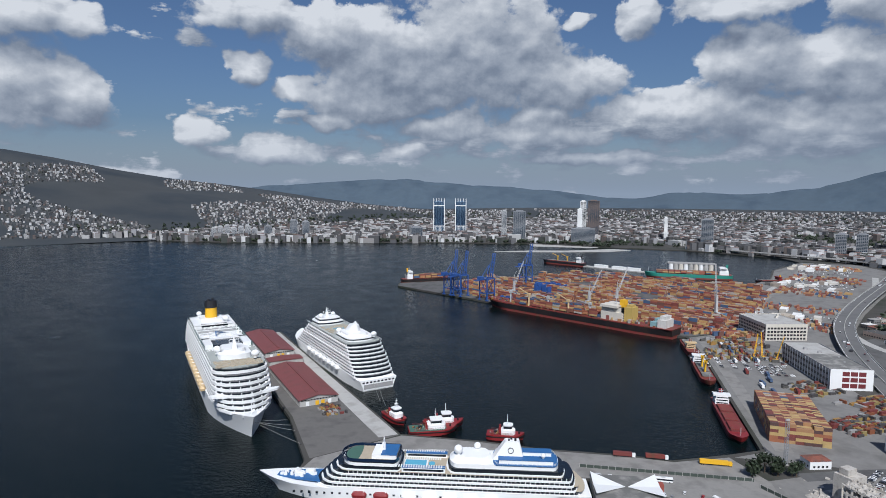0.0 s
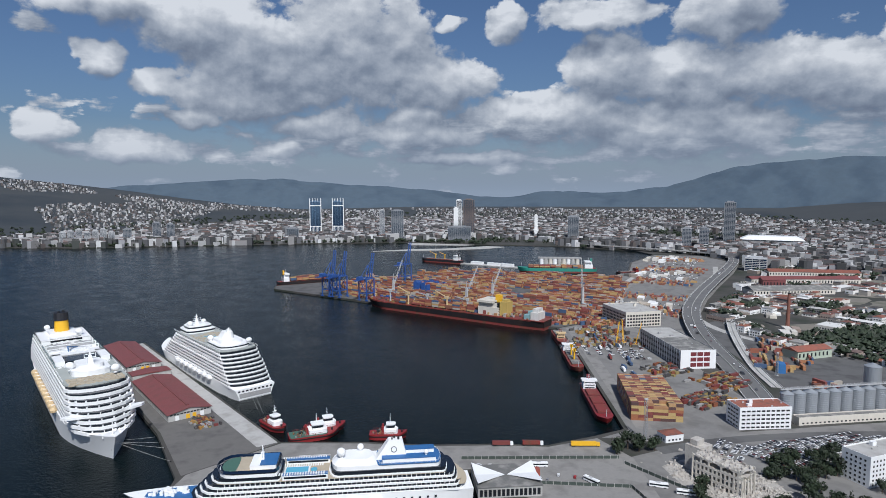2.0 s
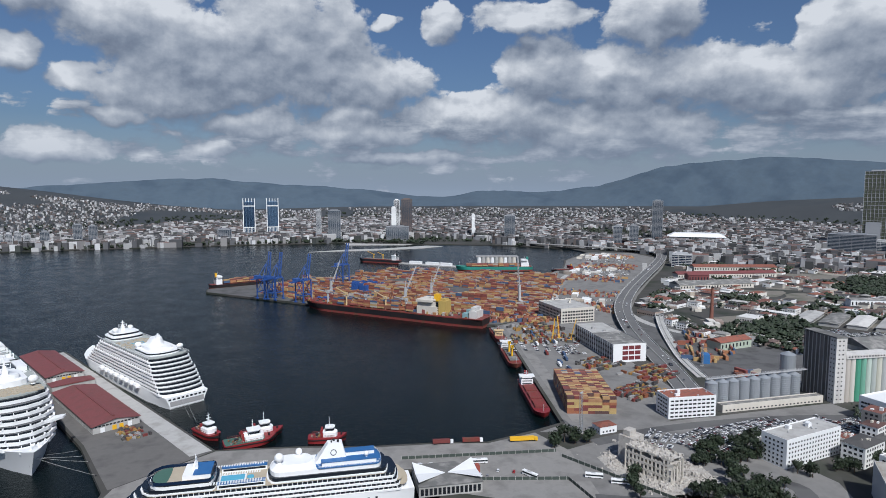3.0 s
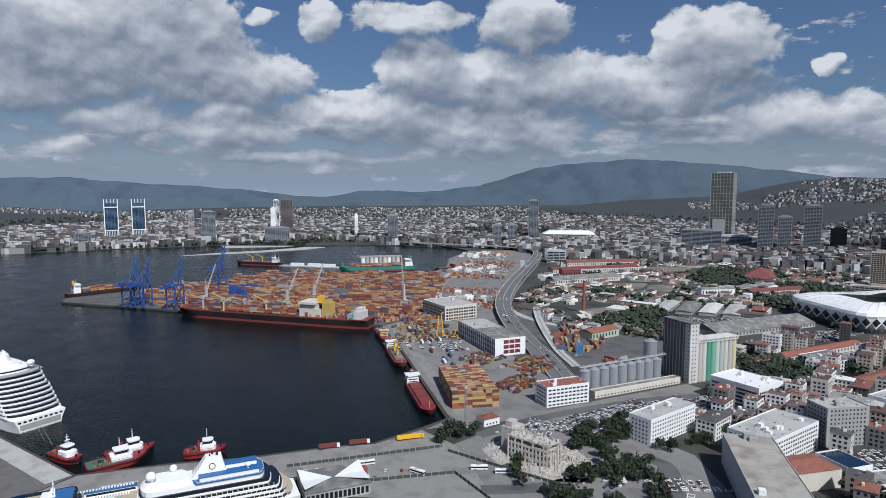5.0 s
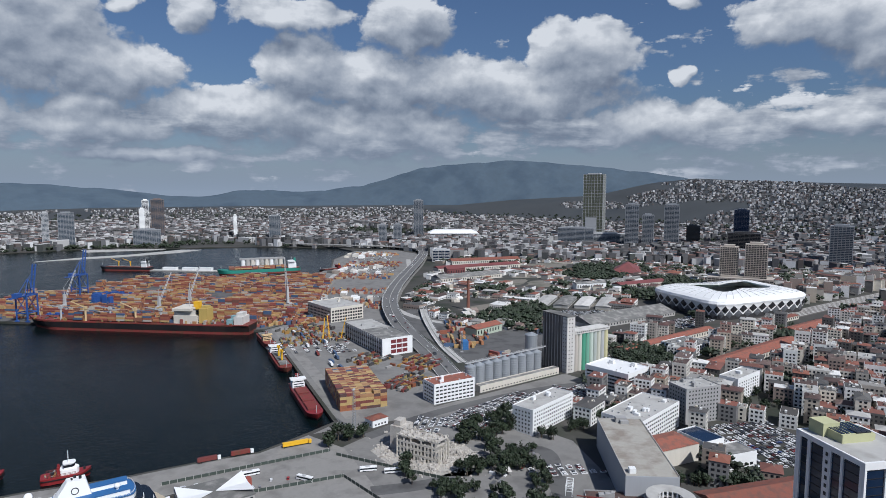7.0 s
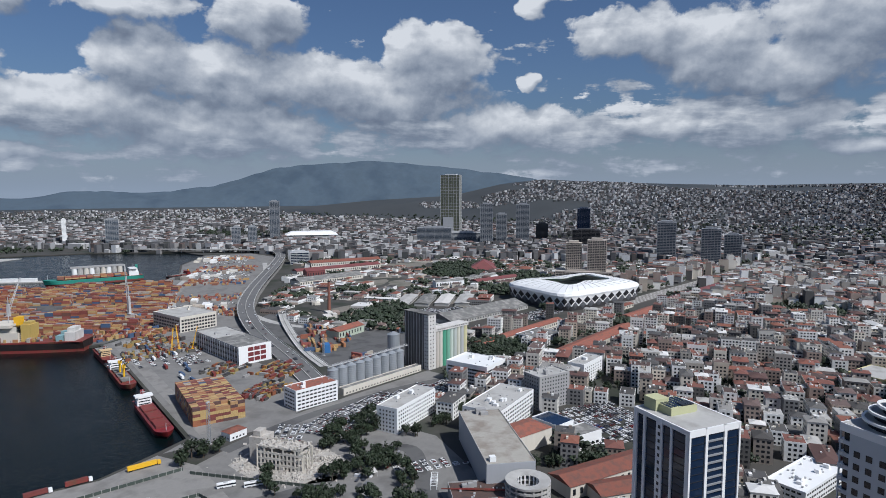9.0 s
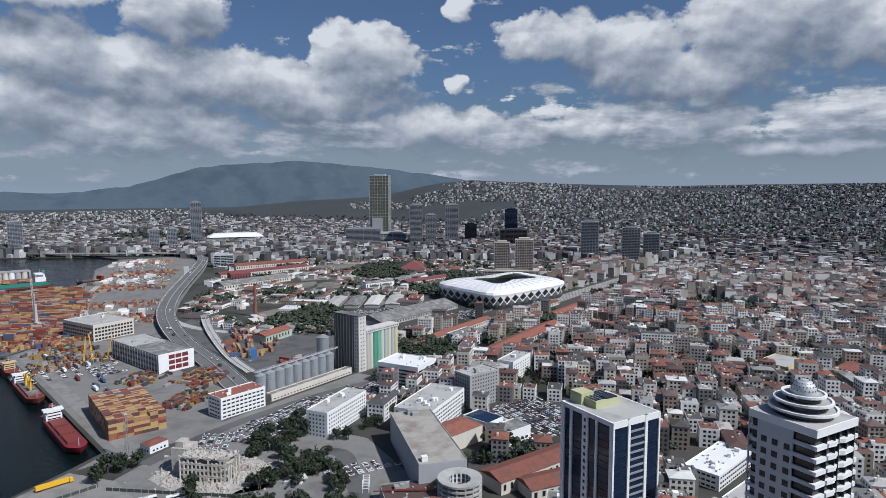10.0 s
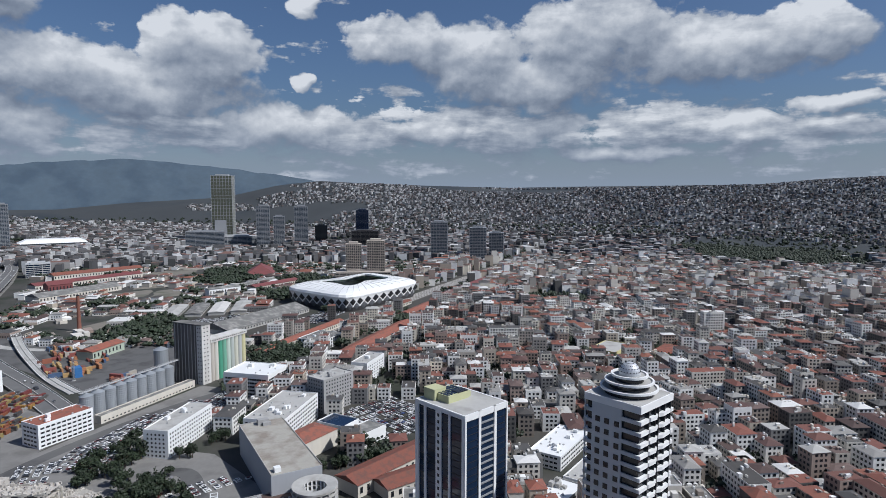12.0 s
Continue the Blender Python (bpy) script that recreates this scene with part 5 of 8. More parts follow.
def gantry_crane(x, y, a, up, label):
    c = thing("gantry_crane", (x, y, QUAY), a, label, "crane", "ship-to-shore cranes")
    for sx in (-9, 9):
        for sy in (-10, 10):
            part("leg", Mesh().beam((sx, sy, 0), (sx, sy, 40), 1.6), CRANE_BLUE, c)
            part("bogie", Mesh().box(sx - 3.4, sx + 3.4, sy - 0.9, sy + 0.9, 0, 2.0), CRANE_BLUE, c)
    m = Mesh()
    for sy in (-10, 10):
        m.beam((-9, sy, 13), (9, sy, 13), 1.4).beam((-9, sy, 39), (9, sy, 39), 1.6).beam((-9, sy, 13), (9, sy, 39), 0.8).beam((9, sy, 13), (-9, sy, 39), 0.8)
    for sx in (-9, 9):
        m.beam((sx, -10, 13), (sx, 10, 13), 1.3).beam((sx, -10, 39), (sx, 10, 39), 1.5)
    part("portal", m, CRANE_BLUE, c)
    m = Mesh()
    for sx in (-2.6, 2.6):
        m.beam((sx, -10, 38), (sx, 32, 38), 1.5)
        for y0 in range(-10, 32, 6):
            m.beam((sx, y0, 38), (-sx, y0 + 6, 38), 0.5)
    part("girder", m, CRANE_BLUE, c)
    e = (-10 - 46 * math.cos(radians(up)), 38 + 46 * math.sin(radians(up)))
    m = Mesh()
    for sx in (-2.6, 2.6):
        m.beam((sx, -10, 38), (sx, e[0], e[1]), 1.5)
    for k in np.linspace(0.05, 1, 9):
        m.beam((-2.6, -10 + (e[0] + 10) * k, 38 + (e[1] - 38) * k), (2.6, -10 + (e[0] + 10) * k, 38 + (e[1] - 38) * k), 0.7)
    part("boom", m, CRANE_BLUE, c, "raised blue boom")
    m = Mesh()
    for sx in (-2.6, 2.6):
        m.beam((sx * 2.5, -10, 39), (sx * 0.4, -4, 62), 1.1).beam((sx * 2.5, 10, 39), (sx * 0.4, -4, 62), 0.9).beam((sx * 0.4, -4, 62), (sx, e[0] * 0.7 - 3, 38 + (e[1] - 38) * 0.7), 0.4)
    part("apex_frame", m, CRANE_BLUE, c)
    part("machine_house", Mesh().box(-4, 4, 12, 22, 38.5, 44), CRANE_BLUE, c)
    part("cab", Mesh().box(-1.5, 1.5, 2, 5, 34, 37), GREY_WALL, c)


for x, y, up in ((20, 1158, 84), (38, 1142, 82), (84, 1098, 80), (182, 1300, 80)):
    gantry_crane(x, y, 132.5 - 90 + 90, up, "blue ship-to-shore gantry crane with its boom raised")


def harbour_crane(x, y, a, h, reach, label="grey mobile harbour crane with a lattice jib"):
    c = thing("harbour_crane", (x, y, QUAY), a, label, "crane", "mobile harbour cranes")
    part("chassis", Mesh().box(-8, 8, -4, 4, 0.8, 3.2), CRANE_GREY, c)
    for sx in (-6, -2, 2, 6):
        part("wheel", Mesh().box(sx - 1.2, sx + 1.2, -4.6, 4.6, 0, 1.8), BLACK, c)
    part("tower", Mesh().prism(rect(0, 0, 4.4, 4.4), 3.2, h * 0.42, rect(0, 0, 3, 3)), CRANE_GREY, c)
    part("machinery", Mesh().box(-7, 1, -3, 3, 4, 9), CRANE_GREY, c)
    m = Mesh()
    n = 10
    tip = (reach, h)
    for k in range(n):
        p, q = k / n, (k + 1) / n
        wa, wb = 1.6 * (1 - 0.6 * p), 1.6 * (1 - 0.6 * q)
        a0, b0 = (2 + (tip[0] - 2) * p, h * 0.3 + (h * 0.7) * p), (2 + (tip[0] - 2) * q, h * 0.3 + h * 0.7 * q)
        for s in (-1, 1):
            m.beam((a0[0], s * wa, a0[1]), (b0[0], s * wb, b0[1]), 0.5)
            m.beam((a0[0], s * wa, a0[1]), (b0[0], -s * wb, b0[1]), 0.3)
    m.beam((0, 0, h * 0.42), (0, 0, h * 0.6), 0.8).beam((0, 0, h * 0.6), (tip[0], 0, tip[1]), 0.18).beam((tip[0], 0, tip[1]), (tip[0], 0, h * 0.35), 0.15)
    part("jib", m, CRANE_GREY, c)


for x, y, a, h, reach in ((140, 1160, 40, 62, 26), (256, 1046, 35, 60, 30), (312, 1075, 40, 62, 32), (432, 950, 100, 84, 6)):
    harbour_crane(x, y, a, h, reach)
scatter_boxes("terminal_machines", [(215, 1205, 30, 22, 40, 46, (9, 3, 13)), (110, 1085, 14, 30, 40, 12, (8, 3, 10))], CRANE_BLUE, "cluster of blue straddle carriers and crane parts", "machine", 21)
scatter_boxes("terminal_clutter", [(60, 1190, 50, 20, 132, 30, (10, 4, 4)), (370, 865, 40, 25, 20, 60, (8, 3, 5)), (400, 920, 50, 20, 20, 50, (8, 3, 6))], CARGO_MIX, "loose containers and gear by the terminal edge", "container", 22)
scatter_boxes("terminal_tanks", [(455, 945, 24, 14, 30, 30, (9, 3, 7))], material("blue_tarpaulin", (0.10, 0.20, 0.33), 0.6), "blue tank containers stacked by a crane", "container", 23)


# port warehouses
def port_warehouse(left, near, right, top, label, white_roof, seed):
    b, w, d, h = block("port_warehouse", left, near, right, top, GREY_WALL, GREY_ROOF, label, "warehouse", parapet=0.8, extras=2, seed=seed)
    part("white_gable", Mesh().box(-w / 2 - 0.02, w / 2 + 0.02, -d / 2 - 0.25, -d / 2 + 0.3, 0, h + 1.2), WHITE, b)
    part("roof_panel", Mesh().box(-w / 2 + 1, w / 2 - 1, d * white_roof - d / 2, d / 2 - 1, h + 0.14, h + 0.3), PALE_CONCRETE, b, "pale sheeted roof end")
    red = material("maroon_window_wall", (0.16, 0.035, 0.04), 0.35, vary=0.3, scale=0.5)
    for f in range(3):
        for i in range(3):
            part("window", Mesh().box(-w * 0.22 + i * w * 0.19, -w * 0.22 + i * w * 0.19 + w * 0.165, -d / 2 - 0.4, -d / 2 - 0.2, 2.4 + f * (h - 2) / 3, 2.4 + f * (h - 2) / 3 + (h - 2) / 3 * 0.72), red, b, "maroon glazed bay")
    n = int(d / 6.5)
    for s, side in ((-1, "w"), (1, "e")):
        for i in range(n):
            for f in range(3):
                y = -d / 2 + 4 + i * (d - 6) / n
                x0, x1 = sorted((s * (w / 2 - 0.1), s * (w / 2 + 0.15)))
                part("side_window", Mesh().box(x0, x1, y, y + 4.2, 1.6 + f * (h - 2) / 3, 1.6 + f * (h - 2) / 3 + 2.6), WINDOW, b)
        for i in range(n + 1):
            y = -d / 2 + 2.6 + i * (d - 6) / n
            x0, x1 = sorted((s * (w / 2 - 0.1), s * (w / 2 + 0.4)))
            part("pilaster", Mesh().box(x0, x1, y, y + 0.7, 0, h), WHITE, b)


port_warehouse((431, 707), (389, 598), (429, 593), 23, "long grey port warehouse with a white gable and maroon windows", 0.55, 1)
b, w, d, h = block("port_office", (450, 872), (431, 800), (487, 801), 24, BEIGE, PALE_CONCRETE, "port warehouse with a gridded pink front and white roof", "warehouse", floors=4, step=4.4, size=(3.2, 2.6), fh=4.6, sides="sw", seed=2)
b, w, d, h = block("port_block", (345, 452), (337, 432), (381, 426), 21, WHITE, TILE, "white port office with strip windows and a red flat roof", "office", floors=5, step=4.2, size=(3.0, 1.4), fh=3.4, sides="swe", seed=3)
b, w, d, h = block("gate_house", (258, 431), (263, 420), (279, 421), 9, WHITE, TILE, "small white gatehouse with a red roof by the stack", "house", floors=1, pitched=1.6, seed=4)


# silos
def steel_silos():
    for i in range(9):
        t = i / 8
        s = thing("grain_silo", (393 + 92 * t, 446 - 3 * t, QUAY), 0, "corrugated galvanised steel grain silo", "silo", "row of grain silos")
        part("shell", Mesh().lathe([(5.5 - (0.16 if k % 2 else 0), k * 0.95 + e) for k in range(24) for e in (0.03, 0.9)], 24), STEEL, s)
        part("cone_roof", Mesh().tube(0, 0, 5.7, 22.8, 25.2, 20, 0.8), STEEL, s)
        part("hatch", Mesh().tube(0, 0, 0.8, 25.2, 26.0, 8), STEEL, s)
    s = thing("conveyor_gallery", (439, 445, QUAY + 26.0), -1.8, "steel conveyor gallery on top of the silos", "conveyor")
    part("walkway", Mesh().box(-52, 60, -1.0, 1.0, -0.2, 0.4), CRANE_GREY, s)
    m = Mesh()
    railing(m, [(x, -1.0) for x in range(-52, 61, 7)], 0.4), railing(m, [(x, 1.0) for x in range(-52, 61, 7)], 0.4)
    part("railing", m, CRANE_GREY, s, kind="stuff")
    s = thing("tall_silo", (497, 462, QUAY), 0, "tall galvanised steel silo beside the silo block", "silo")
    part("shell", Mesh().tube(0, 0, 7, 0, 36, 20), STEEL, s, smooth=False)
    part("cone_roof", Mesh().tube(0, 0, 7.2, 36, 39, 20, 1), STEEL, s)
    # cream loading shed along the silos
    b, w, d, h = block("loading_shed", (394, 438), (392, 430), (500, 424), 9, BEIGE, GREY_ROOF, "long cream loading shed in front of the silos", "shed", floors=1, step=4, size=(1.8, 1.2), fh=3, sides="s", extras=0)
    taken(445, 440, 58)


steel_silos()
STRIPE = [("tan", (0.46, 0.42, 0.37)), ("sand", (0.56, 0.53, 0.47)), ("green", (0.07, 0.28, 0.18)), ("mint", (0.16, 0.36, 0.26)), ("pale_green", (0.46, 0.53, 0.46)), ("grey_green", (0.40, 0.43, 0.40)), ("cream", (0.54, 0.53, 0.44)), ("grey", (0.42, 0.43, 0.42)), ("yellow", (0.56, 0.52, 0.31))]
TOWER_SHEET = material("brown_grey_sheet_cladding", (0.10, 0.092, 0.086), 0.7, vary=0.35, scale=0.12, stain_or_shade=(0.17, 0.155, 0.145), streak=True)


def silo_block():
    b = thing("silo_block", (508, 420, QUAY), -7, "concrete grain elevator with a dark tower and pastel painted silo tubes", "silo")
    part("dark_tower", Mesh().box(-1.5, 10, 6, 38, 0, 60), TOWER_SHEET, b, "dark clad tower")
    for i in range(7):
        part("tower_rib", Mesh().box(-1.9, -1.4, 8 + i * 4.6, 8.8 + i * 4.6, 0, 61), PALE_CONCRETE, b)
    part("white_shaft", Mesh().box(-1.6, 9.5, -1.5, 6, 0, 61), PALE_WALL, b, "white lift shaft")
    part("roof_slab", Mesh().box(-2.2, 10.6, -2, 38.6, 61, 62), GREY_ROOF, b)
    m = Mesh()
    for f in range(14):
        for y in (0.2, 3.4):
            m.box(-1.75, -1.5, y, y + 1.1, 3 + f * 4.2, 4.2 + f * 4.2)
        for x in (1, 5):
            m.box(x, x + 1.4, -1.62, -1.4, 3 + f * 4.2, 4.2 + f * 4.2)
    part("shaft_windows", m, WINDOW, b, kind="stuff")
    for i, (n, c) in enumerate(STRIPE):
        mat = material("silo_paint_" + n, c, 0.8, vary=0.15, scale=0.15, streak=True)
        part("silo_tube", Mesh().tube(13.5 + i * 5.7, 2, 3.0, 0, 41, 18).tube(13.5 + i * 5.7, 8, 3.0, 0, 41, 18), mat, b)
    part("top_gallery", Mesh().box(10, 62, -1.6, 13, 41, 44.5), PALE_WALL, b)
    for i in range(16):
        part("gallery_window", Mesh().box(12 + i * 3.1, 13.4 + i * 3.1, -1.72, -1.5, 42.3, 43.6), WINDOW, b)
    part("side_annex", Mesh().box(10.2, 40, 13.2, 30, 0, 38), DARK_CLAD, b)
    taken(535, 425, 38)


silo_block()

# white offices near the station square
block("office_block", (493, 382), (494, 334), (533, 337), 24, WHITE, WHITE, "white six-storey office block with ribbon windows", "office", floors=5, step=2.6, size=(2.3, 1.7), fh=3.6, sides="swe", seed=5, extras=3)
block("apartment_block", (359, 347), (354, 326), (414, 335), 23.6, WHITE, PALE_CONCRETE, "white six-storey block with small square windows", "apartment block", floors=6, step=3.2, size=(1.3, 1.4), fh=3.2, seed=6, extras=3)
block("apartment_block", (411, 291), (396, 256), (464, 264), 24, WHITE, PALE_CONCRETE, "white terraced block with rooftop plant", "apartment block", floors=6, step=3.4, size=(2.0, 1.4), fh=3.3, seed=7, extras=6)
block("hotel", (474, 284), (471, 262), (505, 250), 33, GREY_WALL, PALE_CONCRETE, "grey nine-storey hotel with small white-framed windows", "hotel", floors=9, step=3.2, size=(1.3, 1.4), fh=3.3, seed=8, extras=4)
block("house", (395, 251), (377, 230), (416, 220), 16, BEIGE, TILE, "plain rendered hall with a red tiled hip roof", "hall", floors=0, pitched=3.5, seed=9)
block("white_hall", (423, 216), (418, 198), (441, 190), 13, WHITE, GREY_ROOF, "white hall with a grey membrane roof", "hall", floors=1, step=5, size=(3, 2), sides="s", seed=10, extras=0)
block("glass_hall", (430, 243), (421, 218), (441, 214), 15, WHITE, GLASS_BLUE, "white hall with a dark glazed roof", "hall", floors=1, seed=11, extras=0)
block("white_step_block", (562, 280), (561, 262), (605, 262), 24, WHITE, PALE_CONCRETE, "stepped white apartment block with blank gables", "apartment block", floors=6, step=4.5, size=(1.4, 1.4), sides="s", seed=12)
block("arcade_building", (675, 406), (664, 369), (713, 366), 15, WHITE, GREY_ROOF, "white arcaded office building by the railway", "office", floors=3, step=5, size=(2.6, 2.8), fh=4, seed=13)


def warehouse_ramp():
    (cx, cy), w, d, a = fit_box((363, 296), (314, 212), (338, 190))
    b = thing("big_warehouse", (cx, cy, QUAY), a, "large blank concrete warehouse with a stained flat roof", "warehouse")
    taken(365, 270, 42), taken(335, 215, 42), taken(390, 290, 20)
    d = abs(d)
    h = 22
    wall = material("blank_concrete_wall", (0.36, 0.37, 0.39), 0.8, vary=0.15, scale=0.08, streak=True)
    part("wall", Mesh().box(-w / 2, w / 2, -d / 2, d / 2, -0.3, h), wall, b)
    n = 9
    for i in range(n):
        y0 = -d / 2 + 0.4 + i * (d - 0.8) / n
        part("roof_slab", Mesh().box(-w / 2 + 0.4, w / 2 - 0.4, y0, y0 + (d - 0.8) / n - 0.12, h, h + 0.16), WARE_ROOF, b)
    m = Mesh()
    m.box(-w / 2, -w / 2 + 0.4, -d / 2, d / 2, h, h + 0.7).box(w / 2 - 0.4, w / 2, -d / 2, d / 2, h, h + 0.7).box(-w / 2 + 0.4, w / 2 - 0.4, d / 2 - 0.4, d / 2, h, h + 0.7)
    part("parapet", m, PALE_CONCRETE, b)
    part("roof_hut", Mesh().box(-4, 4, d / 2 - 8, d / 2 - 3, h, h + 4).box(-1, 5, d / 2 - 11, d / 2 - 8, h, h + 2.5), GREY_WALL, b)
    part("roof_hut", Mesh().box(-w / 2 + 3, -w / 2 + 7, -d / 2 + 3, -d / 2 + 7, h, h + 3.2), WHITE, b)
    r = thing("spiral_ramp", (318, 184, QUAY), 0, "round concrete spiral car ramp with window slots", "ramp")
    m, k = Mesh(), 32
    for f in range(7):
        vs = []
        for i in range(k):
            ca, sa = math.cos(2 * math.pi * i / k), math.sin(2 * math.pi * i / k)
            vs += [(14 * ca, 14 * sa, f * 3), (14 * ca, 14 * sa, f * 3 + 1.3), (13.4 * ca, 13.4 * sa, f * 3 + 1.3), (7 * ca, 7 * sa, f * 3 + 0.5), (7 * ca, 7 * sa, f * 3)]
        fs = []
        for i in range(k):
            p, q = i * 5, ((i + 1) % k) * 5
            fs += [(p, q, q + 1, p + 1), (p + 1, q + 1, q + 2, p + 2), (p + 2, q + 2, q + 3, p + 3), (p + 3, q + 3, q + 4, p + 4), (p + 4, q + 4, q, p)]
        m.add(vs, fs)
    part("ramp_decks", m, PALE_CONCRETE, r)
    for i in range(16):
        part("mullion", Mesh().turned(13.4 * math.cos(i * math.pi / 8), 13.4 * math.sin(i * math.pi / 8), 1.2, 0.6, i * 22.5 + 90, 0, 19), PALE_CONCRETE, r)
    part("core", Mesh().tube(0, 0, 6.8, 0, 8, 20), GREY_WALL, r)
    for i in range(16):
        part("inner_pier", Mesh().turned(7.2 * math.cos(i * math.pi / 8), 7.2 * math.sin(i * math.pi / 8), 0.9, 0.5, i * 22.5 + 90, 8, 18.4), WHITE, r)
    taken(318, 184, 18)
    block("brown_roof_hall", (292, 240), (283, 215), (309, 190), 12, GREY_WALL, material("rusty_roof_sheets", (0.10, 0.06, 0.05), 0.8, vary=0.5, scale=0.3, stain_or_shade=(0.05, 0.04, 0.038)), "half-demolished hall with a rusty brown roof frame", "hall", extras=3, seed=14)
    m = Mesh()
    for i in range(7):
        m.turned(296 + i * 3, 222 - i * 4.4, 0.3, 20, 40, QUAY + 9.9, QUAY + 10.5)
    part("roof_beams", m, HULL_RUST, thing("roof_frame", (0, 0, 0), 0, "rusty bare steel roof beams over the hall", "roof frame"), kind="stuff")
    b2 = thing("tall_rooftop_frame", (288, 232, QUAY + 9.2), 35, "white steel frame and scaffold on the hall roof", "scaffold")
    m = Mesh()
    for x in range(0, 13, 4):
        for y in (0, 4):
            m.beam((x, y, 0), (x, y, 6), 0.3)
        m.beam((x, 0, 6), (x, 4, 6), 0.3).beam((x, 0, 3), (x, 4, 3), 0.3)
    for y in (0, 4):
        for z in (3, 6):
            m.beam((0, y, z), (12, y, z), 0.3)
    part("frame", m, WHITE, b2)


warehouse_ramp()


def ruin():
    b = thing("ruined_building", (262, 350, QUAY), -68, "half-demolished beige building with empty window holes", "ruin")
    taken(268, 350, 32)
    r = random.Random(5)
    m = Mesh()
    L, W = 36, 14
    for f in range(4):                                  # slabs, broken at the edges
        pts = [(-L / 2, -W / 2), (L / 2 - r.uniform(0, 5), -W / 2), (L / 2 - r.uniform(0, 8), W / 2 - r.uniform(0, 4)), (0, W / 2 - r.uniform(0, 5)), (-L / 2, W / 2 - r.uniform(0, 3))]
        part("slab", Mesh().prism(pts, 3.6 + f * 4.2, 4.1 + f * 4.2), RUBBLE, b)
    for side, n, ax in ((-W / 2, 12, 0), (W / 2 - 0.4, 10, 0)):
        for i in range(n + 1):
            x = -L / 2 + i * L / n
            part("pillar", Mesh().box(x - 0.6, x + 0.6, side, side + 0.5, 0, 16 + r.uniform(-3.5, 3.0)), BEIGE, b)
        m = Mesh()
        for f in range(4):
            for i in range(n):
                x = -L / 2 + i * L / n
                if r.random() < 0.85:
                    m.box(x + 0.6, x + L / n - 0.6, side + 0.03, side + 0.35, f * 4.2 + 3.0, f * 4.2 + 5.0 - r.uniform(0, 0.6))
        part("spandrels", m, BEIGE, b, kind="stuff")
    for i in range(5):
        y = -W / 2 + i * W / 4
        part("pillar", Mesh().box(L / 2 - 0.5, L / 2, y - 0.5, y + 0.5, 0, 15 + r.uniform(-4, 3)), BEIGE, b)
        part("pillar", Mesh().box(-L / 2, -L / 2 + 0.5, y - 0.5, y + 0.5, 0, 15 + r.uniform(-2, 3)), BEIGE, b)
    part("broken_wing", Mesh().box(-L / 2 - 12, -L / 2 - 0.1, 2, 16, 0, 18).box(-L / 2 - 10, -L / 2 - 4, 4, 12, 18, 22), RUBBLE, b)
    m = Mesh()
    for i in range(420):
        x, y = r.gauss(4, 20), r.gauss(-3, 11)
        s = r.uniform(0.4, 1.9)
        z = max(0, 3.2 - math.hypot(x * 0.12, y * 0.22)) + (0 if abs(y) > W / 2 or abs(x) > L / 2 else r.uniform(0, 1))
        m.turned(x, y, s * r.uniform(0.8, 2.2), s, r.uniform(0, 180), -0.1, z + s * r.uniform(0.3, 0.9), s * 0.2)
    part("rubble", m, RUBBLE, b, "heaps of broken concrete", kind="stuff")
    m = Mesh()
    for i in range(90):
        x, y = r.uniform(-L / 2, L / 2), r.uniform(-W / 2, W / 2)
        m.turned(x, y, r.uniform(0.8, 2.6), r.uniform(0.5, 1.4), r.uniform(0, 180), 16.7, 16.9 + r.uniform(0.2, 1.3), 0.1)
    part("roof_debris", m, RUBBLE, b, kind="stuff")


ruin()


def rubble_heap(x, y, spread, n, seed, label):
    r, m = random.Random(seed), Mesh()
    for i in range(n):
        px, py, q = r.gauss(0, spread), r.gauss(0, spread * 0.6), r.uniform(0.3, 1.5)
        z = max(0.0, 2.6 - 2.2 * math.hypot(px, py * 1.6) / spread)
        m.turned(px, py, q * r.uniform(0.8, 2.4), q, r.uniform(0, 180), -0.1, z + q * r.uniform(0.3, 0.8), q * 0.2)
    h = thing("rubble_heap", (x, y, QUAY), r.uniform(0, 180), label, "rubble", "demolition rubble heaps")
    part("broken_blocks", m, RUBBLE, h, kind="stuff")


for k, (x, y, q) in enumerate(((286, 338, 7), (276, 322, 6), (292, 352, 6), (246, 372, 6), (258, 330, 5), (280, 364, 6))):
    rubble_heap(x, y, q, 150, 50 + k, "heap of pale broken concrete and bricks")


def canopy(x, y, a, w, d):
    c = thing("market_canopy", (x, y, QUAY), a, "white flat canopy on thin posts beside the street", "canopy", "street canopies")
    part("roof", Mesh().prism(rect(0, 0, w, d), 3.2, 3.6, rect(0, 0, w - 0.8, d - 0.8)), PALE_WALL, c)
    for px in (-w / 2 + 0.3, 0, w / 2 - 0.3):
        for py in (-d / 2 + 0.3, d / 2 - 0.3):
            part("post", Mesh().box(px - 0.1, px + 0.1, py - 0.1, py + 0.1, 0, 3.2), CRANE_GREY, c)


for x, y, a, w, d in ((262, 262, 62, 13, 5), (246, 288, 40, 9, 5), (276, 222, 62, 11, 4.5), (292, 292, 60, 8, 5), (232, 268, 30, 8, 4)):
    canopy(x, y, a, w, d)


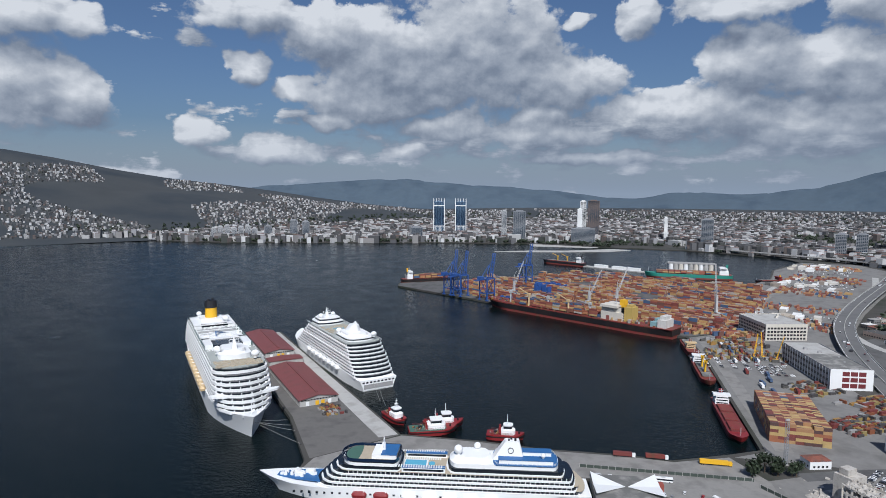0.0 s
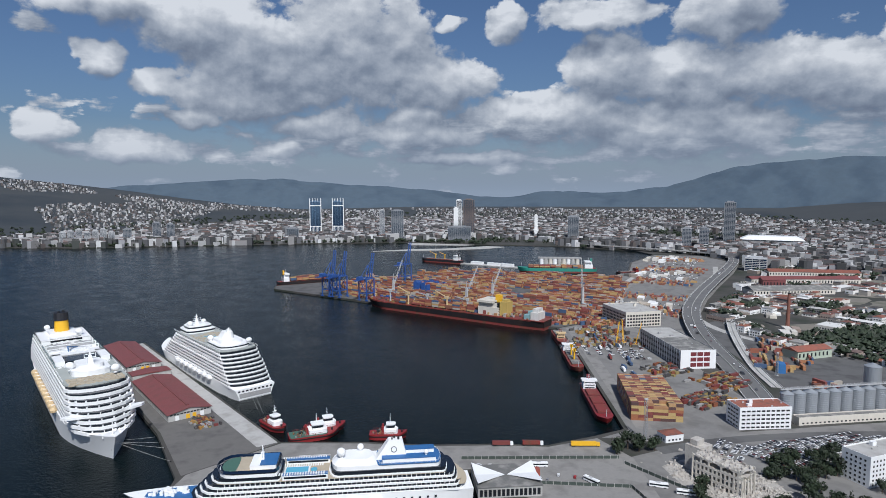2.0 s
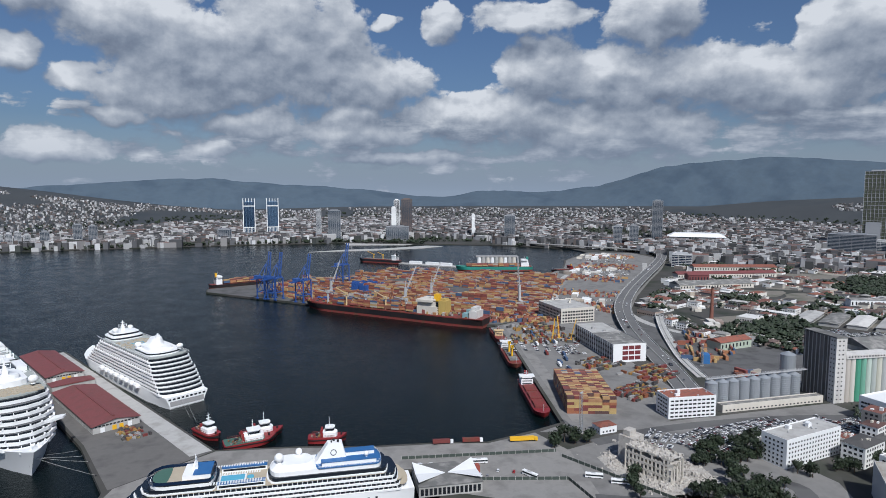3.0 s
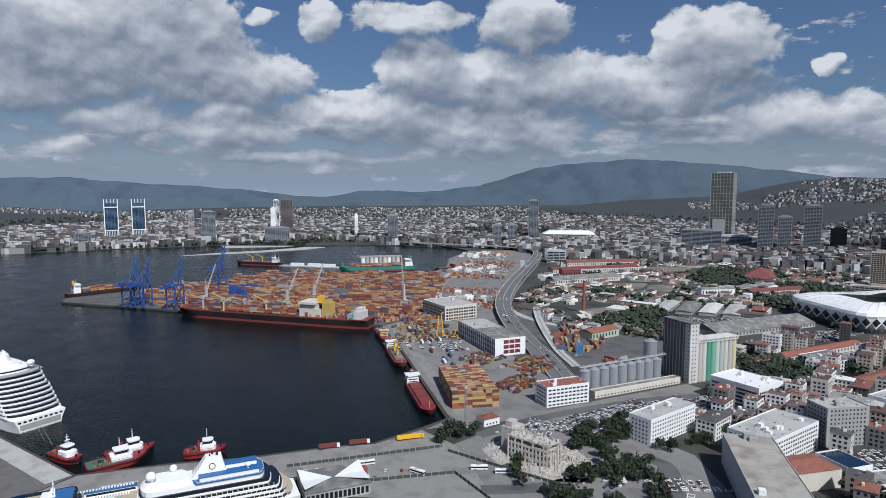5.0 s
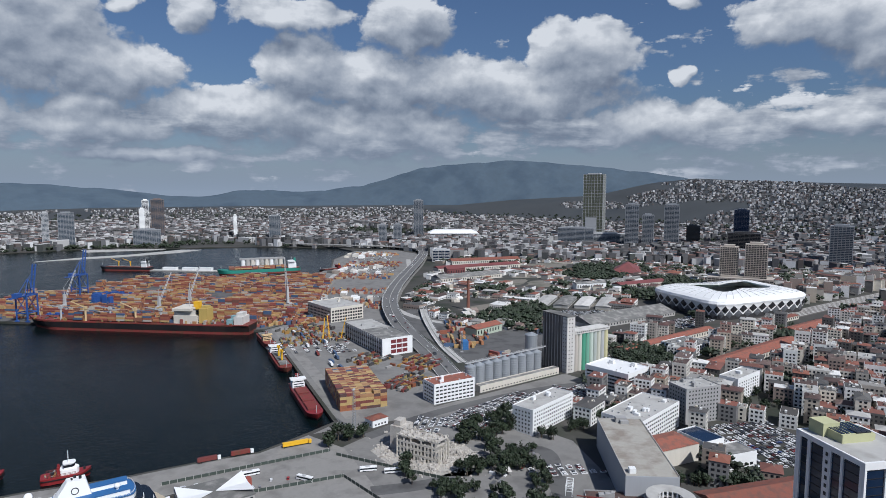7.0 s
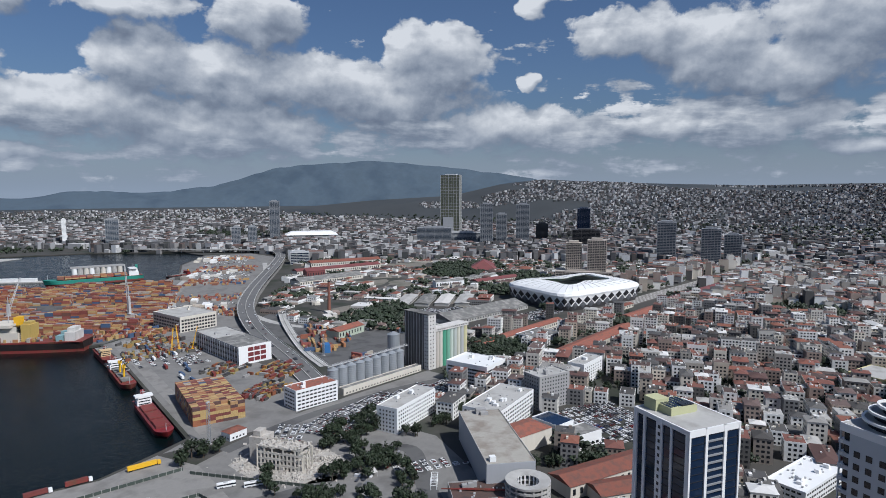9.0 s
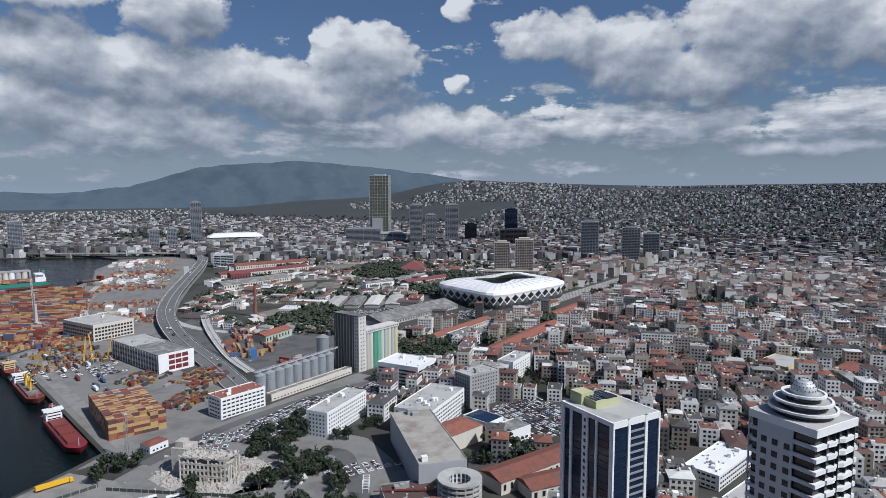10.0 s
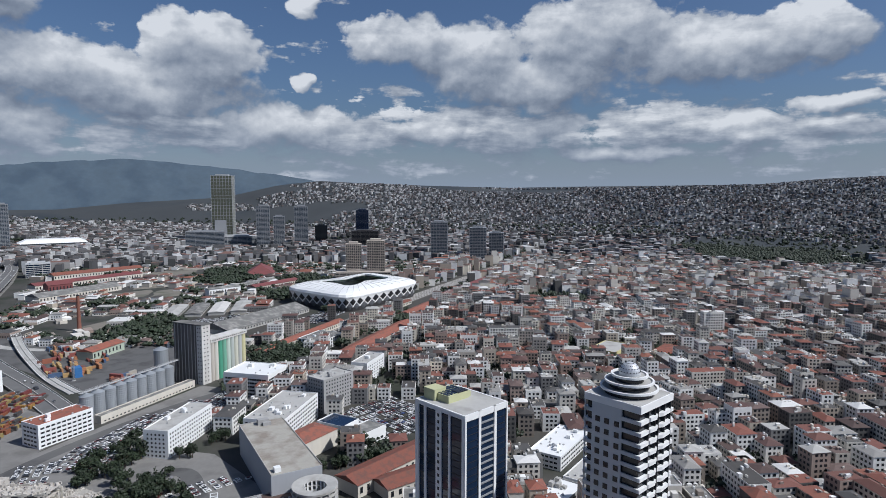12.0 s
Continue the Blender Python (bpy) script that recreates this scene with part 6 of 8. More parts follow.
def terminal_hall():
    b = thing("passenger_hall", (120, 379, QUAY), -6, "low passenger terminal with white folded triangular roofs", "terminal hall")
    part("wall", Mesh().box(-21, 21, -16, 16, 0, 7), PALE_CONCRETE, b)
    part("roof", Mesh().box(-21.5, 21.5, -16.5, 16.5, 7, 7.4), GREY_ROOF, b)
    for k in (-1, 1):
        m = Mesh().add([(k * 1.0, 0, 7.5), (k * 21, -15, 9.6), (k * 21, 15, 9.6), (k * 21, 0, 8.0), (k * 1.0, 0, 7.9), (k * 21, -15, 10.0), (k * 21, 15, 10.0), (k * 21, 0, 8.4)],
                       [(4, 5, 7), (4, 7, 6), (0, 3, 1), (0, 2, 3), (1, 3, 7, 5), (3, 2, 6, 7), (0, 1, 5, 4), (2, 0, 4, 6)])
        part("roof_sail", m, WHITE, b, "white triangular folded roof")
    m = Mesh()
    for i in range(14):
        m.box(-20 + i * 2.9, -18 + i * 2.9, -16.1, -15.9, 1, 5.5)
    part("glazing", m, WINDOW, b)
    part("red_frame", Mesh().box(21, 24, 2, 6, 0, 9).box(21.2, 23.8, 2.2, 5.8, 9, 9.4), material("weathered_brick_red", (0.28, 0.07, 0.05), 0.8), b)


terminal_hall()


# stadium
def stadium():
    b = thing("stadium", (1008, 500, QUAY), 0, "white-roofed stadium with a black and white diamond facade", "stadium")
    b.scale = (1, 1, 0.8)
    p0 = [Vector((-68, 98)), Vector((-125, -52)), Vector((78, -104)), Vector((134, 22))]
    taken(1008, 500, 150)
    ring, n = [], 12
    for i in range(4):                                  # rounded corners
        p, prev, nxt = p0[i], p0[i - 1], p0[(i + 1) % 4]
        a, c = p + (prev - p).normalized() * 34, p + (nxt - p).normalized() * 34
        for k in range(5):
            t = k / 4
            ring.append((a * (1 - t) + p * t) * (1 - t) + (p * (1 - t) + c * t) * t)
    full = []
    for i in range(len(ring)):
        a, c = ring[i], ring[(i + 1) % len(ring)]
        k = max(1, round((c - a).length / 20))
        full += [a + (c - a) * j / k for j in range(k)]
    N = len(full)
    mid = sum(full, Vector((0, 0))) / N

    def at(i, out, z):
        p = full[int(i) % N] * (1 - i % 1) + full[(int(i) + 1) % N] * (i % 1)
        q = p + (p - mid).normalized() * out
        return (q.x, q.y, z)
    m = Mesh()
    for i in range(N):
        m.add([at(i, -1, 0), at(i + 1, -1, 0), at(i + 1, 0.6, 9), at(i, 0.6, 9)], [(0, 1, 2, 3), (3, 2, 1, 0)])
    part("lower_wall", m, DARK_CLAD, b, "dark lower wall")
    m = Mesh()
    for i in range(N):
        m.add([at(i, 0.6, 9), at(i + 1, 0.6, 9), at(i + 1, 3.0, 30), at(i, 3.0, 30)], [(0, 1, 2, 3), (3, 2, 1, 0)])
    part("facade_membrane", m, WHITE, b, "white membrane facade")
    # dark diamond panels in two rows, set off against each other
    # lower row: lighter grey paints the half light falling on the dark panels
    half_lit = material("half_lit_black_panel", (0.10, 0.105, 0.115), 0.5, vary=0.2, scale=0.1)
    for i in range(N):
        for z, shift, o, mat in ((10.5, 0.5, 0.9, half_lit), (20.0, 0.0, 2.0, BLACK)):
            q = i + shift
            m = Mesh().add([at(q, o - 0.6, z - 7.6), at(q + 0.42, o + 0.5, z), at(q, o + 1.4, z + 7.6), at(q - 0.42, o + 0.5, z), at(q, o + 1.3, z)],
                           [(0, 1, 4), (1, 2, 4), (2, 3, 4), (3, 0, 4)])
            part("facade_diamond", m, mat, b)
    m = Mesh()
    prof = [(3.0, 28), (4.0, 31), (2.0, 35.5), (-6, 39), (-24, 43.5), (-50, 45.5), (-50, 42.5)]
    for i in range(N):
        for (o0, z0), (o1, z1) in zip(prof, prof[1:]):
            w0, w1 = (1.6 if i % 2 else 0), (1.6 if (i + 1) % 2 else 0)
            m.add([at(i, o0, z0 - w0 * (o0 > 0)), at(i + 1, o0, z0 - w1 * (o0 > 0)), at(i + 1, o1, z1), at(i, o1, z1)], [(0, 1, 2, 3)])
    part("roof", m, WHITE, b, "white membrane roof ring")
    m = Mesh()
    for i in range(0, N):
        m.beam(at(i, -6, 39.2), at(i, -24, 43.7), 0.5).beam(at(i, -24, 43.7), at(i, -49.5, 45.7), 0.5)
    part("roof_ribs", m, CRANE_GREY, b, kind="stuff")
    m = Mesh()
    for i in range(N):
        m.add([at(i, -2, 26), at(i + 1, -2, 26), at(i + 1, -42, 5), at(i, -42, 5)], [(0, 1, 2, 3)])
    part("seating_bowl", m, GREY_WALL, b)
    m = Mesh().prism([(at(i, -42, 0)[0], at(i, -42, 0)[1]) for i in range(N)], 0.1, 0.4)
    part("pitch", m, material("pitch_grass", (0.06, 0.14, 0.04), 0.9), b)


stadium()


# roads
def ribbon(name, pts, width, mat, label, parapet=0.0, columns=False, thick=0.0, kind="structure"):
    """A road along centre points (x, y, z)."""
    P = []
    for i in range(len(pts) - 1):                       # smooth the line
        p0, p1, p2, p3 = (Vector(pts[max(0, min(len(pts) - 1, i + k))]) for k in (-1, 0, 1, 2))
        for k in range(6):
            t = k / 6
            P.append(0.5 * ((2 * p1) + (p2 - p0) * t + (2 * p0 - 5 * p1 + 4 * p2 - p3) * t * t + (3 * p1 - p0 - 3 * p2 + p3) * t ** 3))
    P.append(Vector(pts[-1]))
    S = []
    for i, p in enumerate(P):
        d = P[min(i + 1, len(P) - 1)] - P[max(0, i - 1)]
        S.append(Vector((-d.y, d.x, 0)).normalized())
    road = thing(name, (0, 0, 0), 0, label, "road", kind=kind)

    def strip(a, b, z0, z1):
        m = Mesh()
        for i in range(len(P) - 1):
            q = [P[j] + S[j] * o + Vector((0, 0, z)) for j in (i, i + 1) for o, z in ((a, z0), (b, z0), (b, z1), (a, z1))]
            m.add(q, [(0, 4, 5, 1), (1, 5, 6, 2), (2, 6, 7, 3), (3, 7, 4, 0)])
        return m
    w = width / 2
    part("carriageway", strip(-w, w, -max(thick, 0.25), 0), mat, road)
    if parapet:
        for s in (-1, 1):
            a, b = sorted((s * w, s * (w - 0.5)))
            part("parapet", strip(a, b, -thick, parapet), PALE_CONCRETE, road)
        part("median", strip(-0.4, 0.4, 0, parapet * 0.8), PALE_CONCRETE, road)
        part("edge_line", strip(-w + 1.2, -w + 1.5, 0, 0.01), WHITE, road), part("edge_line", strip(w - 1.5, w - 1.2, 0, 0.01), WHITE, road)
    if columns:
        for i in range(2, len(P) - 1, 2):
            if P[i].z > QUAY + 5:
                for s in (-0.55, 0.55):
                    q = P[i] + S[i] * w * s
                    part("column", Mesh().tube(q.x, q.y, 1.1, QUAY - 0.2, q.z - thick, 10), PALE_CONCRETE, road)
    return P


VIADUCT = [(404, 490, 3.4), (440, 573, 4.6), (493, 712, 8.5), (567, 848, 11), (666, 976, 11.5), (800, 1125, 12), (948, 1285, 12), (1090, 1450, 12), (1150, 1560, 12), (1120, 1680, 12), (1010, 1840, 12), (900, 2050, 12), (980, 2300, 12)]
ribbon("road_viaduct", VIADUCT, 27, material("worn_motorway_asphalt", (0.14, 0.138, 0.136), 0.85, vary=0.25, scale=0.05, stain_or_shade=(0.11, 0.108, 0.106)), "curving grey motorway viaduct with concrete parapets", 1.1, True, 1.6)
ribbon("road_ramp", [(446, 520, 3.4), (480, 600, 4.0), (560, 740, 6.5), (640, 850, 8), (740, 950, 8), (900, 1110, 8), (1060, 1300, 9), (1150, 1470, 12)], 12, PALE_CONCRETE, "pale concrete slip road beside the viaduct", 0.9, True, 1.2)
ribbon("road_port", [(262, 450, 3.06), (289, 560, 3.06), (322, 690, 3.06), (352, 815, 3.06)], 13, CONCRETE, "concrete quay road", thick=0.2)
ribbon("road_access", [(700, 560, 3.05), (560, 700, 3.05), (600, 900, 3.05), (820, 1150, 3.05), (1000, 1400, 3.05)], 12, PALE_CONCRETE, "pale access road under the motorway", thick=0.2)
ribbon("road_bay", [(480, 870, 3.06), (520, 1000, 3.06), (640, 1180, 3.06), (800, 1380, 3.06), (980, 1640, 3.06)], 18, CONCRETE, "dusty service road along the far basin", thick=0.2)
ribbon("road_bay", [(440, 840, 3.08), (600, 1130, 3.08), (700, 1270, 3.08), (880, 1480, 3.08)], 10, PALE_CONCRETE, "dusty service road along the far basin", thick=0.2)
ribbon("road_street", [(205, 330, 3.05), (252, 312, 3.05), (310, 318, 3.05), (340, 300, 3.05), (300, 250, 3.05), (255, 180, 3.05)], 13, ASPHALT, "grey city street between trees", thick=0.2)
ribbon("road_street", [(250, 408, 3.05), (330, 415, 3.05), (440, 402, 3.05), (530, 372, 3.05), (640, 330, 3.05), (700, 250, 3.05)], 12, ASPHALT, "grey street beside the silo sheds", thick=0.2)
ribbon("railway", [(560, 420, 3.05), (698, 420, 3.05), (1063, 398, 3.05), (1450, 362, 3.05), (1833, 334, 3.05), (2200, 328, 3.05), (2500, 324, 3.05)], 34, material("rail_ballast", (0.12, 0.105, 0.095), 0.95, vary=0.3, scale=0.1), "dark railway yard with several tracks", thick=0.2)
for off in (-12, -7, -2, 3, 8, 13):
    ribbon("rail_track", [(560, 420 + off, 3.25), (698, 420 + off, 3.25), (1063, 398 + off, 3.25), (1450, 362 + off, 3.25), (1833, 334 + off, 3.25)], 2.2, PALE_CONCRETE, "railway track on pale sleepers", thick=0.15)


def long_roof(x0, y0, x1, y1, w, h, roof, wall, label, name="station_shed", pitch=0.16):
    L, a = math.hypot(x1 - x0, y1 - y0), math.degrees(math.atan2(y1 - y0, x1 - x0))
    b = thing(name, ((x0 + x1) / 2, (y0 + y1) / 2, QUAY), a, label, "station")
    part("wall", Mesh().box(-L / 2, L / 2, -w / 2, w / 2, 0, h), wall, b)
    part("roof", Mesh().gable(-L / 2, L / 2, -w / 2, w / 2, h + 0.01, w * pitch, 0.8), roof, b)
    n = int(L / 6)
    for i in range(n):
        part("window", Mesh().box(-L / 2 + 2 + i * 6, -L / 2 + 4.2 + i * 6, -w / 2 - 0.1, w / 2 + 0.1, h * 0.3, h * 0.75), WINDOW, b)
    for k in range(int(L / 25) + 1):
        taken(x0 + (x1 - x0) * k * 25 / L, y0 + (y1 - y0) * k * 25 / L, w * 0.6 + 6)


long_roof(618, 428, 806, 420, 17, 7, TILE, BEIGE, "long red-tiled goods shed by the railway")
long_roof(640, 328, 828, 322, 24, 7, TILE, BEIGE, "long red-tiled station hall with arched windows")
long_roof(850, 398, 1000, 386, 12, 6, TILE, BEIGE, "red-roofed station platform building")
long_roof(880, 345, 990, 338, 26, 6, TILE, BEIGE, "red-roofed station court building")
long_roof(1060, 345, 1320, 318, 22, 7, ROOF_MAROON, BEIGE, "long dark red train shed")
long_roof(348, 178, 420, 148, 22, 9, TILE, BEIGE, "old school-like block with a bright red tiled roof")
long_roof(352, 156, 398, 124, 20, 8, TILE, BEIGE, "low wing with a bright red tiled roof")
for i in range(4):
    x, y = 762 + i * 22, 690 - i * 26
    long_roof(x, y, x + 80, y + 46, 24, 5, (PALE_CONCRETE, GREY_ROOF, PALE_WALL, PALE_CONCRETE)[i], PALE_CONCRETE, "low factory shed with a worn pale roof in a row", "factory_shed", 0.07)
long_roof(700, 560, 880, 540, 56, 6, GREY_ROOF, PALE_CONCRETE, "wide grey-brown low depot roof", "depot")
long_roof(800, 1020, 960, 1000, 40, 9, GREY_ROOF, BEIGE, "weathered factory hall with a long grey roof", "factory_hall")
long_roof(890, 1135, 1110, 1085, 30, 11, ROOF_MAROON, BEIGE, "pale factory hall with a dull red roof", "factory_hall")
long_roof(880, 1085, 920, 1070, 26, 16, ROOF_MAROON, ROOF_MAROON, "dark red brick factory block", "factory_hall")
long_roof(1020, 1240, 1200, 1170, 34, 10, TILE, BEIGE, "long pale hall with a pinkish roof", "factory_hall")
long_roof(540, 612, 592, 618, 22, 10, TILE, material("pale_green_wall", (0.40, 0.45, 0.36), 0.8), "pale green port office with a red roof", "port_house")
long_roof(950, 770, 1010, 745, 16, 13, GREY_ROOF, WHITE, "white four-storey office among trees", "office")
long_roof(1020, 770, 1160, 765, 14, 8, GREY_ROOF, PALE_CONCRETE, "long low white barrack", "barrack")
long_roof(1030, 730, 1150, 705, 26, 8, ROOF_MAROON, BEIGE, "tan hall with a dark roof", "barrack")
b = thing("pyramid_hall", (1240, 850, QUAY), 30, "hall with a large dark red pyramid roof", "hall")
part("wall", Mesh().box(-45, 45, -32, 32, 0, 6), BEIGE, b)
part("roof", Mesh().hip(-45, 45, -32, 32, 6.01, 20, 3), ROOF_MAROON, b)
b = thing("brick_chimney", (654, 748, QUAY), 0, "tall old red brick factory chimney", "chimney")
part("shaft", Mesh().tube(0, 0, 3.0, 0, 50, 16, 1.8), material("old_red_brick", (0.20, 0.085, 0.06), 0.9), b)
part("rim", Mesh().tube(0, 0, 2.2, 50, 51.5, 16), BLACK, b)

# ---- towers ----
TOWER_GREY = material("tower_facade", (0.24, 0.25, 0.265), 0.6, vary=0.15, scale=0.05)
TOWER_PALE = material("pale_tower_facade", (0.42, 0.425, 0.43), 0.6, vary=0.12, scale=0.05)
TOWER_GLASS = material("far_tower_glass", (0.05, 0.07, 0.095), 0.25, vary=0.3, scale=0.05)
OLIVE_GLASS = material("olive_tower_glass", (0.125, 0.13, 0.085), 0.3, vary=0.3, scale=0.08)
BROWN_CLAD = material("brown_tower_cladding", (0.17, 0.13, 0.115), 0.7, vary=0.2, scale=0.06)
RAW = material("raw_concrete_frame", (0.42, 0.37, 0.325), 0.85, vary=0.2, scale=0.1)


def tower(x, y, w, z, turn, label, glass=TOWER_GLASS, trim=TOWER_GREY, depth=None, floor=4.2, fins=6, band=1.3, crown=0.0, open_frame=False, name="tower_block"):
    d = depth or w * 0.8
    t = thing(name, (x, y, QUAY), turn, label, "tower", "city towers")
    taken(x, y, max(w, d) * 0.75)
    h = z - QUAY
    part("core", Mesh().box(-w / 2 + 1, w / 2 - 1, -d / 2 + 1, d / 2 - 1, 0, h - 1), glass, t)
    m, k = Mesh(), 0.0
    while k < h - 1:
        m.box(-w / 2, w / 2, -d / 2, d / 2, k, k + band)
        k += floor
    m.box(-w / 2, w / 2, -d / 2, d / 2, h - 1.2, h)
    part("floor_grid", m, trim, t, kind="stuff")
    m = Mesh()
    for i in range(fins + 1):
        px = -w / 2 - 0.3 + i * w / fins
        m.box(px, px + 0.9, -d / 2 - 0.3, -d / 2 + 0.3, 0, h).box(px, px + 0.9, d / 2 - 0.3, d / 2 + 0.3, 0, h)
    for i in range(fins):
        py = -d / 2 - 0.25 + i * d / fins
        m.box(-w / 2 - 0.35, -w / 2 + 0.3, py, py + 0.8, 0, h - 0.05).box(w / 2 - 0.3, w / 2 + 0.35, py, py + 0.8, 0, h - 0.05)
    part("facade_grid", m, trim, t, kind="stuff")
    part("plant_room", Mesh().box(-w * 0.3, w * 0.3, -d * 0.3, d * 0.3, h, h + 4), trim, t)
    if crown:
        m = Mesh()
        for i in range(5):
            px = -w / 2 + i * w / 4
            m.box(px - 0.9, px + 0.9, -d / 2, -d / 2 + 1.5, h, h + crown).box(px - 0.9, px + 0.9, d / 2 - 1.5, d / 2, h, h + crown)
        part("crown", m, WHITE, t)
    return t


for x in (-8, 87):
    t = tower(x, 2700, 46, 150, 0 if x < 0 else -2, "twin skyscraper of blue glass framed in white", GLASS_BLUE, material("tower_blue_band", (0.10, 0.17, 0.26), 0.35), crown=14, fins=4)
    for px in (-24, 22):
        part("white_edge", Mesh().box(px, px + 3, -20, -17, 0, 161), WHITE, t)
    part("white_grid", Mesh().box(-22, 22, -19.4, -18.6, 0, 6).box(-22, 22, -19.4, -18.6, 40, 43).box(-22, 22, -19.4, -18.6, 128, 132), WHITE, t)
    m = Mesh()
    for i in range(8):
        m.box(-21 + i * 5.6, -19.6 + i * 5.6, -19.5, -18.7, 6, 40)
    part("lower_mullions", m, WHITE, t)
tower(564, 2440, 22, 158, -13, "slender tower of white and dark glass", GLASS_DARK, WHITE, fins=2)
tower(548, 2425, 18, 128, -13, "slender white tower face", WHITE, WHITE, fins=2)
tower(609, 2455, 44, 160, -14, "brown-clad high-rise office tower", TOWER_GLASS, BROWN_CLAD)
tower(541, 2335, 88, 57, -13, "pale office slab at the tower foot", TOWER_GLASS, TOWER_GREY, depth=30, fins=12)
tower(312, 2440, 48, 118, -7, "grey angular office tower", TOWER_GLASS, TOWER_GREY)
tower(252, 2445, 20, 120, -6, "slim pale apartment tower", TOWER_GLASS, TOWER_PALE)
tower(876, 2390, 13, 97, -20, "very slim white tower", WHITE, WHITE, fins=2)
tower(947, 2180, 40, 100, -23, "grey high-rise apartment tower", TOWER_GLASS, TOWER_GREY)
tower(1163, 1779, 28, 76, -33, "grey twin apartment tower", TOWER_GLASS, TOWER_GREY)
tower(1205, 1750, 28, 79, -34, "grey twin apartment tower", TOWER_GLASS, TOWER_GREY)
tower(1422, 1922, 36, 157, -36, "pale grey high-rise tower", TOWER_GLASS, TOWER_GREY)
t = tower(1880, 1440, 72, 254, -53 - 12, "very tall tower with an olive glass face and pale ribs", OLIVE_GLASS, TOWER_PALE, depth=52, fins=7, floor=12, band=0.9)
part("lower_screen", Mesh().box(-26, 14, -27.5, -26.4, 26, 92), TOWER_PALE, t)
tower(1690, 1370, 120, 66, -52, "long ribbed office podium", TOWER_GLASS, TOWER_GREY, depth=36, fins=4)
tower(1765, 1300, 130, 48, -52, "long ribbed office podium", TOWER_GLASS, TOWER_PALE, depth=36, fins=4)
tower(1755, 1191, 42, 150, -56, "curved grey glass tower", TOWER_GLASS, TOWER_GREY)
tower(1804, 1162, 36, 115, -57, "curved grey glass tower", TOWER_GLASS, TOWER_GREY)
tower(1874, 1119, 46, 148, -59, "tall grey glass tower", TOWER_GLASS, TOWER_GREY)
tower(1960, 1090, 42, 78, -60, "black glass cube block", GLASS_DARK, GLASS_DARK)
tower(2080, 985, 46, 130, -65, "dark blue glass tower", GLASS_BLUE, material("tower_navy_band", (0.02, 0.03, 0.06), 0.3))
tower(1898, 889, 90, 66, -65, "dark glass office podium", GLASS_DARK, DARK_CLAD, depth=40)
tower(1693, 557, 48, 111, -72, "grey apartment tower with balcony bands", TOWER_GLASS, TOWER_GREY)
tower(1652, 431, 46, 100, -75, "grey apartment tower with balcony bands", TOWER_GLASS, TOWER_GREY)
tower(1724, 395, 42, 82, -77, "grey apartment tower with balcony bands", TOWER_GLASS, TOWER_GREY)
for x, y, w, z in ((1244, 611, 34, 83), (1262, 565, 40, 90)):
    tower(x, y, w, z, -65, "unfinished tower of bare concrete frames", DARK_CLAD, RAW, floor=3.6, band=0.9, fins=8, name="construction_tower")
tower(1250, 590, 120, 22, -65, "unfinished bare concrete podium frame", DARK_CLAD, RAW, depth=50, floor=4, fins=16, name="construction_tower")
tower(1049, 1313, 48, 34, -39, "dark glass office cube by the motorway", GLASS_BLUE, TOWER_PALE, fins=3)
for x, y, w, z in ((-684, 2440, 28, 57), (-584, 2445, 28, 79), (-536, 2445, 27, 74), (-99, 2470, 46, 52)):
    tower(x, y, w, z, 14, "waterfront high-rise on the far shore", TOWER_GLASS, TOWER_GREY)
for i in range(7):
    tower(-900 + i * 27, 2440, 20, 48 + 5 * (i % 3), 19, "waterfront apartment slab on the far shore", TOWER_GLASS, TOWER_PALE, depth=16)
b = thing("arena", (1560, 1880, QUAY), -38, "wide hall with a white vaulted roof", "arena")
part("wall", Mesh().box(-95, 95, -50, 50, 0, 24), GREY_WALL, b)
part("roof", Mesh().prism(rect(0, 0, 200, 106), 24, 36, rect(0, 0, 150, 60)), WHITE, b)
taken(1560, 1880, 110)


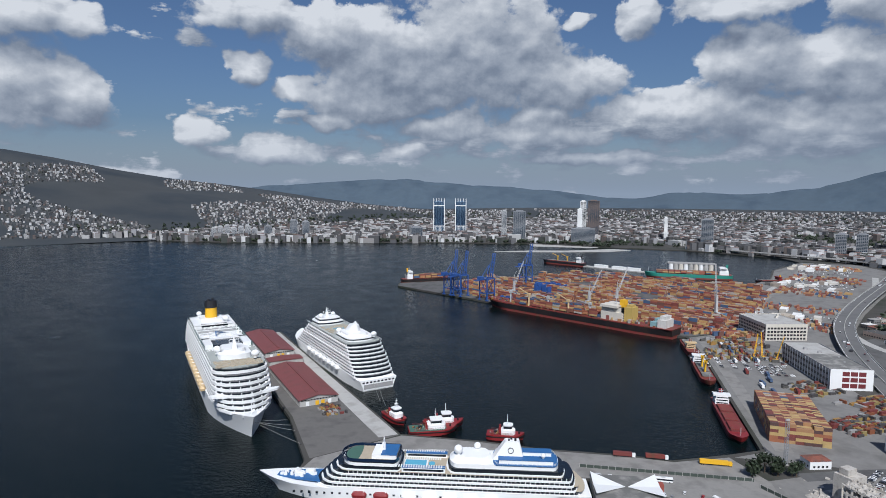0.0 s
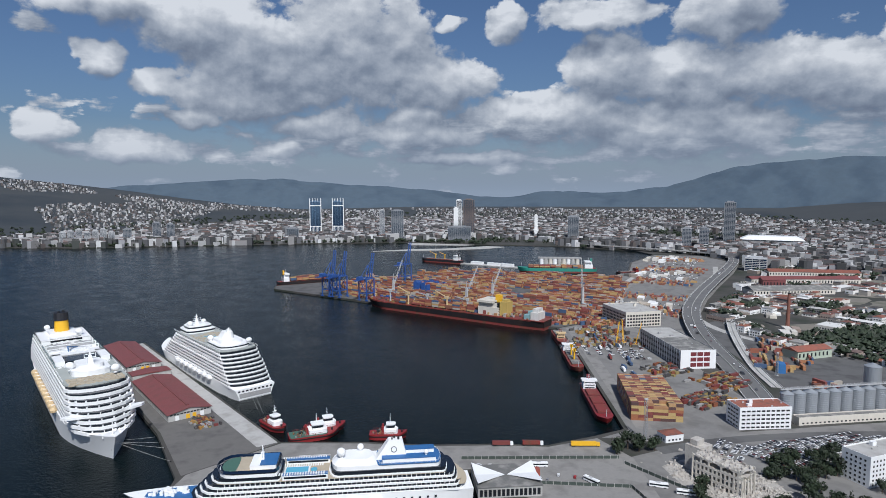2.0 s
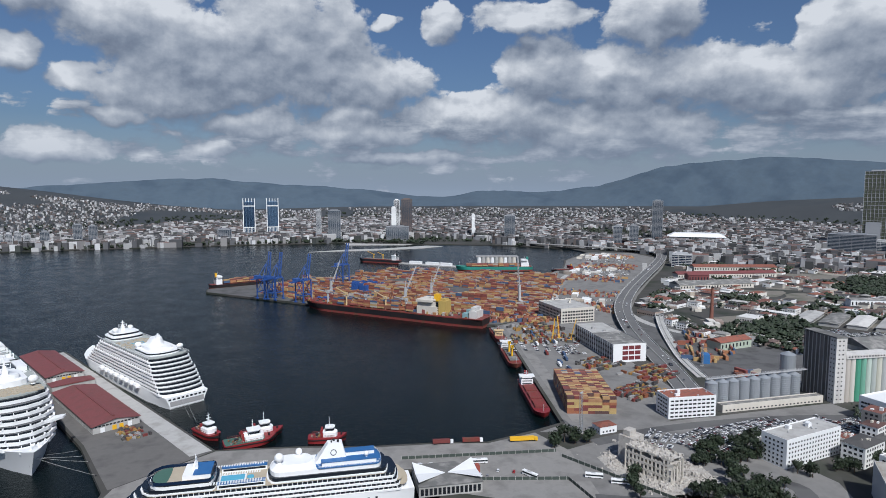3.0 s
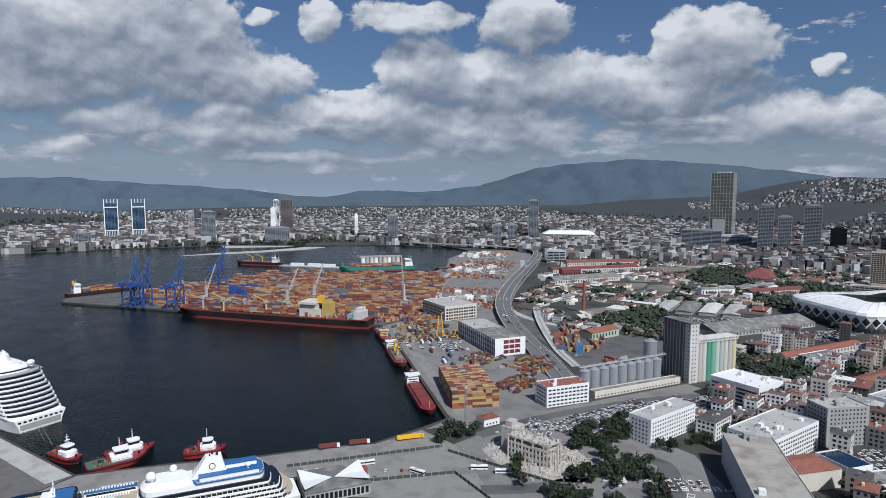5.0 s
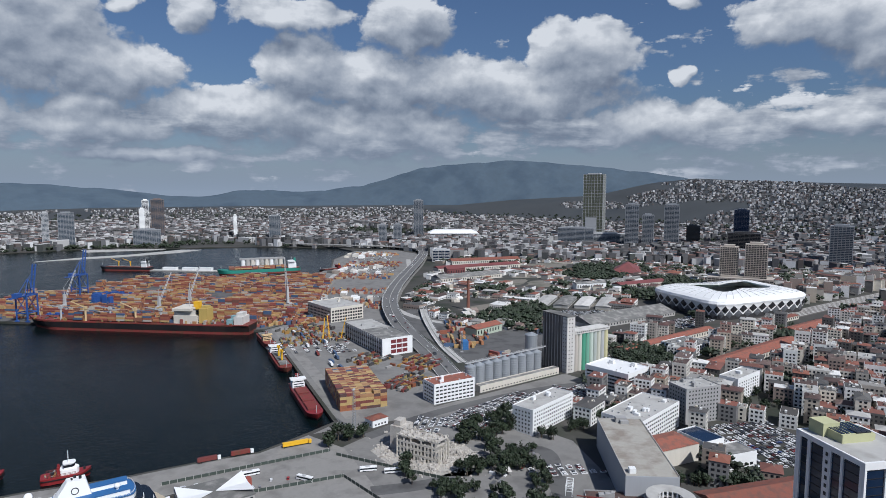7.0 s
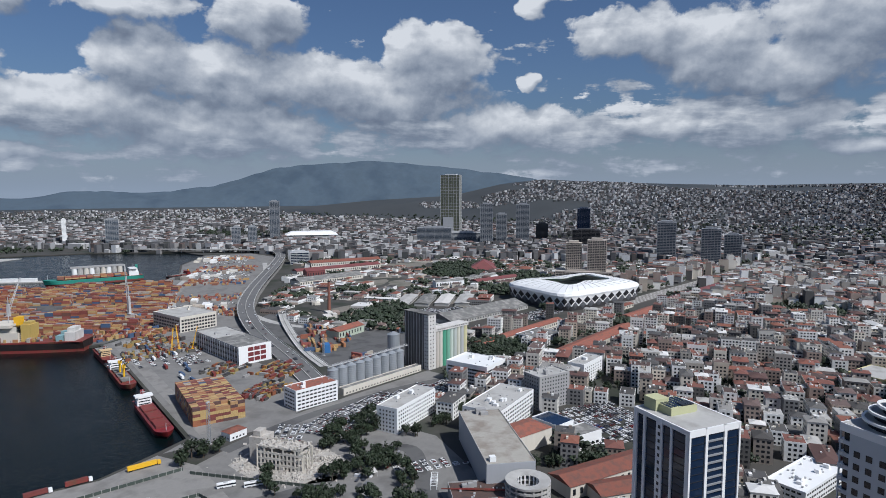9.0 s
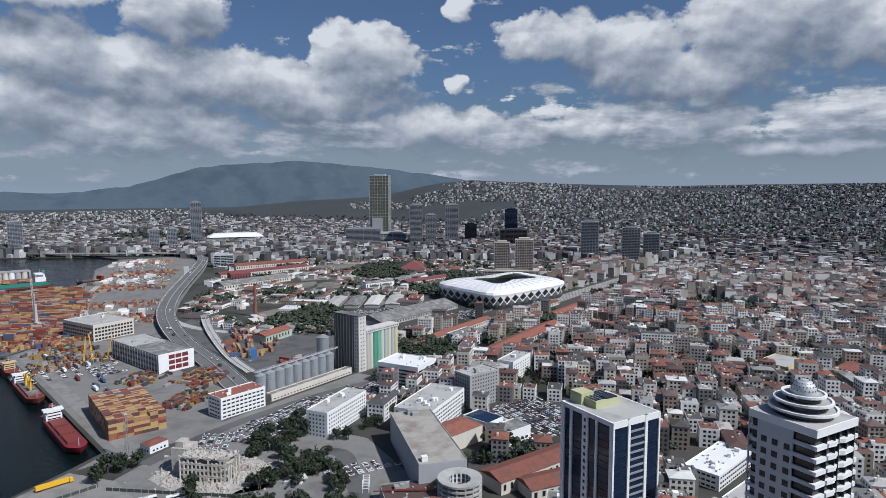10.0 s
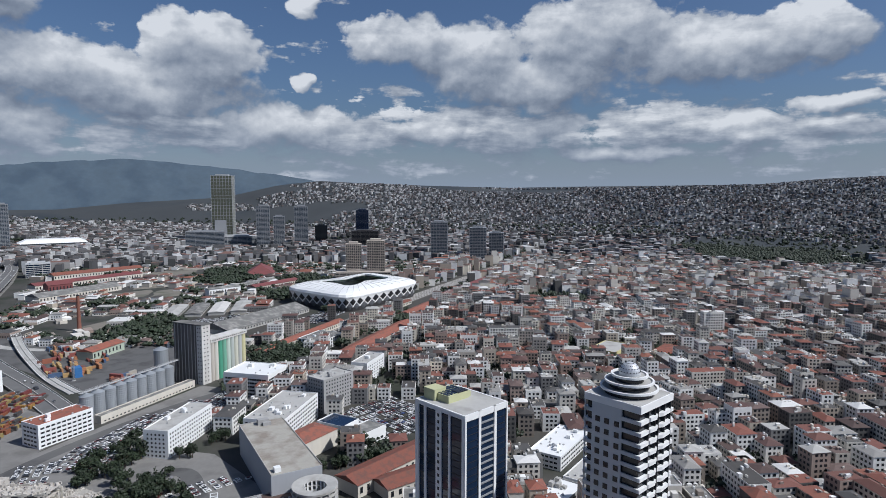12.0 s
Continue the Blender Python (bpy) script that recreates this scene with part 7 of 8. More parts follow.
def blue_tower():
    (cx, cy), w, d, a = fit_box((287.3, 106.2), (269.1, 75.6), (296.3, 61.0))
    d = abs(d)
    t = thing("office_tower", (cx, cy, QUAY), a, "white-ribbed office tower with dark blue curtain glass", "tower")
    taken(cx, cy, 28)
    h = 92.0
    part("glass_core", Mesh().box(-w / 2 + 0.7, w / 2 - 0.7, -d / 2 + 0.7, d / 2 - 0.7, 0, h - 0.5), GLASS_BLUE, t)
    m = Mesh()
    for f in range(27):
        m.box(-w / 2 + 0.5, w / 2 - 0.5, -d / 2 + 0.5, d / 2 - 0.5, f * 3.4, f * 3.4 + 0.22)
    part("floor_lines", m, BLACK, t)
    for f in range(1, 26):                              # balcony slabs in the middle bay
        for s in (-1, 1):
            y0, y1 = sorted((s * (d / 2 - 0.15), s * (d / 2 - 0.9)))
            part("balcony_slab", Mesh().box(-w * 0.19 + 1.5, w * 0.17, y0, y1, f * 3.4 + 0.3, f * 3.4 + 1.1), TOWER_GREY, t)
    for s in (-1, 1):                                   # front and back
        for x0, x1 in ((-w / 2, -w / 2 + 1.0), (-w * 0.19, -w * 0.19 + 1.5), (w * 0.17, w * 0.17 + 1.7), (w / 2 - 1.0, w / 2)):
            y0, y1 = sorted((s * d / 2, s * (d / 2 - 1.0)))
            part("white_pier", Mesh().box(x0, x1, y0, y1, 0, h), WHITE, t)
        y0, y1 = sorted((s * (d / 2 - 0.1), s * (d / 2 - 1.0)))
        part("roof_band", Mesh().box(-w / 2 + 1.0, w / 2 - 1.0, y0, y1, h - 3.0, h), WHITE, t)
    for s in (-1, 1):                                   # sides
        x0, x1 = sorted((s * (w / 2 + 0.05), s * (w / 2 - 0.9)))
        for y0, y1 in ((-d / 2 + 1.02, -d / 2 + 2.4), (-d * 0.21, -d * 0.21 + 1.2), (-1.4, 2.6), (d * 0.27, d * 0.27 + 1.6), (d / 2 - 2.6, d / 2 - 1.02)):
            part("white_pier", Mesh().box(x0, x1, y0, y1, 0, h), WHITE, t)
        part("roof_band", Mesh().box(x0 + 0.05, x1 - 0.06, -d / 2 + 1.9, d / 2 - 1.9, h - 2.2, h - 0.02), WHITE, t)
        for y in (0.6,):
            for f in range(26):
                xa, xb = sorted((s * (w / 2 + 0.12), s * (w / 2 - 0.2)))
                part("window", Mesh().box(xa, xb, y - 0.65, y + 0.65, 2.0 + f * 3.4, 3.6 + f * 3.4), WINDOW, t)
    part("roof", Mesh().box(-w / 2 + 1, w / 2 - 1, -d / 2 + 1, d / 2 - 1, h - 0.5, h - 0.1), PALE_CONCRETE, t)
    lime = material("lime_render", (0.46, 0.46, 0.27), 0.8, vary=0.15, scale=0.2)
    r = part("roof_house", Mesh().box(-9, 6, 0, 13, h - 0.1, h + 3.6).box(-11, -3, 8, 16, h - 0.1, h + 5.5).box(5.2, 8, 1, 5, h - 0.1, h + 2.6), lime, t, "lime-rendered lift house")
    m = Mesh()
    for i in range(6):
        m.box(-8.5 + i * 2.4, -7 + i * 2.4, 1, 12, h + 3.6, h + 3.9)
    part("solar_panels", m, GLASS_BLUE, r)
    part("glass_strip", Mesh().box(-2, 5, 0.2, 5, h + 3.6, h + 4.2), WINDOW, r)
    part("podium", Mesh().box(-w / 2 - 14, w / 2 + 5, -d / 2 - 4, d / 2 + 16, 0, 7), PALE_CONCRETE, t)


def dome_tower():
    (cx, cy), w, d, a = fit_box((287.4, 25.5), (277.1, -2.4), (302.5, -16.8))
    d = abs(d)
    t = thing("domed_tower", (cx, cy, QUAY), a, "white residential tower with balcony bands and a tiered domed roof", "tower")
    taken(cx, cy, 28)
    h, n = 99.0, 19
    fh = h / n
    part("core", Mesh().box(-w / 2 + 1.2, w / 2 - 1.2, -d / 2 + 1.2, d / 2 - 1.2, 0, h), GLASS_DARK, t)
    # flank walls with square windows, their shade painted in as grey
    for s in (-1, 1):
        x0, x1 = sorted((s * w / 2, s * (w / 2 - 0.8)))
        part("flank_wall", Mesh().box(x0, x1, -d / 2 + 9.6, d / 2 - 4.2, 0, h), TOWER_RENDER, t)
        part("flank_edge", Mesh().box(x0, x1, d / 2 - 0.4, d / 2, 0, h), TOWER_RENDER, t)
        for y in (d / 2 - 7.4, d / 2 - 12.2, d / 2 - 17.4):
            for f in range(n - 1):
                xa, xb = sorted((s * (w / 2 + 0.1), s * (w / 2 - 0.3)))
                part("window", Mesh().box(xa, xb, y - 1.25, y + 1.25, f * fh + 1.5, f * fh + 4.1), WINDOW, t)
        for f in range(n):
            part("slab_edge", Mesh().box(x0, x1, d / 2 - 4.2, d / 2 - 0.4, f * fh, f * fh + 1.6), TOWER_RENDER, t)
            part("slab_edge", Mesh().box(x0, x1, -d / 2 + 1.0, -d / 2 + 9.6, f * fh, f * fh + 1.7), TOWER_RENDER, t)
    for f in range(n):                                  # stepped balcony bands on the faces
        for s in (-1, 1):
            y0, y1 = sorted((s * (d / 2 + 0.3), s * (d / 2 - 1.6)))
            m = Mesh().box(-w / 2, -w / 2 + 7, y0, y1, f * fh, f * fh + 1.75)
            m.prism([(p, s * q) for p, q in ((-w / 2 + 7, d / 2 - 1.6), (-w / 2 + 8.0, d / 2 + 0.4), (-1.5, d / 2 + 0.8), (0.5, d / 2 - 0.2), (2.5, d / 2 - 0.2), (4.5, d / 2 + 0.8), (w / 2 - 3.0, d / 2 + 0.4), (w / 2 - 2, d / 2 - 1.6))][::-s], f * fh, f * fh + 1.75)
            m.box(w / 2 - 2, w / 2, y0, y1, f * fh, f * fh + 1.75)
            part("balcony_band", m, WHITE, t)
    m = Mesh()
    for x in (-w / 2 + 7, -w / 2 + 13, 1.2, 7, w / 2 - 2.2):
        m.box(x, x + 0.5, -d / 2 + 0.05, d / 2 - 0.05, 0, h)
    part("piers", m, GLASS_DARK, t, "dark mullions")
    part("roof_slab", Mesh().box(-w / 2 - 0.05, w / 2 + 0.05, -d / 2 - 0.1, d / 2 + 0.1, h, h + 3.4), WHITE, t)
    part("roof_floor", Mesh().box(-w / 2 + 0.6, w / 2 - 0.6, -d / 2 + 0.6, d / 2 - 0.6, h + 3.4, h + 3.5), PALE_CONCRETE, t)
    z = h + 3.5
    for r, dz in ((13.4, 0.0), (11.4, 3.2), (8.6, 6.0)):
        m, k, vs, fs = Mesh(), 36, [], []
        for i in range(k):
            ca, sa = math.cos(2 * math.pi * i / k), math.sin(2 * math.pi * i / k)
            vs += [(r * ca, r * sa, z + dz + 2.2), (r * ca, r * sa, z + dz + 3.2), ((r - 1.0) * ca, (r - 1.0) * sa, z + dz + 3.2), ((r - 1.0) * ca, (r - 1.0) * sa, z + dz + 2.2)]
        for i in range(k):
            p, q = i * 4, ((i + 1) % k) * 4
            fs += [(p + j, q + j, q + (j + 1) % 4, p + (j + 1) % 4) for j in range(4)]
        part("terrace_ring", m.add(vs, fs), WHITE, t)
        part("terrace_glass", Mesh().tube(0, 0, r - 2.0, z + dz, z + dz + 2.4, 28), GLASS_DARK, t)
        part("terrace_floor", Mesh().tube(0, 0, r - 0.9, z + dz + 2.4, z + dz + 2.6, 28), PALE_CONCRETE, t)
    dome = part("dome", Mesh().tube(0, 0, 5.0, z + 8.6, z + 9.6, 24).dome(0, 0, z + 9.6, 4.9, 5.0, 24, 8), material("silver_dome", (0.55, 0.56, 0.58), 0.4, 0.2), t, "pale ribbed dome")
    for i in range(20):
        for k in range(4):
            e, q = radians(10 + 19 * k), 2 * math.pi * (i + 0.5 * (k % 2)) / 20
            p = Vector((4.95 * math.cos(e) * math.cos(q), 4.95 * math.cos(e) * math.sin(q), z + 9.6 + 5.05 * math.sin(e)))
            part("dome_light", Mesh().dome(p.x, p.y, p.z, 0.34 * (1 - 0.12 * k), n=6, m=2, full=True), WINDOW, dome)


blue_tower()
dome_tower()
block("white_store", (432, 72), (423, 49), (478, 34), 13, WHITE, WHITE, "low white commercial block with rooftop plant", "shop", floors=3, step=3.4, size=(2.4, 1.3), fh=3.4, sides="sw", seed=31, extras=5)
block("white_store", (400, 44), (392, 24), (430, 12), 11, WHITE, PALE_CONCRETE, "low white commercial block with sheet roofs", "shop", floors=2, step=3.4, size=(2.4, 1.3), fh=3.4, sides="sw", seed=32, extras=5)
block("white_store", (372, 58), (364, 40), (392, 30), 10, PALE_CONCRETE, WHITE, "low commercial block with a white roof", "shop", floors=2, step=3.4, size=(2.4, 1.3), fh=3.4, sides="sw", seed=33, extras=4)
CREAM = material("cream_render_wall", (0.55, 0.50, 0.26), 0.8, vary=0.15, scale=0.1)
block("cream_hall", (731, 53), (717, 24), (764, 7), 16, CREAM, PALE_CONCRETE, "cream hall with a pale flat roof", "hall", floors=1, step=6, size=(3, 2), fh=5, sides="s", seed=34, extras=0)
block("yellow_house", (760, -22), (735, -45), (775, -60), 15, CREAM, TILE, "yellow rendered block with a red tiled roof", "apartment house", floors=4, step=4, size=(1.6, 1.7), fh=3.4, sides="sw", seed=35, pitched=3.0)

# ---- the town ----
PARKS = [(1000, 640, 45), (850, 330, 20), (900, 480, 16), (1180, 700, 60), (560, 235, 25), (640, 260, 16), (1105, 140, 60), (660, 655, 48), (720, 680, 40), (600, 395, 42), (630, 410, 30), (1950, -380, 230), (2250, -350, 260), (1250, 900, 90), (1130, 860, 70), (520, 372, 20), (300, 318, 16), (330, 358, 22)]
LOTS = [(300, 402, 48), (280, 290, 60), (325, 335, 45), (300, 240, 40), (250, 200, 40), (350, 385, 50), (440, 385, 40), (482, 200, 46), (405, 395, 36), (450, 385, 34), (470, 175, 26), (340, 385, 25), (470, 550, 60), (520, 640, 50), (560, 560, 60), (760, 620, 60), (860, 470, 40), (240, 330, 50), (800, 480, 40)]
ROAD_POINTS = [(v[0], v[1], 22) for v in VIADUCT] + [(x, y, 24) for x, y in ((520, 780), (610, 910), (730, 1050), (870, 1205), (1020, 1370), (470, 640))]
RAIL = [(560, 420), (698, 420), (1063, 398), (1450, 362), (1833, 334), (2500, 324)]
PORT = [(-400, 300), (200, 200), (300, 420), (560, 470), (560, 640), (600, 860), (760, 1000), (1000, 1260), (1150, 1500), (1130, 1700), (1000, 1900), (700, 1500), (-300, 1600)]


def free(x, y, r):
    if inside(x, y, PORT):
        return False
    if 540 < x < 2520 and abs(y - float(np.interp(x, [p[0] for p in RAIL], [p[1] for p in RAIL]))) < 24 + r * 0.6:
        return False
    for cx, cy, cr in TAKEN:
        if (x - cx) ** 2 + (y - cy) ** 2 < (cr + r) ** 2:
            return False
    for cx, cy, cr in PARKS + LOTS + ROAD_POINTS:
        if (x - cx) ** 2 + (y - cy) ** 2 < (cr + r * 0.5) ** 2:
            return False
    return inside(x, y, SHORE)


def facade_quads(m, cx, cy, w, d, a, z0, floors, fh, step, sides=4):
    ca, sa = math.cos(radians(a)), math.sin(radians(a))
    for k in range(sides):
        span, off, q = ((w, d, 0), (d, w, 90), (w, d, 180), (d, w, 270))[k]
        qa = radians(a + q)
        ux, uy, nx, ny = math.cos(qa), math.sin(qa), math.sin(qa), -math.cos(qa)
        n = max(1, int((span - 1) / step))
        for f in range(floors):
            z = z0 + 1.0 + f * fh
            for i in range(n):
                o = (i - (n - 1) / 2) * step
                px, py = cx + ux * o + nx * (off / 2 + 0.06), cy + uy * o + ny * (off / 2 + 0.06)
                hw = 0.85 if (i + f) % 3 else 1.15
                m.add([(px - ux * hw, py - uy * hw, z), (px + ux * hw, py + uy * hw, z), (px + ux * hw, py + uy * hw, z + 1.8), (px - ux * hw, py - uy * hw, z + 1.8)], [(0, 1, 2, 3)])


def turned_hip(m, cx, cy, w, d, a, z, rise):
    t = Mesh().hip(-w / 2, w / 2, -d / 2, d / 2, z, rise, 0.5)
    ca, sa = math.cos(radians(a)), math.sin(radians(a))
    m.add([(cx + ca * x - sa * y, cy + sa * x + ca * y, q) for x, y, q in t.v], t.f)


HOUSE_LABELS = ["rendered apartment house with a red tiled hip roof", "flat-roofed apartment house with rooftop clutter"]


def near_house(cx, cy, w, d, a, h, pitched, r, single):
    b = thing("apartment_house", (cx, cy, QUAY), a, HOUSE_LABELS[0 if pitched else 1], "apartment house", "apartment houses of the old town")
    part("wall", Mesh().box(-w / 2, w / 2, -d / 2, d / 2, -0.3, h), HOUSE_WALL, b)
    if pitched:
        part("roof", Mesh().hip(-w / 2, w / 2, -d / 2, d / 2, h + 0.01, r.uniform(1.6, 2.8), 0.5), TILE, b)
        part("chimney", Mesh().box(w * 0.2, w * 0.2 + 0.9, d * 0.1, d * 0.1 + 0.9, h, h + 3.2), PALE_CONCRETE, b)
    else:
        part("roof", Mesh().box(-w / 2 + 0.3, w / 2 - 0.3, -d / 2 + 0.3, d / 2 - 0.3, h, h + 0.1), GREY_ROOF, b)
        m = Mesh()
        m.box(-w / 2, w / 2, -d / 2, -d / 2 + 0.3, h, h + 0.9).box(-w / 2, w / 2, d / 2 - 0.3, d / 2, h, h + 0.9)
        m.box(-w / 2, -w / 2 + 0.3, -d / 2 + 0.3, d / 2 - 0.3, h, h + 0.9).box(w / 2 - 0.3, w / 2, -d / 2 + 0.3, d / 2 - 0.3, h, h + 0.9)
        part("parapet", m, HOUSE_WALL, b)
        part("stair_hut", Mesh().box(-1.8, 2.2, -1.5, 2.0, h + 0.1, h + 3.0), HOUSE_WALL, b)
    m = Mesh()
    for i in range(r.randint(2, 6)):
        x, y = r.uniform(-w * 0.4, w * 0.4), r.uniform(-d * 0.4, d * 0.4)
        z = h + (1.2 if pitched else 0.1)
        m.box(x, x + r.uniform(0.7, 1.8), y, y + r.uniform(0.6, 1.2), z, z + r.uniform(0.6, 1.7))
    part("roof_clutter", m, WHITE if r.random() < 0.5 else CRANE_GREY, b, kind="stuff")
    fl = max(1, int((h - 0.5) / 3.6))
    if single:
        windows(b, w, d, 1.0, fl, 3.5, (1.6, 1.8), 3.6, "sn", WINDOW, 0.1, int(cx + cy))
    else:
        q = Mesh()
        facade_quads(q, 0, 0, w, d, 0, 0, fl, 3.6, 3.4, 3)
        part("windows", q, WINDOW, b, kind="stuff")
    if r.random() < 0.6:
        s, n = r.choice((-1, 1)), Mesh()
        y0, y1 = sorted((s * (d / 2 - 0.1), s * (d / 2 + 1.2)))
        for f in range(1, fl):
            n.box(-w * 0.3, w * 0.15, y0, y1, f * 3.6 - 0.1, f * 3.6 + 0.95)
        part("balcony_tier", n, WHITE if r.random() < 0.5 else HOUSE_WALL, b, kind="stuff")


def build_town():
    r = random.Random(77)
    walls, roofs, panes, far, farroof, bays = Mesh(), Mesh(), Mesh(), Mesh(), Mesh(), Mesh()
    # dense quarter: houses packed wall to wall, turned with winding streets
    near, cells = [], {}
    for k in range(90000):
        az, rr = r.uniform(22, 122), math.sqrt(r.uniform(215 ** 2, 1750 ** 2))
        x, y = rr * math.sin(radians(az)), rr * math.cos(radians(az))
        low = (x > 560 and y > 440 + 0.05 * x)          # low old quarter behind the port
        w, d = r.uniform(11, 21), r.uniform(10.5, 16)
        if low and r.random() < 0.3:
            w, d = w * r.uniform(1.8, 3.4), d * r.uniform(1.3, 2.0)
        elif r.random() < 0.12:
            w = w * r.uniform(1.4, 2.2)
        if low and noise.noise((x * 0.007, y * 0.007, 3.0)) > 0.16:      # bare yards
            continue
        gap = (w + d) * (0.42 if not low else 0.52)
        ci, cj = int(x // 26), int(y // 26)
        if any((x - p) ** 2 + (y - q) ** 2 < ((gap + g) / 2) ** 2 for i in (-1, 0, 1) for j in (-1, 0, 1) for p, q, g in cells.get((ci + i, cj + j), ())):
            continue
        # winding streets stay open
        sx, sy = x * 0.94 + y * 0.34 + 9 * math.sin(y * 0.02), y * 0.94 - x * 0.34 + 9 * math.sin(x * 0.017)
        if sx % 74 < 9 or sy % 96 < 10:
            continue
        if not free(x, y, 7):
            continue
        cells.setdefault((ci, cj), []).append((x, y, gap))
        if low:
            h, pitched = r.choice((3.5, 4, 6.2, 7, 9.5)), r.random() < 0.6
        else:
            h, pitched = 3.6 * r.choice((2, 3, 3, 4, 4, 5, 5, 6)) + 0.8, r.random() < 0.53
            if rr > 900 or az > 98:
                h += 3
            if rr > 480 and r.random() < 0.08:
                h, pitched = h + r.uniform(6, 11), False
            if r.random() < 0.07:
                h = 4.2
        a = 20 + 14 * noise.noise((x * 0.006, y * 0.006, 0)) + r.choice((0, 0, 90))
        near.append((rr, x, y, w, d, a, h, pitched))
    near.sort()
    singles, things = 6, 205
    for k, (rr, x, y, w, d, a, h, pitched) in enumerate(near):
        if k < things:
            near_house(x, y, w, d, a, h, pitched, r, k < singles)
            continue
        walls.turned(x, y, w, d, a, QUAY - 0.2, QUAY + h)
        if pitched:
            turned_hip(roofs, x, y, w, d, a, QUAY + h + 0.01, r.uniform(1.4, 2.6))
        else:
            roofs.turned(x, y, w - 0.6, d - 0.6, a, QUAY + h, QUAY + h + 0.15)
            for q in range(r.randint(2, 6) if rr < 1000 else 2):
                px, py = x + r.uniform(-w, w) * 0.32, y + r.uniform(-d, d) * 0.32
                walls.turned(px, py, r.uniform(0.8, 3.5), r.uniform(0.8, 2.6), a, QUAY + h, QUAY + h + r.uniform(0.7, 2.8))
        if pitched and rr < 1000:
            for q in range(r.randint(1, 3)):            # chimneys, tanks and dormers
                px, py = x + r.uniform(-w, w) * 0.25, y + r.uniform(-d, d) * 0.25
                walls.turned(px, py, r.uniform(0.7, 2.4), r.uniform(0.7, 1.6), a, QUAY + h, QUAY + h + r.uniform(2.0, 3.4))
        if rr < 900 and not low and r.random() < 0.55:  # projecting bays and balcony stacks
            ca, sa, sd = math.cos(radians(a)), math.sin(radians(a)), r.choice((-1, -1, 1))
            for f in range(1, int(h / 3.6)):
                px, py = x + sa * (d / 2 + 0.6) * -sd, y - ca * (d / 2 + 0.6) * -sd
                bays.turned(px, py, w * 0.55, 1.2, a, QUAY + f * 3.6 - 0.1, QUAY + f * 3.6 + 1.05)
        if rr < 1150:
            facade_quads(panes, x, y, w, d, a, QUAY, max(1, int(h / 3.6)), 3.6, 3.5, 4)
    solo("town_houses", walls, CITY_WALL, "dense pale apartment houses of the town", "house", kind="stuff")
    solo("town_roofs", roofs, CITY_ROOF, "red tiled and grey roofs of the town houses", "roof", kind="stuff")
    solo("town_windows", panes, WINDOW, "dark windows of the town houses", "window", kind="stuff")
    solo("town_balconies", bays, CITY_WALL, "tiers of balconies on the town houses", "balcony", kind="stuff")
    # far town on the plain and the slopes
    n = 0
    while n < 62000:
        az = r.uniform(-38, 112)
        rr = math.sqrt(r.uniform(1700 ** 2, 4300 ** 2))
        x, y = rr * math.sin(radians(az)), rr * math.cos(radians(az))
        n += 1
        if rr < 2330 and az < 22:
            continue
        z = land_height(x, y)
        dens = noise.noise((x * 0.0016, y * 0.0016, 7.0))
        up = (z - QUAY)
        if up > 20 and dens < (-0.12 if az < 62 else -0.38) + (0.3 if az < 10 else 0) * min(1, up / 240):
            continue
        if up > 330 or (up > 110 and 30 < az < 56 + 7 * noise.noise((x * 0.003, y * 0.003, 5.0))):
            continue
        if dens < -0.42:
            continue
        if rr < 2700 and not free(x, y, 10):
            continue
        w, d = r.uniform(11, 26), r.uniform(10, 18)
        if up < 3 and r.random() < 0.025:
            w, d = r.uniform(30, 70), r.uniform(20, 36)
        h = r.choice((6, 8, 9, 12, 12, 15, 18)) if up > 12 else r.choice((9, 12, 15, 18, 21, 24, 27))
        if up > 12:
            k = 0.55 if az > 20 else 0.42
            w, d, h = w * k, d * k * 1.2, r.choice((5, 6, 8, 9, 12))
        a = r.choice((20, 110, 45, az, -az))
        far.turned(x, y, w, d, a, z - 6, z + h)
        farroof.turned(x, y, w - 0.5, d - 0.5, a, z + h, z + h + 0.4, 1.0)
    solo("far_town", far, FAR_WALL, "far pale houses spread over plain and slopes", "house", kind="stuff")
    solo("far_roofs", farroof, FAR_ROOF, "far red and grey roofs", "roof", kind="stuff")


build_town()


# ---- trees ----
def leaf_crown(seed, height=9.0, spread=4.0, slim=False):
    r, m = random.Random(seed), Mesh()
    for c in range(16):
        if slim:
            p = Vector((r.gauss(0, spread * 0.3), r.gauss(0, spread * 0.3), r.uniform(0.15, 1.0) * height))
            size = spread * 0.38 * (1.1 - p.z / height * 0.8)
        else:
            q = r.uniform(0, 2 * math.pi)
            e = r.uniform(0.1, 1.0)
            p = Vector((math.cos(q) * spread * 0.72 * r.random() ** 0.5, math.sin(q) * spread * 0.72 * r.random() ** 0.5, height * (0.38 + 0.5 * e)))
            size = spread * r.uniform(0.28, 0.5)
        for k in range(26):
            v = Vector((r.gauss(0, 1), r.gauss(0, 1), r.gauss(0, 0.8))).normalized()
            o = p + v * size * r.uniform(0.75, 1.05)
            u = v.orthogonal().normalized()
            u.rotate(Matrix.Rotation(r.uniform(0, 6.3), 3, v))
            w = (v + Vector((r.gauss(0, 0.5), r.gauss(0, 0.5), 0.5))).normalized().cross(u).normalized()
            s = r.uniform(0.35, 0.8) * spread / 4
            m.add([o - u * s, o - w * s * 0.7, o + u * s, o + w * s * 0.7], [(0, 1, 2, 3)])
    return m.data("crown", LEAF)


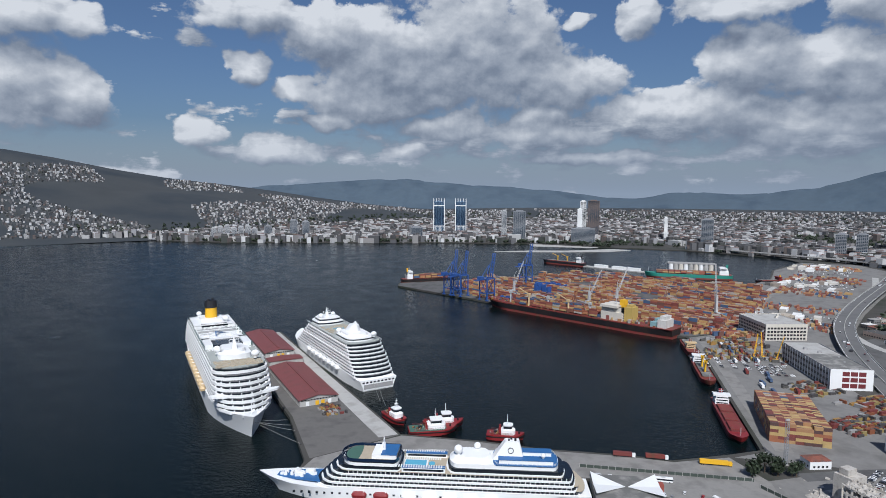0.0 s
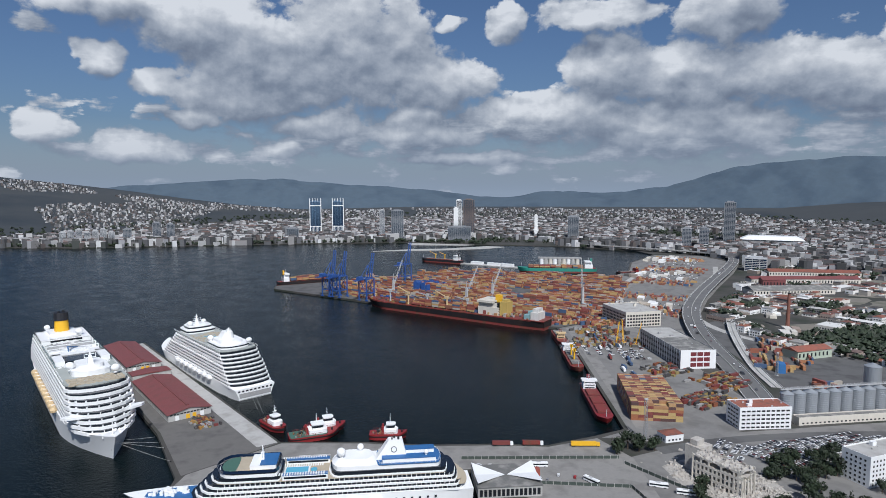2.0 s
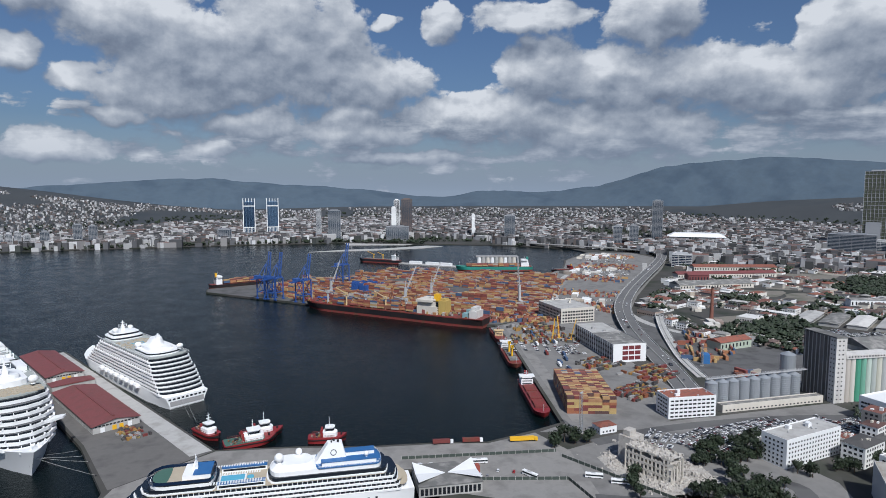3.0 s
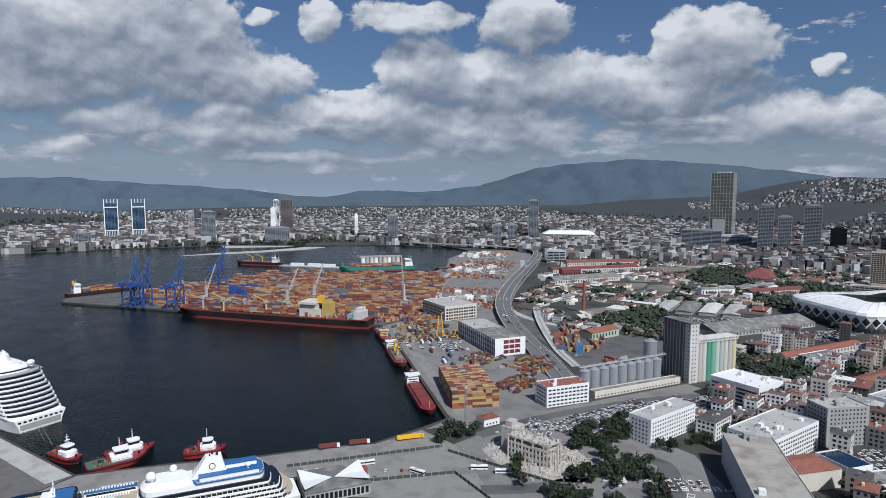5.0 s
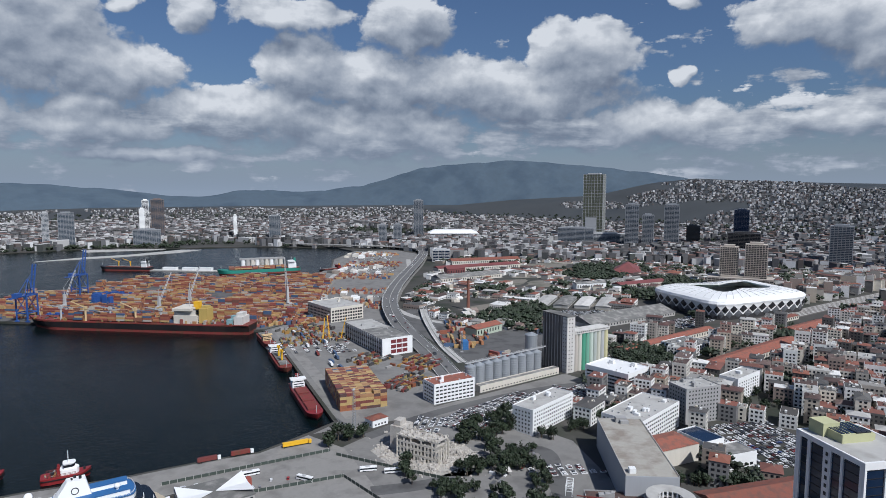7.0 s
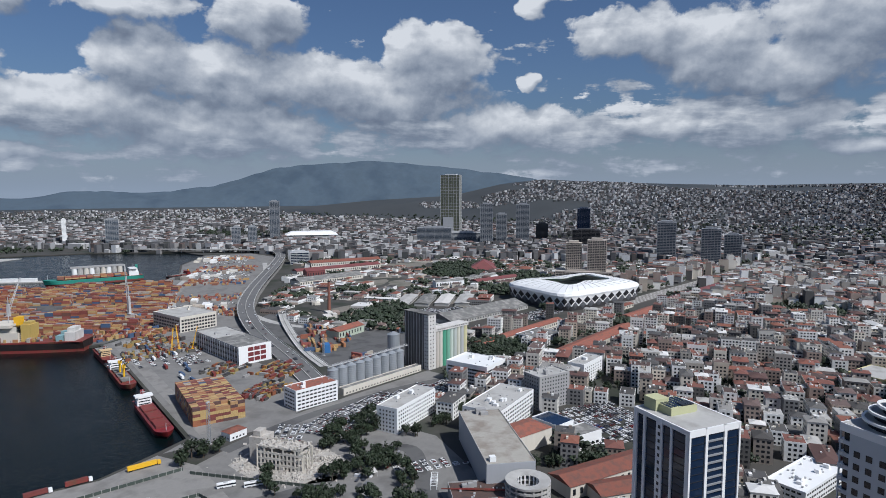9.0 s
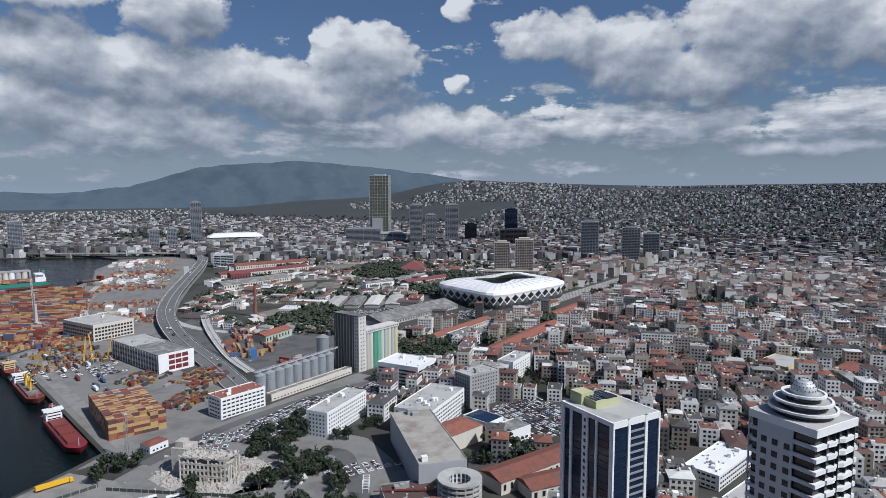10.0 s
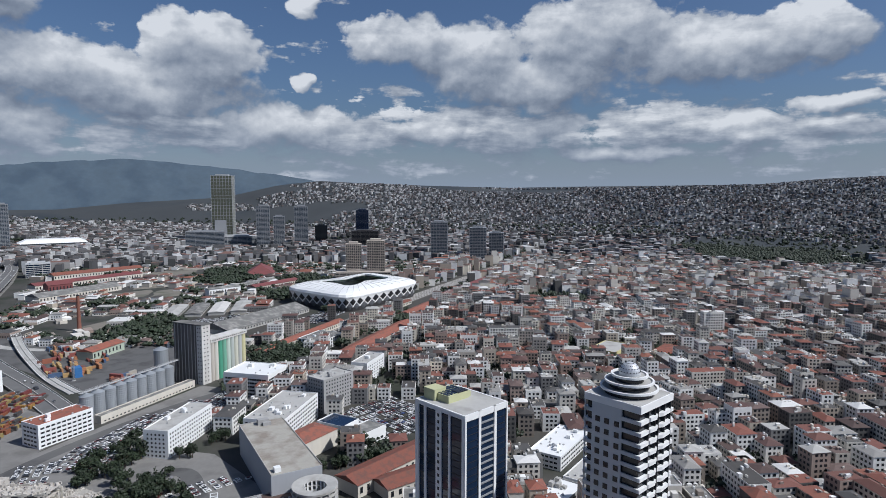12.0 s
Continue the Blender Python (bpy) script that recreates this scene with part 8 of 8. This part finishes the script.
def trunk_mesh(seed, height, spread):
    r, m = random.Random(seed), Mesh()
    m.tube(0, 0, 0.32, -0.3, height * 0.45, 7, 0.2)
    for i in range(5):
        q = i * 1.26 + r.uniform(-0.3, 0.3)
        m.beam((0, 0, height * 0.3), (math.cos(q) * spread * 0.55, math.sin(q) * spread * 0.55, height * r.uniform(0.55, 0.75)), 0.16)
    return m.data("trunk", BARK)


TREE_KINDS = []
for i, (h, s, slim) in enumerate(((9, 4.2, False), (8, 4.6, False), (11, 4.4, False), (10, 2.4, True), (7, 3.4, False))):
    TREE_KINDS.append((leaf_crown(i + 3, h, s, slim), trunk_mesh(i, h, s), "slim dark cypress" if slim else "leafy dark green broadleaf tree"))


def tree(x, y, r, z=QUAY):
    c, t, label = r.choice(TREE_KINDS)
    ob = thing("tree", (x, y, z), r.uniform(0, 360), label + " standing in the town", "tree", "town trees")
    s = r.uniform(0.75, 1.35)
    ob.scale = (s, s, s * r.uniform(0.9, 1.15))
    part("trunk", t, None, ob)
    part("crown", c, None, ob)


def plant_trees():
    r = random.Random(9)
    spots = []
    port_side = [(310, 300, 8, 12, 16), (322, 358, 14, 12, 16), (345, 352, 8, 12, 8), (420, 345, 8, 8, 10), (440, 310, 6, 14, 6), (380, 205, 12, 12, 10), (400, 185, 10, 10, 12), (360, 318, 5, 4, 8), (350, 372, 9, 20, 6), (425, 318, 7, 10, 8), (392, 312, 6, 8, 5), (300, 300, 10, 16, 14), (322, 298, 8, 10, 12), (236, 330, 5, 6, 12), (268, 250, 8, 12, 16), (455, 300, 6, 6, 10), (520, 300, 12, 18, 16), (545, 365, 12, 16, 12), (575, 365, 14, 18, 14)]
    station_side = [(590, 395, 26, 42, 18), (620, 375, 22, 40, 16), (640, 405, 14, 24, 14), (520, 372, 8, 20, 8), (545, 330, 8, 26, 12)]
    town_side = [(232, 412, 12, 16, 4), (300, 350, 6, 14, 6), (505, 292, 8, 26, 14), (560, 240, 12, 40, 20),
                              (255, 275, 12, 14, 20), (270, 240, 9, 8, 16), (298, 268, 8, 8, 10), (285, 310, 12, 20, 10), (240, 300, 8, 10, 8), (315, 335, 8, 10, 8), (262, 215, 8, 10, 14), (415, 122, 6, 10, 14), (360, -95, 16, 30, 34), (470, -120, 14, 40, 40), (400, -180, 16, 50, 40)]
    for cx, cy, n, rx, ry in port_side + station_side + town_side:
        for i in range(n):
            spots.append((cx + r.uniform(-rx, rx), cy + r.uniform(-ry, ry)))
    near = [TK for TK in TAKEN if TK[2] < 60]
    for x, y in spots:
        if all((x - a) ** 2 + (y - b) ** 2 > (c * 0.62) ** 2 for a, b, c in near):
            tree(x, y, r)
    # woods and street trees farther off: many leafy clumps
    m = Mesh()

    def clump(x, y, s, z):
        close = x * x + y * y < 750 ** 2
        for k in range(22 if close else 6):
            px, py, pz = x + r.gauss(0, s * 0.35), y + r.gauss(0, s * 0.35), z + s * r.uniform(0.25, 1.0)
            q = s * (r.uniform(0.12, 0.24) if close else r.uniform(0.26, 0.5))
            a0 = r.uniform(0, 6.3)
            vs = [(px + q * math.cos(a0 + i * 1.2566) * r.uniform(0.7, 1.3), py + q * math.sin(a0 + i * 1.2566) * r.uniform(0.7, 1.3), pz + q * r.uniform(-0.3, 0.3)) for i in range(5)]
            m.add(vs + [(px, py, pz + q * 0.9), (px, py, pz - q * 0.9)], [(i, (i + 1) % 5, 5) for i in range(5)] + [((i + 1) % 5, i, 6) for i in range(5)])
    for cx, cy, cr in PARKS:
        if math.hypot(cx, cy) > 620:
            for i in range(int(cr * cr * 0.02) + 30):
                q, d = r.uniform(0, 6.3), cr * math.sqrt(r.random())
                clump(cx + d * math.cos(q), cy + d * math.sin(q), r.uniform(6, 11), QUAY)
    n = 0
    while n < 18000:
        az, rr = r.uniform(24, 112), math.sqrt(r.uniform(330 ** 2, 2300 ** 2))
        x, y = rr * math.sin(radians(az)), rr * math.cos(radians(az))
        n += 1
        low = x > 560 and y > 440
        thick = noise.noise((x * 0.012, y * 0.012, 8.0))
        if low and (thick < 0.05 or noise.noise((x * 0.007, y * 0.007, 3.0)) > 0.16):
            continue
        if r.random() > (1.0 if low else 0.5 + 0.9 * thick) or not free(x, y, 1):
            continue
        clump(x, y, r.uniform(4.5, 9) * (1.2 if low else 1.1), QUAY + (0 if low else 2))
    for i in range(11000):
        az, rr = r.uniform(-38, 112), r.uniform(2300, 4100)
        x, y = rr * math.sin(radians(az)), rr * math.cos(radians(az))
        z = land_height(x, y)
        if inside(x, y, SHORE) and z < 45:
            clump(x, y, r.uniform(6, 12), z)
    for i in range(260):                                # far shore promenade
        x = r.uniform(-1500, 600)
        clump(x, float(np.interp(x, [-1738, -1304, -807, -386, -172, 318, 590], [2426, 2445, 2308, 2325, 2334, 2305, 2145])) + r.uniform(8, 45), r.uniform(7, 12), QUAY)
    solo("far_trees", m, LEAF, "dark green trees scattered through the town", "trees", kind="stuff")


plant_trees()

# ---- vehicles and small things ----
def car_parts():
    body = Mesh().prism([(-2.1, -0.85), (2.1, -0.85), (2.1, 0.85), (-2.1, 0.85)], 0.35, 0.85).prism(rect(-0.2, 0, 2.6, 1.6), 1.32, 1.42, rect(-0.2, 0, 1.9, 1.3))
    glass = Mesh().prism(rect(-0.15, 0, 2.7, 1.62), 0.85, 1.33, rect(-0.25, 0, 2.0, 1.4))
    wheel = Mesh()
    for x in (0,):
        wheel.add([(0.32 * math.cos(i * 0.785), y, 0.32 + 0.32 * math.sin(i * 0.785)) for y in (-0.12, 0.12) for i in range(8)],
                  [tuple(range(8)), tuple(range(15, 7, -1))] + [(i, 8 + i, 8 + (i + 1) % 8, (i + 1) % 8) for i in range(8)])
    return body.data("body", CAR), glass.data("glasshouse", GLASS_DARK), wheel.data("wheel", BLACK)


CAR_BODY, CAR_GLASS, CAR_WHEEL = car_parts()


def car(x, y, a):
    c = thing("car", (x, y, QUAY + 0.05), a, "parked car on the open lot", "car", "parked cars")
    part("body", CAR_BODY, None, c), part("glasshouse", CAR_GLASS, None, c)
    for sx in (-1.3, 1.3):
        for sy in (-0.78, 0.78):
            part("wheel", CAR_WHEEL, None, c).location = (sx, sy, 0)


def parked_cars():
    r, m, g = random.Random(4), Mesh(), Mesh()
    n = 0
    lots = [(482, 205, 40, 34, 62, 2.7, 6.5), (470, 170, 22, 16, 62, 2.7, 6.5), (405, 395, 60, 14, 5, 2.7, 6.2), (450, 372, 40, 10, 5, 2.7, 6.2), (335, 385, 22, 18, 20, 2.8, 6.5), (300, 395, 22, 10, 40, 2.8, 6.5),
            (520, 350, 22, 12, 5, 2.7, 6.2), (345, 690, 22, 60, 76, 6, 14), (380, 660, 20, 30, 76, 4, 7), (860, 475, 60, 18, 0, 3, 7), (780, 600, 60, 22, -10, 3, 8), (740, 640, 40, 16, -10, 3, 8), (330, 270, 8, 30, 60, 3, 7)]
    for cx, cy, hx, hy, a, sx, sy in lots:
        ca, sa = math.cos(radians(a)), math.sin(radians(a))
        for u in np.arange(-hx, hx, sx):
            for v in np.arange(-hy, hy, sy):
                if r.random() < 0.16:
                    continue
                x, y = cx + ca * u - sa * v, cy + sa * u + ca * v
                if any((x - p) ** 2 + (y - q) ** 2 < (w * 0.6) ** 2 for p, q, w in TAKEN):
                    continue
                turn = a + 90 + r.uniform(-4, 4)
                if n < 40 and r.random() < 0.3 and math.hypot(x, y) < 560:
                    car(x, y, turn)
                    n += 1
                else:
                    m.turned(x, y, 4.3, 1.75, turn, QUAY + 0.3, QUAY + 0.95), m.turned(x, y, 2.1, 1.4, turn, QUAY + 1.3, QUAY + 1.42)
                    g.turned(x, y, 2.7, 1.6, turn, QUAY + 0.95, QUAY + 1.3, 0.15)
    for k in range(1, 40):                              # traffic on the viaduct
        i = r.random() * 9
        p, q = Vector(VIADUCT[int(i)]), Vector(VIADUCT[int(i) + 1])
        d = q - p
        o = p + d * (i % 1) + Vector((-d.y, d.x, 0)).normalized() * r.choice((-8, -4.5, 4.5, 8))
        t = math.degrees(math.atan2(d.y, d.x))
        s = r.choice((1, 1, 1, 1.7))
        m.turned(o.x, o.y, 4.4 * s, 1.8 * s, t, o.z + 0.25, o.z + 1.0 * s), m.turned(o.x, o.y, 2.4 * s, 1.6 * s, t, o.z + 1.0 * s, o.z + 1.5 * s)
    solo("parked_vehicles", m, CAR_MIX, "rows of parked cars, mostly white and grey", "car", kind="stuff")
    solo("parked_vehicle_glass", g, GLASS_DARK, "dark car windows", "car", kind="stuff")


parked_cars()


def lorry(x, y, a, cab, box, label, length=13.0):
    c = thing("lorry", (x, y, QUAY + 0.05), a, label, "lorry", "port lorries")
    part("trailer", Mesh().box(-length / 2, length / 2 - 2.6, -1.25, 1.25, 1.1, 3.9), box, c)
    part("chassis", Mesh().box(-length / 2, length / 2, -0.9, 0.9, 0.7, 1.08), BLACK, c)
    k = part("cab", Mesh().box(length / 2 - 2.2, length / 2, -1.2, 1.2, 0.7, 3.3), cab, c)
    part("windscreen", Mesh().box(length / 2 - 0.1, length / 2 + 0.06, -1.05, 1.05, 1.9, 3.0), GLASS_DARK, k)
    for px in (-length / 2 + 1.2, -length / 2 + 2.6, length / 2 - 0.9):
        for s in (-1.0, 1.0):
            o = part("wheel", CAR_WHEEL, None, c)
            o.location, o.scale = (px, s, 0), (1.5, 1.5, 1.5)


def bus(x, y, a, label="white touring coach parked on the concrete lot"):
    c = thing("coach", (x, y, QUAY + 0.05), a, label, "bus", "parked coaches")
    part("body", Mesh().box(-6, 6, -1.25, 1.25, 0.5, 3.3).box(-5.6, 5.6, -1.1, 1.1, 3.3, 3.5), WHITE, c)
    part("window_band", Mesh().box(-5.8, 6.06, -1.31, 1.31, 1.7, 2.7), GLASS_DARK, c)
    part("roof_unit", Mesh().box(-2, 1, -0.8, 0.8, 3.5, 3.8), CRANE_GREY, c)
    for px in (-3.6, -2.4, 3.8):
        for s in (-1.1, 1.1):
            o = part("wheel", CAR_WHEEL, None, c)
            o.location, o.scale = (px, s, 0), (1.5, 1.5, 1.5)


lorry(199, 427, -12, YELLOW, YELLOW, "yellow articulated lorry driving along the quay", 22)
lorry(137, 441, -12, WHITE, MACHINE, "low-loader with yellow machinery on the quay", 16)
lorry(160, 437, -12, WHITE, HULL_RUST, "flatbed lorry with rusty load on the quay", 16)
for x, y, a in ((219, 356, -28), (231, 343, -28), (178, 371, -62), (152, 401, -12)):
    bus(x, y, a)
r = random.Random(31)
for i in range(18):
    x, y = r.uniform(338, 368), r.uniform(580, 800)
    lorry(x + (y - 690) * 0.16, y, 76 + r.uniform(-6, 6), r.choice((WHITE, RED, WHITE, BLUE_DECK)), r.choice((CARGO_MIX, WHITE, GREY_WALL, HULL_RUST)), "lorry with a trailer waiting in the port yard", 14)
for x, y, a in ((160, 385, 62), (150, 380, 66), (170, 380, 62), (140, 383, 90), (146, 383, 90), (146, 404, -12), (118, 409, -8), (110, 411, -8)):
    car(x, y, a)
for i in range(16):
    car(-10 + i * 6.5, 444 - i * 1.4 + r.uniform(-4, 6), r.choice((80, -10, 85)))
scatter_boxes("yard_machines", [(372, 720, 22, 50, 76, 150, (6, 2, 3)), (355, 500, 24, 16, 20, 110, (6, 2, 3.4)), (400, 545, 24, 22, 20, 60, (8, 2.4, 3.2)), (415, 560, 12, 12, 20, 26, (10, 2.6, 4)), (380, 780, 30, 30, 20, 90, (6, 2.5, 4)), (-98, 538, 14, 10, 118, 60, (4, 2, 2.2)), (370, 600, 22, 20, 20, 60, (7, 2.4, 3))],
              MACHINE, "parked orange forklifts and yard machines", "machine", 41)
scatter_boxes("yard_containers", [(520, 600, 40, 34, 60, 46, (12, 2.5, 5)), (500, 570, 8, 8, 60, 8, (12, 2.5, 7)), (495, 515, 12, 6, 5, 10, (12, 2.5, 6)), (560, 660, 30, 20, 60, 30, (12, 2.5, 5)), (410, 830, 30, 20, 20, 50, (10, 2.5, 5))],
              CARGO_MIX, "scattered yard containers in small stacks", "container", 42)
scatter_boxes("service_yard_goods", [(520, 900, 40, 60, 60, 90, (9, 3, 4)), (600, 1020, 30, 60, 55, 80, (9, 3, 4)), (720, 1180, 40, 60, 50, 90, (10, 3.4, 4)), (860, 1360, 50, 70, 50, 110, (11, 4, 4)), (1000, 1560, 50, 60, 60, 90, (12, 4, 4))],
              CARGO_MIX, "containers and trailers parked beside the motorway", "container", 43)
scatter_boxes("service_yard_sheds", [(560, 960, 50, 50, 55, 12, (20, 10, 6)), (780, 1290, 80, 60, 50, 20, (24, 11, 6)), (960, 1560, 80, 60, 50, 16, (26, 12, 7)), (620, 720, 30, 60, 60, 12, (18, 9, 5)), (700, 880, 60, 40, 55, 16, (22, 10, 5))],
              CITY_WALL, "low grey sheds beside the motorway", "shed", 44)
scatter_boxes("service_yard_cars", [(540, 930, 50, 70, 60, 120, (4.4, 1.8, 1.5)), (800, 1280, 90, 60, 50, 150, (4.4, 1.8, 1.5)), (960, 1520, 90, 60, 50, 120, (4.4, 1.8, 1.5)), (420, 470, 30, 12, 10, 40, (4.4, 1.8, 1.5)), (300, 300, 30, 10, 20, 20, (4.4, 1.8, 1.5))],
              CAR_MIX, "cars parked in the service yards", "car", 45)
b = thing("blue_container_stack", (489, 566, QUAY), 60, "bright blue stacked containers in the yard", "container")
for k in range(4):
    part("container", Mesh().box(-6, 6, -4 + (k % 2) * 0.1, 3.6, k * 2.6, k * 2.6 + 2.55), material("container_blue", (0.04, 0.15, 0.36), 0.6) if k == 0 else bpy.data.materials["container_blue"], b)
for x, y, a in ((430, 708, 0), (408, 716, 40), (422, 724, 80)):
    c = thing("yellow_crane", (x - 40, y - 10, QUAY), a, "yellow lattice mobile crane among yard machines", "crane", "yard cranes")
    m = Mesh()
    for s in (-0.7, 0.7):
        m.beam((0, s, 3), (8, s * 0.4, 30), 0.4)
    for k in range(9):
        m.beam((k * 0.9, -0.6, 3 + k * 3), (0.9 + k * 0.9, 0.6, 6 + k * 3), 0.25)
    part("jib", m, YELLOW, c)
    part("cab", Mesh().box(-4, 2, -1.5, 1.5, 0, 3.2), YELLOW, c)


def lattice_mast(x, y, h, label, mat=STEEL):
    c = thing("lattice_mast", (x, y, QUAY), 15, label, "mast")
    m, n = Mesh(), 14
    for k in range(n):
        z0, z1 = h * k / n, h * (k + 1) / n
        for sx, sy in ((-1, -1), (1, -1), (1, 1), (-1, 1)):
            m.beam((sx * 0.9, sy * 0.9, z0), (sx * 0.9, sy * 0.9, z1), 0.22)
        m.beam((-0.9, -0.9, z0), (0.9, -0.9, z1), 0.14).beam((0.9, 0.9, z0), (-0.9, 0.9, z1), 0.14).beam((-0.9, 0.9, z0), (-0.9, -0.9, z1), 0.14).beam((0.9, -0.9, z0), (0.9, 0.9, z1), 0.14)
    part("lattice", m, mat, c)
    part("foot", Mesh().box(-1.6, 1.6, -1.6, 1.6, 0, 0.5), PALE_CONCRETE, c)
    part("lamp_head", Mesh().box(-1.6, 1.6, -0.5, 0.5, h, h + 1.2), CRANE_GREY, c)


lattice_mast(250, 428, 33, "tall galvanised lattice floodlight mast")
lattice_mast(476, 556, 24, "slim steel yard floodlight mast"), lattice_mast(395, 740, 26, "slim rusty yard floodlight mast", HULL_RUST)

# wall round the lorry park and the low kerb walls
for i, (x0, y0, x1, y1) in enumerate(((128, 381, 201, 359), (201, 359, 203, 312), (214, 393, 241, 336), (241, 336, 256, 306), (100, 424, 214, 402))):
    L, a = math.hypot(x1 - x0, y1 - y0), math.degrees(math.atan2(y1 - y0, x1 - x0))
    f = thing("boundary_wall", (x0, y0, QUAY), a, "dark green boundary wall with posts", "wall", "yard boundary walls")
    part("panel", Mesh().box(0, L, -0.12, 0.12, 0, 2.2), material("dark_green_fence", (0.05, 0.065, 0.055), 0.7) if i == 0 else bpy.data.materials["dark_green_fence"], f)
    for k in range(int(L / 5) + 1):
        part("post", Mesh().box(k * 5 - 0.16, k * 5 + 0.16, -0.18, 0.18, 0, 2.5), PALE_CONCRETE, f)

# mooring lines, bollards and fenders on the pier
LINES = [((-150, 484, 12), (-118, 488)), ((-150, 484, 12), (-124, 500)), ((-152, 488, 12), (-131, 512)), ((-150, 483, 12), (-108, 462)), ((-68, 606, 8), (-56, 560)), ((-64, 604, 8), (-50, 548))]
for (x, y, z), (px, py) in LINES:
    ln = thing("mooring_line", (px, py, QUAY), 0, "slack pale mooring rope from ship to pier", "rope", "mooring lines")
    m, d = Mesh(), Vector((x - px, y - py, z - QUAY))
    for k in range(6):
        a, c = k / 6, (k + 1) / 6
        m.beam(d * a + Vector((0, 0, 0.6 - 2.2 * a * (1 - a))), d * c + Vector((0, 0, 0.6 - 2.2 * c * (1 - c))), 0.16)
    part("rope", m, PALE_CONCRETE, ln)
    part("bollard", Mesh().tube(0, 0, 0.3, 0, 0.6, 8).tube(0, 0, 0.45, 0.6, 0.85, 8), BLACK, ln)
r = random.Random(8)
for i in range(17):
    t = i / 16
    for x, y in ((-33.5 - 189 * t, 484.5 + 358 * t), (-129.5 - 146 * t, 520.5 + 294 * t)):
        f = thing("quay_fender", (x, y, 1.2), 27.8, "black rubber fender on the quay wall", "fender", "quay fenders")
        part("tyre", Mesh().box(-0.5, 0.5, -0.9, 0.9, -0.8, 1.4), BLACK, f)

# tanks and big stores by the far basin
b = thing("storage_silos", (585, 1436, QUAY), -18, "row of pale storage silos behind the green ship", "silo")
part("quay_base", Mesh().box(-80, 90, -14, 24, -8, 0.3), PALE_CONCRETE, b)
for i in range(9):
    part("silo", Mesh().tube(-40 + i * 11, 4, 5.2, 0, 26, 14), (WHITE, PALE_CONCRETE, BEIGE)[i % 3], b)
part("headhouse", Mesh().box(-48, 56, -1, 9, 26, 30), GREY_WALL, b)
b = thing("jetty", (440, 1560, 0), -45, "long pale jetty with sheds in the bay", "jetty")
part("deck", Mesh().box(-90, 90, -10, 10, -3, 2.4), PALE_CONCRETE, b)
for x in (-50, 0, 40):
    part("shed", Mesh().box(x, x + 34, -6, 6, 2.4, 9), WHITE, b)
